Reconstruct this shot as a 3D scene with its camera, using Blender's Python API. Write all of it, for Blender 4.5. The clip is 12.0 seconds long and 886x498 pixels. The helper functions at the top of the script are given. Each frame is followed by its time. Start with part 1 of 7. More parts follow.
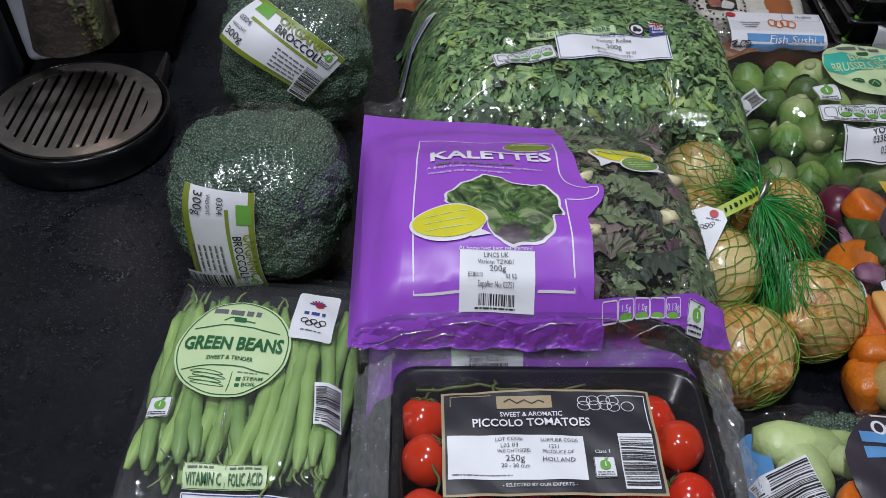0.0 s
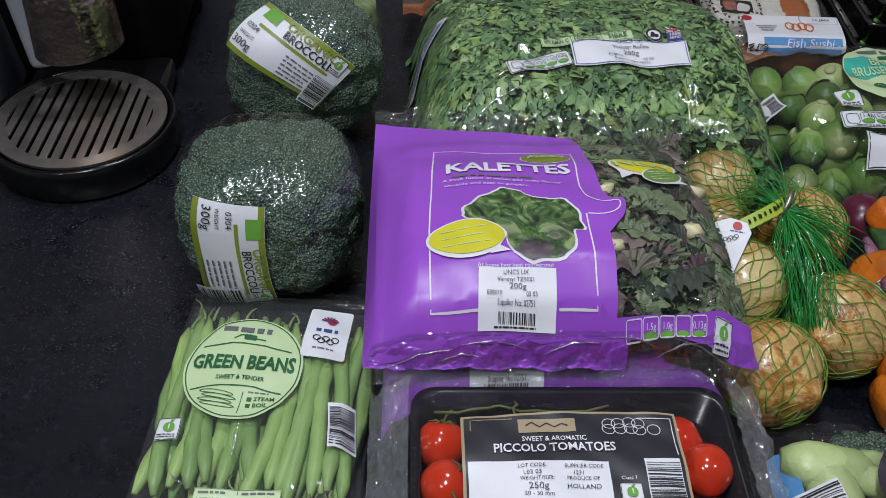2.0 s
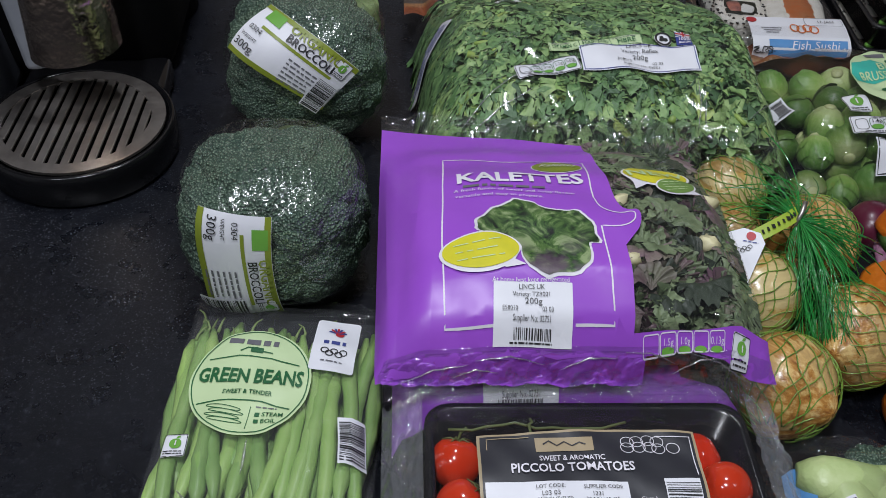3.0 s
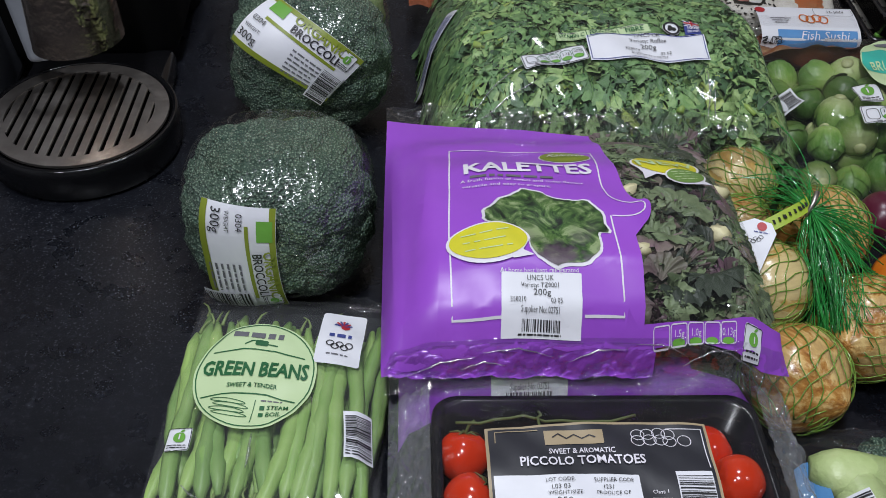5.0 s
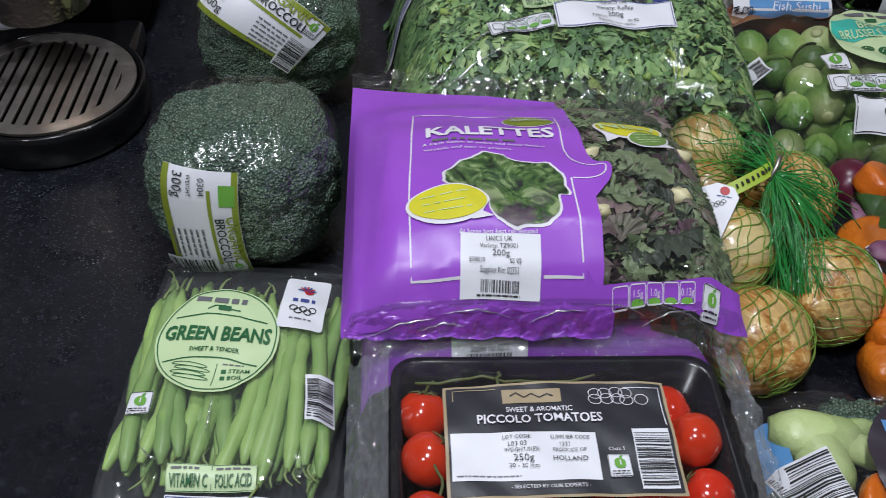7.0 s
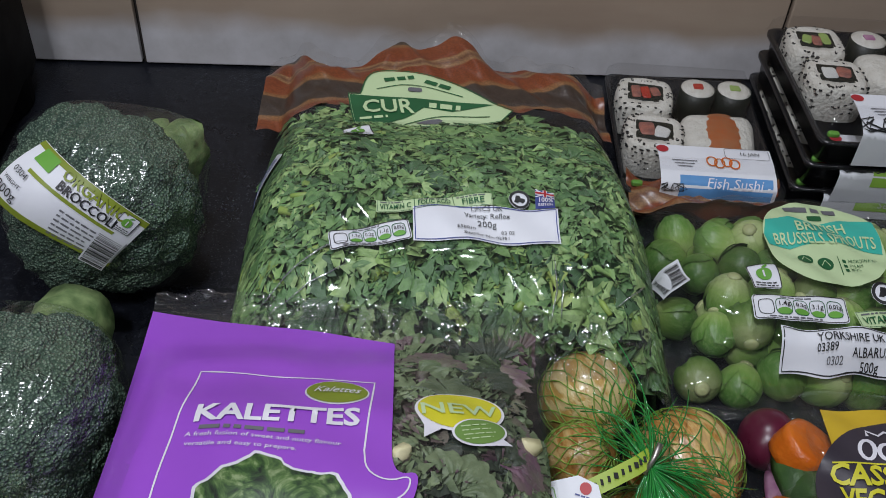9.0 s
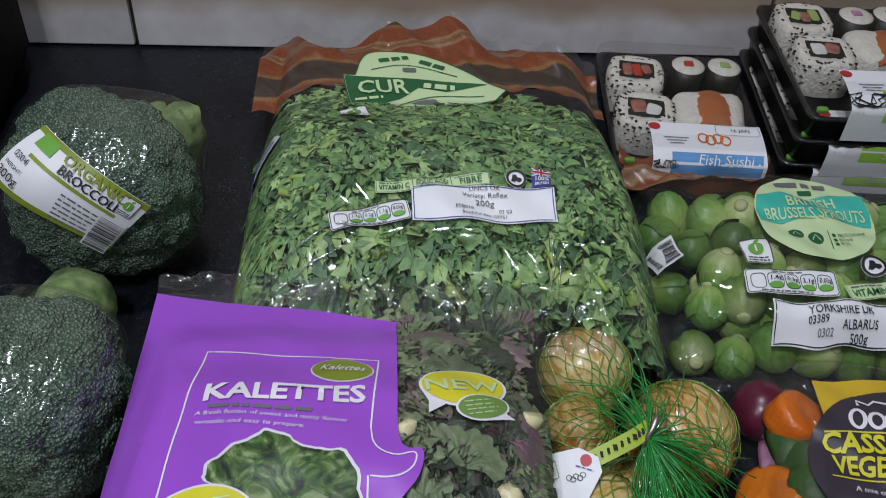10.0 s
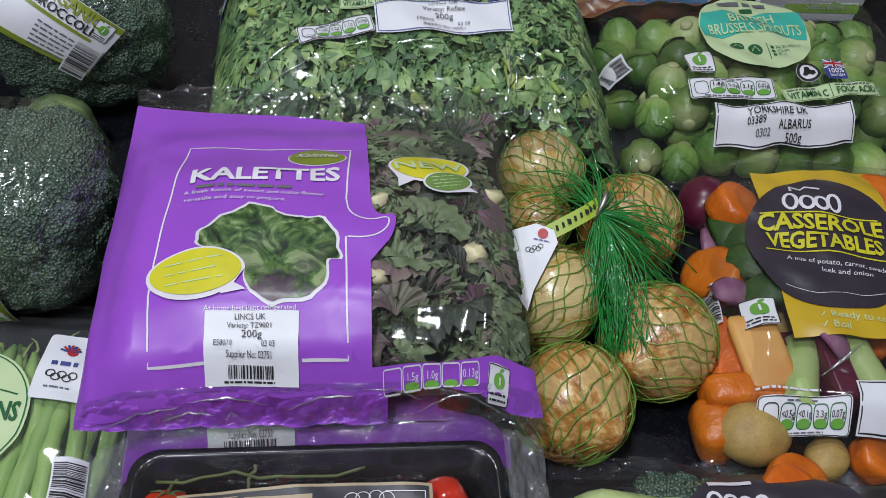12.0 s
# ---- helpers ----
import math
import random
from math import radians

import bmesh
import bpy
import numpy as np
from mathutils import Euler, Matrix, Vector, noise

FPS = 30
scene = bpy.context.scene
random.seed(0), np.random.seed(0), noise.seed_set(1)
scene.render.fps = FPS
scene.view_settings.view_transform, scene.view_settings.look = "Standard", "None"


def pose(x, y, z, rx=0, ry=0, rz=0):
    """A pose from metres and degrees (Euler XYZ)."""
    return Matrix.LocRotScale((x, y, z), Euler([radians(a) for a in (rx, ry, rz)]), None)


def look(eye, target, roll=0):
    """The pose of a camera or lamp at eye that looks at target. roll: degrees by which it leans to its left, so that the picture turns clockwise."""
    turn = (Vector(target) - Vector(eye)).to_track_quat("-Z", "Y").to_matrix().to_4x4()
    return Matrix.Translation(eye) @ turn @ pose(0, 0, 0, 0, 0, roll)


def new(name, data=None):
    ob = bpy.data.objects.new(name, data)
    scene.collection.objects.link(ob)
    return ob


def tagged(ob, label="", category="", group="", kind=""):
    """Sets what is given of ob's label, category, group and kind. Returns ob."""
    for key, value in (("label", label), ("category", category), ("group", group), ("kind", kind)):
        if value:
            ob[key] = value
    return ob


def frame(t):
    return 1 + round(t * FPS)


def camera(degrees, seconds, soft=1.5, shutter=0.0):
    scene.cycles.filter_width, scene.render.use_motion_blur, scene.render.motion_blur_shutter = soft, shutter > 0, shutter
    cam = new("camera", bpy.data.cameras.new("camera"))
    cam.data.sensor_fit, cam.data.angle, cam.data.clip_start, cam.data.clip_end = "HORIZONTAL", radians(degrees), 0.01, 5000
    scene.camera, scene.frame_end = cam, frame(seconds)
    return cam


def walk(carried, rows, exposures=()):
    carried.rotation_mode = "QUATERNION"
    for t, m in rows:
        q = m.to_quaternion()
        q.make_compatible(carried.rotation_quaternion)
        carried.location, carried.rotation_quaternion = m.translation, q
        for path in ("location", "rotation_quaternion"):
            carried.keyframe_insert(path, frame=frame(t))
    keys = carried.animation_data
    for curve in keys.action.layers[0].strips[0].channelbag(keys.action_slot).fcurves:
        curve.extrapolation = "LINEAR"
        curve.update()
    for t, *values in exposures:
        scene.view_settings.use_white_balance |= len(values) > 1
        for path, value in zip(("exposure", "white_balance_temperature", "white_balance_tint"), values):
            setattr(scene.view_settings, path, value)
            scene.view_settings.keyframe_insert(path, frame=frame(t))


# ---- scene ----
cam = camera(49.7, 12.0, soft=0.8, shutter=0.3)
PATH = [
    (0, (-0.035, -0.057, 0.5), (0.079, 1.41, -0.855), 2.2),
    (0.5, (-0.034, -0.053, 0.498), (0.074, 1.415, -0.856), 1.9),
    (1, (-0.037, -0.048, 0.497), (0.072, 1.418, -0.86), 1.9),
    (1.5, (-0.039, -0.043, 0.495), (0.069, 1.425, -0.859), 1.8),
    (2, (-0.043, -0.036, 0.495), (0.068, 1.429, -0.863), 1.9),
    (2.5, (-0.05, -0.027, 0.496), (0.076, 1.429, -0.869), 2.3),
    (3, (-0.058, -0.018, 0.497), (0.084, 1.43, -0.876), 2.8),
    (5, (-0.059, -0.015, 0.489), (0.074, 1.43, -0.888), 2.4),
    (5.5, (-0.056, -0.023, 0.481), (0.067, 1.423, -0.895), 2.1),
    (6, (-0.053, -0.027, 0.476), (0.061, 1.417, -0.903), 1.9),
    (6.5, (-0.051, -0.027, 0.477), (0.055, 1.406, -0.914), 1.6),
    (7, (-0.043, -0.025, 0.48), (0.111, 1.397, -0.918), 2.9),
    (7.5, (0.0, 0.012, 0.483), (0.181, 1.432, -0.913), 3.7),
    (7.7, (0.033, 0.048, 0.49), (0.193, 1.458, -0.919), 3.8),
    (9.3, (0.083, 0.152, 0.495), (0.194, 1.632, -0.846), 3.9),
    (9.5, (0.081, 0.152, 0.496), (0.194, 1.627, -0.851), 3.7),
    (10, (0.075, 0.145, 0.501), (0.216, 1.585, -0.879), 4.1),
    (10.5, (0.075, 0.11, 0.488), (0.242, 1.539, -0.901), 3.8),
    (11, (0.073, 0.08, 0.485), (0.268, 1.455, -0.954), 4.1),
    (11.5, (0.071, 0.069, 0.488), (0.279, 1.391, -0.999), 4.6),
    (12, (0.07, 0.068, 0.486), (0.28, 1.367, -1.02), 4.7),
]
walk(cam, [(t, look(eye, target, roll)) for t, eye, target, roll in PATH], ((0, 0.02), (3, 0.02), (5, 0.10), (7, 0.15), (7.5, 0.08), (9.5, -0.03), (10.5, -0.03), (11.2, 0.06), (12, 0.06)))

# ---------------------------------------------------------------- light
world = bpy.data.worlds.new("world")
scene.world = world
world.use_nodes = True
world.node_tree.nodes["Background"].inputs[0].default_value = (0.55, 0.62, 0.75, 1)
world.node_tree.nodes["Background"].inputs[1].default_value = 0.01


def ceiling_lamp_light(x, y, z, sx, sy, watts, colour):
    data = bpy.data.lights.new("ceiling_light_source", "AREA")
    data.shape, data.size, data.size_y, data.energy, data.color = "RECTANGLE", sx, sy, watts, colour
    ob = new("ceiling_light_source", data)
    ob.matrix_world = pose(x, y, z)
    return ob


COOL = (0.90, 0.935, 1.02)
LAMPS = [(-0.24, -0.12, 1.46, 0.10, 0.24, 11.6), (0.75, -0.15, 1.46, 0.10, 0.22, 2.2), (-0.85, -0.5, 1.46, 0.10, 0.22, 6.0), (0.02, 0.64, 1.46, 0.08, 0.08, 6.6)]
for lx, ly, lz, sx, sy, watts in LAMPS:
    ceiling_lamp_light(lx, ly, lz, sx, sy, watts, COOL)


# ---------------------------------------------------------------- materials
class Nodes:
    """A small wrapper round a material's node tree."""

    def __init__(self, name):
        self.mat = bpy.data.materials.new(name)
        self.mat.use_nodes = True
        self.tree = self.mat.node_tree
        self.out = self.tree.nodes["Material Output"]
        self.bsdf = self.tree.nodes["Principled BSDF"]

    def add(self, kind, **values):
        node = self.tree.nodes.new(kind)
        for key, value in values.items():
            node.inputs[key.replace("_", " ")].default_value = value
        return node

    def link(self, a, b):
        self.tree.links.new(a, b)

    def coords(self, scale=(1, 1, 1)):
        c, m = self.add("ShaderNodeTexCoord"), self.add("ShaderNodeMapping", Scale=scale)
        self.link(c.outputs["Object"], m.inputs["Vector"])
        return m.outputs[0]

    def noise(self, scale, detail=4, rough=0.55, vec=None):
        n = self.add("ShaderNodeTexNoise", Scale=scale, Detail=detail, Roughness=rough)
        self.link(vec or self.coords(), n.inputs["Vector"])
        return n.outputs[0]

    def ramp(self, fac, stops):
        r = self.add("ShaderNodeValToRGB")
        el = r.color_ramp.elements
        while len(el) < len(stops):
            el.new(0.5)
        for e, (p, c) in zip(el, stops):
            e.position, e.color = p, (*c, 1)
        self.link(fac, r.inputs[0])
        return r.outputs[0]

    def mix(self, fac, a, b, mode="MIX"):
        m = self.tree.nodes.new("ShaderNodeMix")
        m.data_type, m.blend_type = "RGBA", mode
        for sock, v in ((m.inputs[0], fac), (m.inputs[6], a), (m.inputs[7], b)):
            if isinstance(v, (int, float)):
                sock.default_value = v
            elif isinstance(v, tuple):
                sock.default_value = (*v, 1)
            else:
                self.link(v, sock)
        return m.outputs[2]

    def bump(self, height, strength, distance, normal=None):
        b = self.add("ShaderNodeBump", Strength=strength, Distance=distance)
        self.link(height, b.inputs["Height"])
        if normal:
            self.link(normal, b.inputs["Normal"])
        return b.outputs[0]


def paint(name, a, b=None, scale=30, rough=0.5, bump=0.0, bscale=200, bdist=0.001, metal=0.0, coat=0.0, spread=0.0, sss=0.0, spec=0.5, grain=None):
    """Two-colour mottled surface with fine relief; spread varies the shade from object to object."""
    n = Nodes(name)
    b = b or tuple(c * 0.75 for c in a)
    col = n.ramp(n.noise(scale), [(0.3, a), (0.7, b)])
    if grain:
        col = n.mix(n.noise(scale * 9, 2), col, n.mix(1.0, col, grain, "MULTIPLY"))
    if spread:
        info = n.add("ShaderNodeObjectInfo")
        k = n.add("ShaderNodeHueSaturation", Fac=1.0)
        m = n.add("ShaderNodeMapRange", To_Min=1 - spread, To_Max=1 + spread)
        n.link(info.outputs["Random"], m.inputs["Value"])
        n.link(m.outputs[0], k.inputs["Value"])
        h = n.add("ShaderNodeMapRange", To_Min=0.5 + spread * 0.05, To_Max=0.5 - spread * 0.05)
        n.link(info.outputs["Random"], h.inputs["Value"])
        n.link(h.outputs[0], k.inputs["Hue"])
        n.link(col, k.inputs["Color"])
        col = k.outputs[0]
    n.link(col, n.bsdf.inputs["Base Color"])
    r = n.add("ShaderNodeMapRange", To_Min=max(rough - 0.08, 0.02), To_Max=min(rough + 0.08, 1))
    n.link(n.noise(scale * 2.3), r.inputs["Value"])
    n.link(r.outputs[0], n.bsdf.inputs["Roughness"])
    n.bsdf.inputs["Metallic"].default_value = metal
    n.bsdf.inputs["Coat Weight"].default_value = coat
    n.bsdf.inputs["Coat Roughness"].default_value = 0.12
    n.bsdf.inputs["Specular IOR Level"].default_value = spec
    if sss:
        n.bsdf.inputs["Subsurface Weight"].default_value = sss
        n.bsdf.inputs["Subsurface Scale"].default_value = 0.004
        n.bsdf.inputs["Subsurface Radius"].default_value = (1, 0.8, 0.4)
    if bump:
        n.link(n.bump(n.noise(bscale, 3), bump, bdist), n.bsdf.inputs["Normal"])
    return n.mat


def film(name, crinkle=0.5, gloss=1.0, haze=0.008, scale=60, fine=0.35, rough=0.06):
    """Clear wrapping film: sees through, with sharp crinkled gloss."""
    n = Nodes(name)
    n.tree.nodes.remove(n.bsdf)
    vec, across = n.coords((1, 0.32, 1)), n.coords((0.35, 1, 1))
    big, small = n.noise(scale, 1.2, 0.5, vec), n.noise(scale * 2.6, 1, 0.5, across)
    normal = n.bump(small, crinkle * fine, 0.002, n.bump(big, crinkle, 0.006))
    clear, shine, milk = n.add("ShaderNodeBsdfTransparent"), n.add("ShaderNodeBsdfGlossy", Roughness=rough), n.add("ShaderNodeBsdfDiffuse")
    clear.inputs[0].default_value = (0.97, 0.97, 0.97, 1)
    milk.inputs[0].default_value = (0.8, 0.83, 0.86, 1)
    n.link(normal, shine.inputs["Normal"])
    edge = n.add("ShaderNodeLayerWeight", Blend=0.5)
    steep = n.add("ShaderNodeMath")
    steep.operation = "POWER"
    steep.inputs[1].default_value = 4.0
    n.link(edge.outputs["Facing"], steep.inputs[0])
    gain = n.add("ShaderNodeMath")
    gain.operation = "MULTIPLY_ADD"
    gain.inputs[1].default_value, gain.inputs[2].default_value = 0.13 * min(gloss, 1.2), 0.060 * gloss
    gain.use_clamp = True
    n.link(steep.outputs[0], gain.inputs[0])
    m1, m2 = n.add("ShaderNodeMixShader", Fac=haze), n.add("ShaderNodeMixShader")
    n.link(clear.outputs[0], m1.inputs[1])
    n.link(milk.outputs[0], m1.inputs[2])
    n.link(gain.outputs[0], m2.inputs[0])
    n.link(m1.outputs[0], m2.inputs[1])
    n.link(shine.outputs[0], m2.inputs[2])
    n.link(m2.outputs[0], n.out.inputs[0])
    return n.mat


def worktop_material():
    n = Nodes("black_speckled_worktop")
    base = n.ramp(n.noise(9, 6, 0.7), [(0.3, (0.0036, 0.0041, 0.0060)), (0.75, (0.0098, 0.0112, 0.0165))])
    grey = n.ramp(n.noise(160, 3, 0.7), [(0.55, (0, 0, 0)), (0.72, (1, 1, 1))])
    col = n.mix(grey, base, (0.019, 0.0215, 0.029))
    vor = n.add("ShaderNodeTexVoronoi", Scale=1250)
    n.link(n.coords(), vor.inputs["Vector"])
    sep = n.add("ShaderNodeSeparateColor")
    n.link(vor.outputs["Color"], sep.inputs[0])
    dust = n.ramp(n.noise(5, 2, 0.5), [(0.44, (0.10, 0.10, 0.10)), (0.62, (1, 1, 1))])
    fleck = n.mix(1.0, n.ramp(sep.outputs[0], [(0.950, (0, 0, 0)), (0.965, (0.34, 0.34, 0.34))]), dust, "MULTIPLY")
    n.link(n.mix(fleck, col, (0.32, 0.34, 0.40)), n.bsdf.inputs["Base Color"])
    n.link(fleck, n.bsdf.inputs["Metallic"])
    n.link(n.ramp(n.noise(40), [(0.3, (0.24, 0.24, 0.24)), (0.7, (0.36, 0.36, 0.36))]), n.bsdf.inputs["Roughness"])
    n.bsdf.inputs["Specular IOR Level"].default_value = 0.28
    n.link(n.bump(sep.outputs[1], 0.30, 0.0004, n.bump(n.noise(500, 2), 0.25, 0.0006)), n.bsdf.inputs["Normal"])
    return n.mat


def tile_material():
    """Stone-look glazed tile: pale grey foot, brown clouded veins above."""
    n = Nodes("stone_look_tile")
    pale = n.ramp(n.noise(22, 6, 0.65), [(0.3, (0.72, 0.70, 0.72)), (0.75, (0.54, 0.52, 0.52))])
    brown = n.ramp(n.noise(7, 5, 0.6, n.coords((0.4, 1, 1.5))), [(0.25, (0.36, 0.265, 0.20)), (0.75, (0.50, 0.40, 0.31))])
    sep = n.add("ShaderNodeSeparateXYZ")
    c = n.add("ShaderNodeTexCoord")
    n.link(c.outputs["Object"], sep.inputs[0])
    warp = n.add("ShaderNodeMath")
    warp.operation = "MULTIPLY_ADD"
    warp.inputs[1].default_value = 0.05
    n.link(n.noise(8, 3), warp.inputs[0])
    n.link(sep.outputs["Z"], warp.inputs[2])
    level = n.add("ShaderNodeMath")
    level.inputs[1].default_value = 0.2
    n.link(warp.outputs[0], level.inputs[0])
    band = n.ramp(level.outputs[0], [(0.108, (0, 0, 0)), (0.130, (1, 1, 1))])
    n.link(n.mix(band, pale, brown), n.bsdf.inputs["Base Color"])
    n.bsdf.inputs["Roughness"].default_value = 0.32
    n.link(n.bump(n.noise(70), 0.1, 0.001), n.bsdf.inputs["Normal"])
    return n.mat


WORKTOP, TILE = worktop_material(), tile_material()
GROUT = paint("dark_grout", (0.06, 0.05, 0.045), rough=0.9, bump=0.4)
PLASTER = paint("painted_plaster", (0.40, 0.40, 0.41), (0.35, 0.35, 0.36), 3, 0.8, 0.2, 120)
LAMINATE = paint("white_laminate", (0.6, 0.6, 0.6), rough=0.4)
FLOORING = paint("grey_floor", (0.12, 0.115, 0.11), rough=0.5, scale=6)
FILM = film("clear_film", 0.9, 1.1, 0.010, 38, 0.35)
FILM_TIGHT = film("stretch_film", 0.8, 1.5, 0.006, 120, 0.5, 0.16)
FILM_LOOSE = film("smooth_bag_film", 0.75, 0.75, 0.012, 26, 0.30)
TRAY_FILM = film("tight_tray_film", 0.8, 0.65, 0.002, 55, 0.4)
BEAN_FILM = film("hazy_bag_film", 0.6, 0.9, 0.035, 30, 0.3)
FILM_END = film("ribbed_film_end", 0.7, 2.2, 0.11, 70, 0.2)
CREASE = film("film_crease", 0.25, 5.0, 0.06, 40, 0.3, 0.16)
HEM = film("crinkled_hem_film", 0.35, 2.6, 0.004, 120, 0.3, 0.05)
LID = film("clear_lid_plastic", 0.12, 0.8, 0.0, 30)
SEAL = film("crimped_film", 0.8, 1.7, 0.012, 70, 0.12)
PURPLE = paint("purple_print", (0.330, 0.082, 0.59), (0.285, 0.068, 0.54), 14, 0.37, 0.20, 15, 0.006)
PURPLE_GLOSS = paint("shiny_purple_film", (0.31, 0.078, 0.56), (0.22, 0.055, 0.42), 60, 0.09, 0.5, 160, 0.002, coat=0.6)
WHITE = paint("white_label_paper", (0.78, 0.79, 0.83), (0.72, 0.73, 0.78), 40, 0.45, 0.1, 90)
WHITE_INK = paint("white_ink", (0.82, 0.80, 0.86), rough=0.4)
BLACK_INK = paint("black_ink", (0.02, 0.02, 0.022), rough=0.45)
GREY_INK = paint("grey_ink", (0.16, 0.16, 0.18), rough=0.45)
GREEN_INK = paint("green_ink", (0.02, 0.13, 0.045), rough=0.45)
LEAF_INK = paint("leaf_green_ink", (0.16, 0.42, 0.06), rough=0.45)
OLIVE_GREEN = paint("olive_green_ink", (0.17, 0.30, 0.07), rough=0.4)
RED_INK = paint("red_ink", (0.5, 0.03, 0.04), rough=0.45)
BLUE_INK = paint("blue_ink", (0.05, 0.07, 0.28), rough=0.45)
SKY_INK = paint("light_blue_ink", (0.12, 0.33, 0.66), rough=0.4)
LIME_INK = paint("lime_ink", (0.33, 0.58, 0.08), rough=0.4)
OLIVE_INK = paint("olive_ink", (0.24, 0.30, 0.03), rough=0.4)
YELLOW_INK = paint("yellow_ink", (0.68, 0.62, 0.03), (0.58, 0.55, 0.03), 60, 0.4)
GOLD_INK = paint("mustard_print", (0.62, 0.42, 0.03), (0.52, 0.34, 0.02), 30, 0.35)
CREAM_GREEN = paint("pale_green_label", (0.56, 0.70, 0.40), (0.52, 0.66, 0.37), 30, 0.4)
TEAL = paint("teal_print", (0.05, 0.47, 0.37), (0.045, 0.42, 0.34), 30, 0.4)
PLUM = paint("dark_plum_print", (0.045, 0.036, 0.05), (0.036, 0.03, 0.04), 30, 0.32)
CHARCOAL = paint("charcoal_print", (0.025, 0.026, 0.033), rough=0.4)
BUFF = paint("buff_gold_print", (0.42, 0.33, 0.20), rough=0.4)
TRAY = paint("black_tray_plastic", (0.012, 0.012, 0.014), (0.018, 0.018, 0.02), 60, 0.22, 0.1, 60)


# ---------------------------------------------------------------- shaping helpers
def ease(points, x):
    """A smooth curve through (position, value) pairs."""
    if x <= points[0][0]:
        return points[0][1]
    for (a, p), (b, q) in zip(points, points[1:]):
        if x <= b:
            k = (x - a) / (b - a)
            return p + (q - p) * (k * k * (3 - 2 * k) * 0.6 + k * 0.4)
    return points[-1][1]


def ripple(x, y, seed):
    """Cheap smooth waves, about -1 to 1."""
    s = seed * 1.7
    return (math.sin(x * 1.0 + s + 1.3 * math.sin(y * 0.9 + s)) + math.sin(y * 1.37 - s * 2 + 1.1 * math.sin(x * 0.8 - s)) + 0.6 * math.sin((x + y) * 2.1 + s * 3)) / 2.6


class Skin:
    """The upper side of a filled bag, w by l metres, over its own flat (u, v); px and py are its cross profiles from -1 to 1."""

    def __init__(self, w, l, h, px, py, front=0.01, back=0.01, wave=0.002, rate=120, seed=1, skirt=0.0):
        self.w, self.l, self.h, self.px, self.py = w, l, h, px, py
        self.front, self.back, self.wave, self.rate, self.seed, self.skirt = front, back, wave, rate, seed, skirt

    def z(self, u, v):
        s, t = 2 * u / self.w, 2 * v / self.l
        base = self.front + (self.back - self.front) * (t + 1) / 2
        full = ease(self.px, s) * ease(self.py, t)
        return base - self.skirt * abs(s) ** 9 + self.h * full + self.wave * ripple(u * self.rate, v * self.rate, self.seed) * (0.35 + 0.65 * min(full * 1.5, 1))

    def point(self, u, v, lift=0.0):
        e = 0.002
        p = Vector((u, v, self.z(u, v)))
        if not lift:
            return p
        n = Vector((-(self.z(u + e, v) - self.z(u - e, v)) / (2 * e), -(self.z(u, v + e) - self.z(u, v - e)) / (2 * e), 1)).normalized()
        return p + n * lift


ROUND = [(-1, 0), (-0.85, 0.45), (-0.55, 0.85), (0, 1), (0.55, 0.85), (0.85, 0.45), (1, 0)]
BLUNT = [(-1, 0), (-0.93, 0.5), (-0.75, 0.88), (-0.4, 1), (0.4, 1), (0.75, 0.88), (0.93, 0.5), (1, 0)]
SKINS = {
    "kal": (Skin(0.226, 0.224, 0.049, BLUNT, [(-1, 0), (-0.93, 0.45), (-0.82, 0.8), (-0.62, 1), (-0.3, 1), (0.1, 0.85), (0.5, 0.45), (0.8, 0.1), (1, 0.0)], 0.080, 0.088, 0.0016, 70, 3), (0.057, 0.421, 0, -2)),
    "kal2": (Skin(0.216, 0.214, 0.063, BLUNT, [(-1, 0.72), (-0.9, 0.96), (-0.7, 1), (0.4, 1), (0.75, 0.88), (0.93, 0.5), (1, 0)], 0.012, 0.014, 0.0022, 70, 5), (0.060, 0.4105, 0, -2)),
    "bean": (Skin(0.136, 0.196, 0.030, BLUNT, BLUNT, 0.006, 0.006, 0.0012, 120, 2), (-0.124, 0.338, 0, -6)),
    "kale": (Skin(0.286, 0.270, 0.046, BLUNT, [(-1, 0), (-0.9, 0.3), (-0.7, 0.72), (-0.45, 0.95), (-0.15, 1), (0.1, 0.85), (0.4, 0.45), (0.75, 0.12), (1, 0)], 0.080, 0.064, 0.0034, 75, 4, 0.058), (0.123, 0.664, 0, -1)),
    "spr": (Skin(0.25, 0.186, 0.052, BLUNT, BLUNT, 0.014, 0.014, 0.0025, 110, 6), (0.392, 0.617, 0, -3)),
    "cas": (Skin(0.25, 0.246, 0.05, BLUNT, BLUNT, 0.008, 0.008, 0.0025, 90, 7), (0.414, 0.406, 0, -12)),
    "stir": (Skin(0.24, 0.19, 0.042, BLUNT, BLUNT, 0.006, 0.008, 0.0025, 90, 8), (0.290, 0.205, 0, -5)),
    "tom": (Skin(0.178, 0.126, 0.008, BLUNT, ROUND, 0.0790, 0.0790, 0.0008, 120, 9), (0.053, 0.240, 0, -2)),
}


def finish(name, bm, material, smooth=True):
    mesh = bpy.data.meshes.new(name)
    bmesh.ops.recalc_face_normals(bm, faces=bm.faces[:])
    bm.to_mesh(mesh)
    bm.free()
    for m in material if isinstance(material, (list, tuple)) else [material]:
        mesh.materials.append(m)
    if smooth:
        mesh.polygons.foreach_set("use_smooth", [True] * len(mesh.polygons))
    return mesh


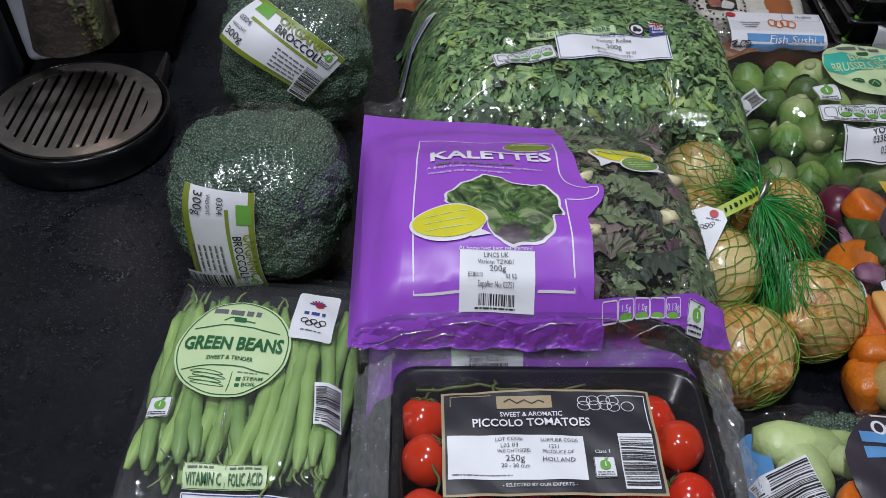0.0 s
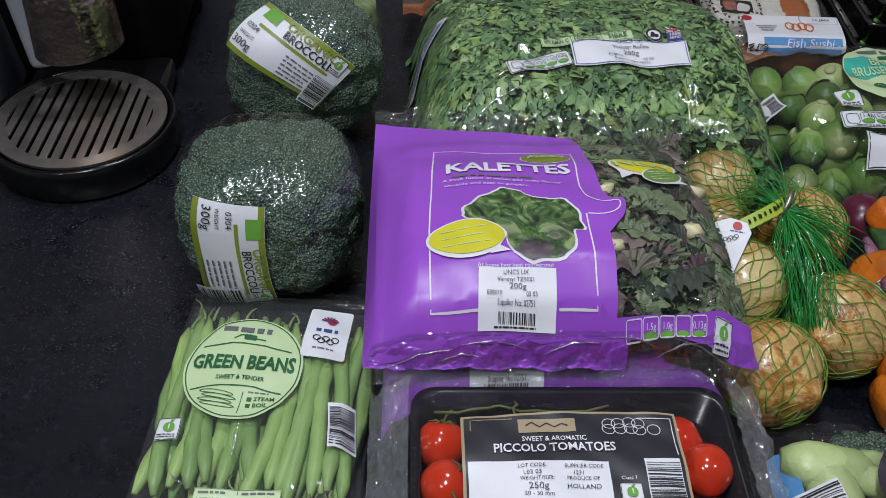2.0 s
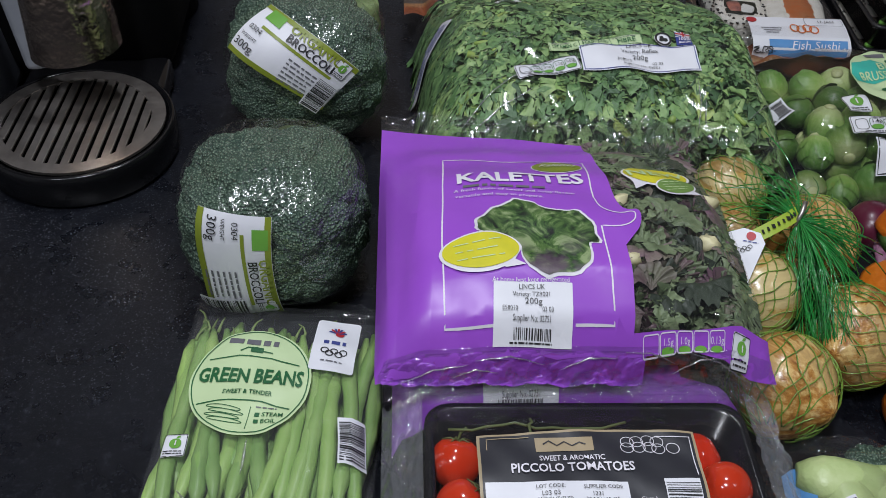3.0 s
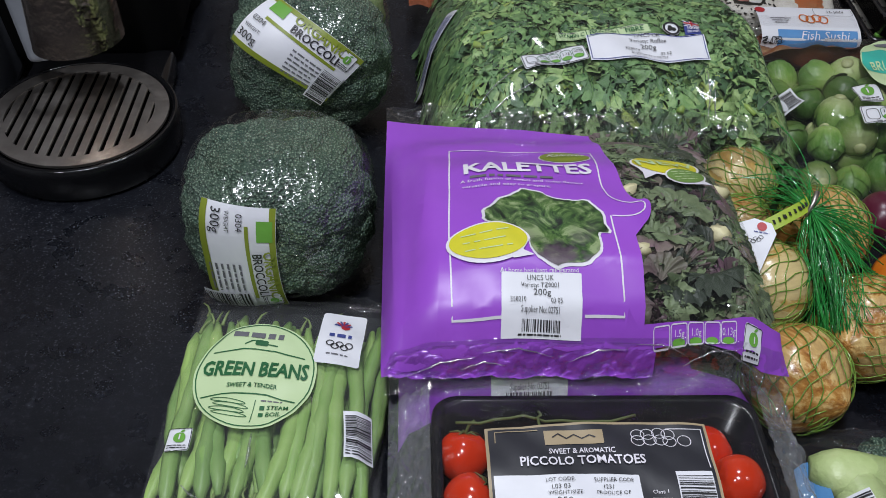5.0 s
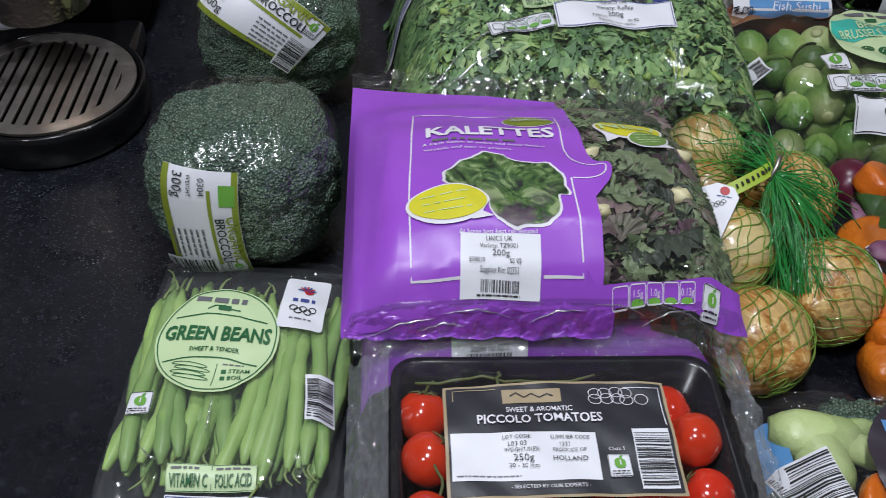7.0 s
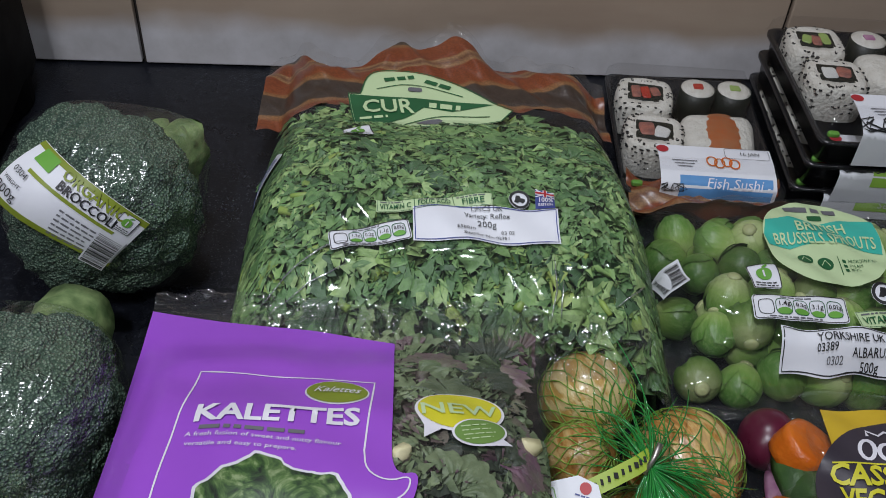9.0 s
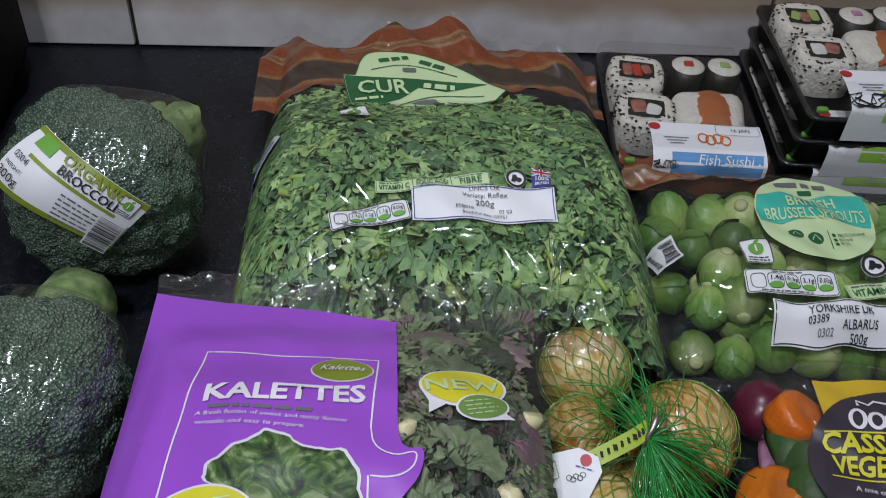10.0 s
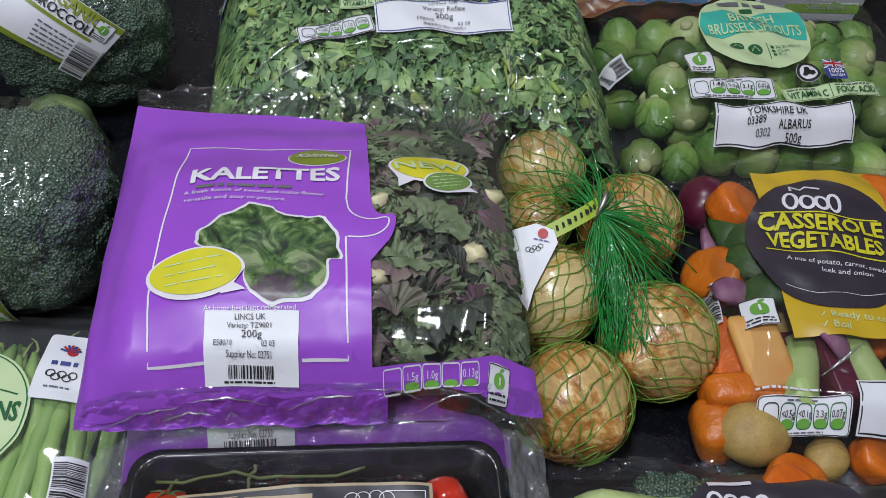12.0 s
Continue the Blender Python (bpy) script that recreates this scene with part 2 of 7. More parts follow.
def part(name, bm, material, parent, label="", smooth=True):
    """One mesh object under a thing or a part."""
    mesh = bm if isinstance(bm, bpy.types.Mesh) else finish(name, bm, material, smooth)
    ob = new(name, mesh)
    ob.parent = parent
    if label:
        ob["label"] = label
    return ob


def thing(name, label, category, m=None, group="", kind=""):
    ob = new(name)
    ob.empty_display_size = 0.02
    ob.matrix_world = m or Matrix()
    return tagged(ob, label, category, group, kind)


def grid_bm(nu, nv, fn, closed_u=False):
    bm = bmesh.new()
    rows = [[bm.verts.new(fn(i / (nu - 1 if not closed_u else nu), j / (nv - 1))) for i in range(nu)] for j in range(nv)]
    for j in range(nv - 1):
        for i in range(nu if closed_u else nu - 1):
            k = (i + 1) % nu
            bm.faces.new((rows[j][i], rows[j][k], rows[j + 1][k], rows[j + 1][i]))
    return bm


def box_bm(x, y, z, bevel=0.0, bm=None, at=(0, 0, 0)):
    bm = bm or bmesh.new()
    made = bmesh.ops.create_cube(bm, size=1.0, matrix=Matrix.Translation(at) @ Matrix.Diagonal((x, y, z, 1)))
    if bevel:
        edges = list({e for v in made["verts"] for e in v.link_edges})
        bmesh.ops.bevel(bm, geom=edges, offset=bevel, segments=2, profile=0.5, affect="EDGES")
    return bm


def join_into(bm, other):
    """Adds the geometry of other to bm."""
    table = {v: bm.verts.new(v.co) for v in other.verts}
    for f in other.faces:
        try:
            bm.faces.new([table[v] for v in f.verts])
        except ValueError:
            pass
    other.free()
    return bm


def tube_bm(points, radius, sides=6, bm=None, taper=None):
    """A tube along points; taper(k) scales its radius from 0 to 1."""
    bm = bm or bmesh.new()
    rings, n = [], len(points)
    pts = [Vector(p) for p in points]
    for i, p in enumerate(pts):
        way = (pts[min(i + 1, n - 1)] - pts[max(i - 1, 0)]).normalized()
        side = way.cross(Vector((0.13, 0.21, 0.97))).normalized()
        up = side.cross(way)
        r = radius * (taper(i / (n - 1)) if taper else 1)
        rings.append([bm.verts.new(p + (side * math.cos(a) + up * math.sin(a)) * r) for a in (math.tau * k / sides for k in range(sides))])
    for a, b in zip(rings, rings[1:]):
        for k in range(sides):
            bm.faces.new((a[k], a[(k + 1) % sides], b[(k + 1) % sides], b[k]))
    bm.faces.new(rings[0]), bm.faces.new(rings[-1])
    return bm


def drape(bm, skin, u, v, turn=0.0, lift=0.0006, cell=0.0):
    """Lays a flat mesh, drawn round the origin, on a skin at (u, v); long faces are first cut into cells."""
    if cell:
        xs, ys = [p.co.x for p in bm.verts], [p.co.y for p in bm.verts]
        for lo, hi, axis in ((min(xs), max(xs), 0), (min(ys), max(ys), 1)):
            for k in range(1, int((hi - lo) / cell) + 1):
                no = (1, 0, 0) if axis == 0 else (0, 1, 0)
                bmesh.ops.bisect_plane(bm, geom=bm.verts[:] + bm.edges[:] + bm.faces[:], dist=1e-6, plane_co=[(lo + k * cell) * c for c in no], plane_no=no)
    c, s = math.cos(radians(turn)), math.sin(radians(turn))
    for p in bm.verts:
        x, y, z = p.co
        p.co = skin.point(u + c * x - s * y, v + s * x + c * y, lift + z)
    return bm


def poly_bm(outline):
    bm = bmesh.new()
    f = bm.faces.new([bm.verts.new((x, y, 0)) for x, y in outline])
    bmesh.ops.triangulate(bm, faces=[f])
    return bm


def rect(w, h, r=0.0, n=4):
    """The outline of a rectangle with rounded corners."""
    if not r:
        return [(-w / 2, -h / 2), (w / 2, -h / 2), (w / 2, h / 2), (-w / 2, h / 2)]
    out = []
    for cx, cy, a0 in ((w / 2 - r, -h / 2 + r, -90), (w / 2 - r, h / 2 - r, 0), (-w / 2 + r, h / 2 - r, 90), (-w / 2 + r, -h / 2 + r, 180)):
        out += [(cx + r * math.cos(radians(a0 + 90 * k / n)), cy + r * math.sin(radians(a0 + 90 * k / n))) for k in range(n + 1)]
    return out


def oval(w, h, n=36, power=2.0):
    def sgn(c):
        return math.copysign(abs(c) ** (2 / power), c)
    return [(w / 2 * sgn(math.cos(math.tau * k / n)), h / 2 * sgn(math.sin(math.tau * k / n))) for k in range(n)]


def line_bm(points, width, closed=False):
    """A flat stroke along points."""
    bm = bmesh.new()
    pts = [Vector((*p, 0)) for p in points]
    n = len(pts)
    pairs = []
    for i, p in enumerate(pts):
        a, b = (pts[(i - 1) % n], pts[(i + 1) % n]) if closed else (pts[max(i - 1, 0)], pts[min(i + 1, n - 1)])
        way = (b - a).normalized()
        side = Vector((-way.y, way.x, 0)) * width / 2
        pairs.append((bm.verts.new(p - side), bm.verts.new(p + side)))
    for i in range(n if closed else n - 1):
        (a, b), (c, d) = pairs[i], pairs[(i + 1) % n]
        bm.faces.new((a, c, d, b))
    return bm


def rounded(points, times=2):
    """Cuts the corners of an open line, keeping its ends."""
    for _ in range(times):
        points = points[:1] + [q for a, b in zip(points, points[1:]) for q in ((a[0] * 0.75 + b[0] * 0.25, a[1] * 0.75 + b[1] * 0.25), (a[0] * 0.25 + b[0] * 0.75, a[1] * 0.25 + b[1] * 0.75))] + points[-1:]
    return points


def dense(points, step=0.006, closed=False):
    out = []
    for p, q in zip(points, points[1:] + (points[:1] if closed else [])):
        k = max(1, int(math.dist(p, q) / step))
        out += [(p[0] + (q[0] - p[0]) * i / k, p[1] + (q[1] - p[1]) * i / k) for i in range(k)]
    return out if closed else out + [points[-1]]


def text_bm(body, size, align="CENTER", bold=0.0, squash=1.0, shear=0.0, arc=0.0):
    """Lettering as a flat mesh, centred on its middle line; arc bends it on a circle of that radius."""
    data = bpy.data.curves.new("lettering", "FONT")
    data.body, data.size, data.align_x, data.align_y, data.offset, data.shear, data.resolution_u = body, size, align, "CENTER", bold * size, shear, 2
    ob = bpy.data.objects.new("lettering", data)
    mesh = bpy.data.meshes.new_from_object(ob)
    bm = bmesh.new()
    bm.from_mesh(mesh)
    bpy.data.objects.remove(ob)
    bpy.data.curves.remove(data)
    bpy.data.meshes.remove(mesh)
    for v in bm.verts:
        v.co.x *= squash
        if arc:
            a, r = v.co.x / arc, arc + v.co.y
            v.co.x, v.co.y = r * math.sin(a), r * math.cos(a) - arc
    return bm


def write(skin, body, u, v, size, material, parent, turn=0.0, lift=0.0014, **style):
    """size is the height of the capitals."""
    return part("lettering", drape(text_bm(body, size / 0.69, **style), skin, u, v, turn, lift + 0.0005, 0.005), material, parent, smooth=False)


def lay(name, outline, skin, u, v, material, parent, turn=0.0, lift=0.0008, cell=0.004, label=""):
    return part(name, drape(poly_bm(outline), skin, u, v, turn, lift, cell), material, parent, label)


def stroke(points, width, skin, u, v, material, parent, turn=0.0, lift=0.0013, closed=False, name="printed_line"):
    return part(name, drape(line_bm(dense(points, 0.006, closed), width, closed), skin, u, v, turn, lift), material, parent)


def bars(skin, u, v, w, h, material, parent, turn=0.0, lift=0.0014, seed=1, along="x", name="barcode"):
    """Upright bars of mixed widths side by side."""
    rng, bm, x = random.Random(seed), bmesh.new(), 0.0
    span = w if along == "x" else h
    while x < span - 0.0009:
        b = rng.choice((0.0003, 0.0005, 0.0008, 0.0011)) * span / 0.028
        if along == "x":
            box = [(x - w / 2, -h / 2), (x + b - w / 2, -h / 2), (x + b - w / 2, h / 2), (x - w / 2, h / 2)]
        else:
            box = [(-w / 2, x - h / 2), (w / 2, x - h / 2), (w / 2, x + b - h / 2), (-w / 2, x + b - h / 2)]
        join_into(bm, poly_bm(box))
        x += b + rng.choice((0.0004, 0.0006, 0.0010)) * span / 0.028
    return tagged(part(name, drape(bm, skin, u, v, turn, lift, 0.006), material, parent, smooth=False), kind="stuff")


def small_print(skin, u, v, w, rows, pitch, material, parent, turn=0.0, lift=0.0013, seed=1, thick=0.4, align="left"):
    """Lines of writing too small to read, as broken bars."""
    rng, bm = random.Random(seed), bmesh.new()
    for r in range(rows):
        x, y = -w / 2, (rows - 1) * pitch / 2 - r * pitch
        end = w / 2 - rng.random() * w * 0.25
        if align == "centre":
            x, end = x + (w / 2 - end) / 2, end - (w / 2 - end) / 2 + (w / 2 - end) / 2
        while x < end:
            b = min(rng.uniform(0.8, 3.0) * pitch * 0.7, end - x)
            join_into(bm, poly_bm([(x, y - pitch * thick / 2), (x + b, y - pitch * thick / 2), (x + b, y + pitch * thick / 2), (x, y + pitch * thick / 2)]))
            x += b + pitch * 0.35
    return tagged(part("small_print", drape(bm, skin, u, v, turn, lift, 0.01), material, parent, smooth=False), kind="stuff")


def bag_film(skin, parent, nu=70, nv=60, material=None, tails=((-1, 0.012), (1, 0.012)), lift=0.0, under=None):
    """The clear bag: crowned top, flat underside, and crimped strips at its ends."""
    def top(a, b):
        u, v = (a - 0.5) * skin.w, (b - 0.5) * skin.l
        return skin.point(u, v, lift)
    part("bag_film", grid_bm(nu, nv, top), material or FILM, parent, "clear plastic film with crinkled glints")
    if under is None:
        under = min(skin.front, skin.back) * 0.3 + 0.0008 if skin.front < 0.03 else skin.front - 0.004
    base = grid_bm(12, 12, lambda a, b: Vector(((a - 0.5) * skin.w * 0.98, (b - 0.5) * skin.l * 0.98, under)))
    part("bag_underside", base, material or FILM, parent)
    for end, depth in tails:
        def strip(a, b):
            u = (a - 0.5) * skin.w
            v = end * (skin.l / 2 - 0.001 + b * depth)
            z = skin.z(u, end * skin.l / 2) + 0.0012 + 0.0007 * math.sin(b * 40) + (0.0045 * ripple(u * 90, b * 2, skin.seed + end) + 0.0022 * ripple(u * 330, b * 5, skin.seed)) * (0.25 + 0.75 * b) + 0.002 * b
            return Vector((u, v, max(z, 0.001)))
        part("seal_strip", grid_bm(170, 18, strip), SEAL, parent, "crimped film seal")


def crease(skin, parent, points, r=0.0007, lift=0.0009):
    """A sharp fold in the film that draws a bright line."""
    flat = [q for k in range(len(points) - 1) for q in [Vector((*points[k], 0)).lerp(Vector((*points[k + 1], 0)), j / 6) for j in range(6)]] + [Vector((*points[-1], 0))]
    line = [skin.point(q.x, q.y, lift + 0.0004 * math.sin(i * 1.9)) for i, q in enumerate(flat)]
    part("film_fold", tube_bm(line, r, 7, None, lambda k: 0.25 + 0.75 * math.sin(math.pi * min(max(k, 0.02), 0.98))), CREASE, parent, "sharp bright fold in the clear film")


def crinkled_hem(skin, parent, back=0.008, front=0.014, seed=1, drop=0.0, u0=-0.5, u1=0.5, material=None, lift=0.0016):
    """The gathered glossy film along the front end of a bag."""
    def at(a, b):
        u = (u0 + (u1 - u0) * a) * skin.w * 0.985
        v = -skin.l / 2 + back - b * (back + front)
        z = skin.z(u, max(v, -skin.l / 2)) + lift - drop * max(0.0, b - 0.35) + (0.0034 * ripple(u * 210, b * 6, seed) + 0.0022 * abs(ripple(u * 520, b * 13, seed + 1))) * math.sin(math.pi * min(b, 0.75))
        return Vector((u, v, max(z, 0.001)))
    part("crinkled_hem", grid_bm(260, 26, at), material or HEM, parent, "gathered glossy crinkled film edge")


def scatter_leaf(rng, length, width, lobes, curl, nx=8, ny=28):
    """A frilled leaf blade with a bent rib."""
    ph, bend = rng.random() * 6, rng.uniform(-0.5, 0.5)
    p1, p2, p3 = rng.random() * 6, rng.random() * 6, rng.random() * 6

    def at(a, b):
        s = (a - 0.5) * 2
        q = p1 if s > 0 else p2
        lobe = 1 + (0.34 * math.sin(b * lobes * 6 + q) + 0.20 * math.sin(b * lobes * 14 + q * 2)) * abs(s)
        half = width * (math.sin(math.pi * min(b * 0.9 + 0.08, 1)) ** 0.6) * lobe
        z = curl * abs(s) ** 1.5 * (math.sin(b * lobes * 8 + q) + 0.55 * math.sin(b * lobes * 19 + p3)) + bend * length * (b - 0.5) ** 2 + 0.15 * half * s * s
        return Vector((half * s, (b - 0.5) * length + 0.3 * curl * math.cos(b * lobes * 12 + q) * s * s, z))
    return grid_bm(nx + 1, ny + 1, at)


def frilled_leaf(rng, length, spread, waves, ruffle, nx=30, ny=7):
    """A fan-shaped blade from its stem at the origin, with a tightly ruffled outer edge."""
    p1, p2, p3, bend = rng.random() * 6, rng.random() * 6, rng.random() * 6, rng.uniform(-0.1, 0.5)

    def at(a, b):
        s = (a - 0.5) * 2
        th = s * spread * (0.35 + 0.65 * b ** 0.6) * 1.15
        rim = 0.88 + b * (0.12 * abs(math.sin(s * waves * 1.5 + p1)) + 0.11 * abs(math.sin(s * waves * 3.9 + p2))) - 0.12 * b * s * s
        r = length * (0.06 + 0.94 * b) * rim
        z = ruffle * b ** 2 * (math.sin(s * waves * 3.4 + p2) + 0.8 * math.sin(s * waves * 7.6 + p3)) + bend * length * b * b * 0.6 + 0.12 * length * abs(s) * b
        return Vector((r * math.sin(th), r * math.cos(th), z))
    return grid_bm(nx + 1, ny + 1, at)


def ball_bm(r, nu=24, nv=16, fn=None):
    def at(a, b):
        th, ph = math.tau * a, math.pi * (0.001 + 0.998 * b)
        d = Vector((math.sin(ph) * math.cos(th), math.sin(ph) * math.sin(th), -math.cos(ph)))
        return fn(d) if fn else d * r
    return grid_bm(nu, nv, at, True)


def turned_to(rng, normal, spin=None, tilt=0.6):
    """A rotation that lays +z near the given normal."""
    n = (Vector(normal) + Vector((rng.gauss(0, tilt), rng.gauss(0, tilt), rng.gauss(0, tilt * 0.5)))).normalized()
    q = Vector((0, 0, 1)).rotation_difference(n)
    return q.to_matrix().to_4x4() @ Matrix.Rotation(rng.random() * math.tau if spin is None else spin, 4, "Z")


# ---------------------------------------------------------------- the kitchen round the worktop
def slab(name, x0, x1, y0, y1, z0, z1, material, label, bevel=0.0):
    bm = box_bm(x1 - x0, y1 - y0, z1 - z0, bevel, at=((x0 + x1) / 2, (y0 + y1) / 2, (z0 + z1) / 2))
    return tagged(new(name, finish(name, bm, material, False)), label, "structure", kind="structure")


WALL_Y = 0.95
worktop = slab("worktop", -1.6, 1.6, 0.05, WALL_Y, -0.04, 0.0, WORKTOP, "black speckled laminate kitchen worktop with silver flecks", 0.003)
slab("cabinet_front", -1.6, 1.6, 0.09, WALL_Y, -0.90, -0.04, LAMINATE, "plain white base cabinets under the worktop")
floor = slab("floor", -1.6, 1.6, -2.2, WALL_Y, -0.94, -0.90, FLOORING, "plain grey kitchen floor")
slab("ceiling", -1.6, 1.6, -2.2, WALL_Y + 0.1, 1.5, 1.56, PLASTER, "plain white painted ceiling")
slab("wall_west", -1.66, -1.6, -2.2, WALL_Y, -0.94, 1.5, PLASTER, "plain painted kitchen wall")
slab("wall_east", 1.6, 1.66, -2.2, WALL_Y, -0.94, 1.5, PLASTER, "plain painted kitchen wall")
slab("wall_south", -1.66, 1.66, -2.26, -2.2, -0.94, 1.5, PLASTER, "plain painted kitchen wall")
wall_north = slab("wall_north", -1.66, 1.66, WALL_Y, WALL_Y + 0.1, -0.94, 1.5, GROUT, "kitchen wall behind the worktop with dark tile joints")
for row in range(2):
    mesh = finish("wall_tile", box_bm(0.596, 0.008, 0.296, 0.0012), TILE, False)
    for col in range(5):
        tile = part("wall_tile", mesh, TILE, wall_north)
        tile.location = (-1.05 + 0.6 * col + (0.0), WALL_Y - 0.004, 0.150 + 0.3 * row)


def ceiling_lamp(x, y, sx, sy):
    lamp = thing("ceiling_lamp", "flat white ceiling light with a pale frame", "ceiling light", pose(x, y, 1.5))
    bm = bmesh.new()
    for px, py, w, d in ((0, sy / 2 + 0.008, sx + 0.032, 0.016), (0, -sy / 2 - 0.008, sx + 0.032, 0.016), (sx / 2 + 0.008, 0, 0.016, sy), (-sx / 2 - 0.008, 0, 0.016, sy)):
        box_bm(w, d, 0.03, 0, bm, (px, py, -0.015))
    part("frame", bm, LAMINATE, lamp, smooth=False)


for lx, ly, lz, sx, sy, watts in LAMPS:
    ceiling_lamp(lx, ly, sx, sy)


# ---------------------------------------------------------------- materials of the food
BEAN = paint("green_bean_skin", (0.35, 0.52, 0.17), (0.24, 0.41, 0.105), 45, 0.42, 0.15, 150, spread=0.22, sss=0.05)
STEMGREEN = paint("bean_tip", (0.25, 0.34, 0.11), rough=0.6)
TOMATO = paint("tomato_skin", (0.74, 0.035, 0.018), (0.62, 0.022, 0.012), 30, 0.14, coat=0.5, spread=0.1)
VINE = paint("tomato_vine", (0.12, 0.15, 0.05), rough=0.7, bump=0.4)
KALE = paint("curly_kale_leaf", (0.27, 0.45, 0.14), (0.125, 0.265, 0.09), 70, 0.5, 0.4, 260, 0.002, spread=0.5)
# Near-black green filler: shade between the leaves is put into its colour.
KALE_GAP_SHADE = paint("kale_gap_shade", (0.016, 0.040, 0.012), (0.040, 0.095, 0.024), 70, 0.6, 0.8, 130, 0.004)
KALE_PALE = paint("kale_rib", (0.34, 0.46, 0.12), (0.26, 0.38, 0.08), 50, 0.45, spread=0.2)
KALETTE_VIOLET = paint("kalette_violet_leaf", (0.17, 0.075, 0.13), (0.19, 0.20, 0.12), 40, 0.5, 0.5, 240, 0.002, spread=0.35)
KALETTE_STEM = paint("kalette_cut_stem", (0.76, 0.70, 0.44), (0.60, 0.56, 0.30), 60, 0.5)
def curl_leaf(name, tones, rough=0.5):
    """Leaf whose shade changes from curl to curl."""
    n = Nodes(name)
    geo = n.add("ShaderNodeNewGeometry")
    col = n.ramp(geo.outputs["Random Per Island"], [(k / (len(tones) - 1), c) for k, c in enumerate(tones)])
    grain = n.ramp(n.noise(150, 3), [(0.35, (0.62, 0.66, 0.6)), (0.65, (1.12, 1.1, 1.1))])
    n.link(n.mix(1.0, col, grain, "MULTIPLY"), n.bsdf.inputs["Base Color"])
    n.bsdf.inputs["Roughness"].default_value = rough
    n.link(n.bump(n.noise(260, 3), 0.5, 0.002), n.bsdf.inputs["Normal"])
    return n.mat


KALE_CURL = curl_leaf("kale_curl", [(0.065, 0.145, 0.060), (0.140, 0.280, 0.105), (0.225, 0.395, 0.140), (0.38, 0.54, 0.21)])
KALETTE_CURL = curl_leaf("kalette_curl", [(0.030, 0.042, 0.030), (0.085, 0.115, 0.065), (0.19, 0.25, 0.13), (0.36, 0.44, 0.24)])


def sprout_skin():
    """Pale towards the stalk, darker leaf tips, fine light veins."""
    n = Nodes("brussels_sprout_leaf")
    vec = n.coords((1, 1, 0.25))
    vein = n.ramp(n.noise(420, 3, 0.6, vec), [(0.45, (0, 0, 0)), (0.62, (1, 1, 1))])
    sep, c = n.add("ShaderNodeSeparateXYZ"), n.add("ShaderNodeTexCoord")
    n.link(c.outputs["Object"], sep.inputs[0])
    span = n.add("ShaderNodeMapRange", From_Min=-0.017, From_Max=0.014)
    n.link(sep.outputs["Z"], span.inputs["Value"])
    grad = n.ramp(span.outputs[0], [(0.0, (0.55, 0.61, 0.30)), (0.30, (0.29, 0.43, 0.11)), (0.65, (0.145, 0.29, 0.055)), (1.0, (0.09, 0.205, 0.042))])
    tone = n.mix(n.noise(90, 3), grad, n.mix(1.0, grad, (0.55, 0.62, 0.5), "MULTIPLY"))
    col = n.mix(vein, tone, n.mix(0.13, tone, (0.50, 0.60, 0.28)))
    info, k, hsv = n.add("ShaderNodeObjectInfo"), n.add("ShaderNodeMapRange", To_Min=0.65, To_Max=1.35), n.add("ShaderNodeHueSaturation", Fac=1.0)
    n.link(info.outputs["Random"], k.inputs["Value"])
    n.link(k.outputs[0], hsv.inputs["Value"])
    n.link(col, hsv.inputs["Color"])
    n.link(hsv.outputs[0], n.bsdf.inputs["Base Color"])
    n.bsdf.inputs["Roughness"].default_value = 0.38
    n.link(n.bump(n.noise(300, 3, 0.6, vec), 0.5, 0.001), n.bsdf.inputs["Normal"])
    return n.mat


SPROUT = sprout_skin()
SPROUT_CUT = paint("sprout_cut_end", (0.50, 0.54, 0.26), rough=0.5)
CARROT = paint("carrot", (0.68, 0.17, 0.015), (0.54, 0.11, 0.008), 70, 0.33, 0.6, 190, 0.0015, spread=0.12, sss=0.08)
POTATO = paint("potato_skin", (0.56, 0.40, 0.13), (0.40, 0.26, 0.08), 90, 0.55, 0.3, 150, grain=(0.6, 0.55, 0.45))
SWEDE = paint("swede_flesh", (0.68, 0.40, 0.12), (0.62, 0.26, 0.05), 22, 0.45, sss=0.08)
RED_ONION = paint("red_onion", (0.075, 0.008, 0.022), (0.13, 0.018, 0.045), 40, 0.3)
RED_ONION_CUT = paint("red_onion_flesh", (0.52, 0.30, 0.42), (0.36, 0.12, 0.26), 90, 0.4)
LEEK_DARK = paint("leek_green_top", (0.05, 0.13, 0.035), (0.12, 0.24, 0.06), 40, 0.42, 0.6, 90, 0.002)
LEEK = paint("leek", (0.32, 0.46, 0.13), (0.50, 0.58, 0.28), 40, 0.42)
CABBAGE = paint("pale_stem", (0.56, 0.66, 0.32), (0.40, 0.54, 0.19), 40, 0.4, 0.6, 110, 0.002)
RICE = paint("sushi_rice", (0.74, 0.72, 0.66), (0.62, 0.59, 0.52), 120, 0.5, 0.9, 320, 0.002)
NORI = paint("nori", (0.012, 0.016, 0.012), rough=0.45, bump=0.5)
SALMON = paint("salmon_slice", (0.72, 0.23, 0.07), (0.66, 0.30, 0.14), 60, 0.35)
CUCUMBER = paint("cucumber", (0.35, 0.48, 0.14), rough=0.4)
CRAB = paint("crab_filling", (0.45, 0.16, 0.11), (0.2, 0.09, 0.08), 120, 0.5)
TUNA = paint("red_filling", (0.50, 0.05, 0.03), rough=0.4)
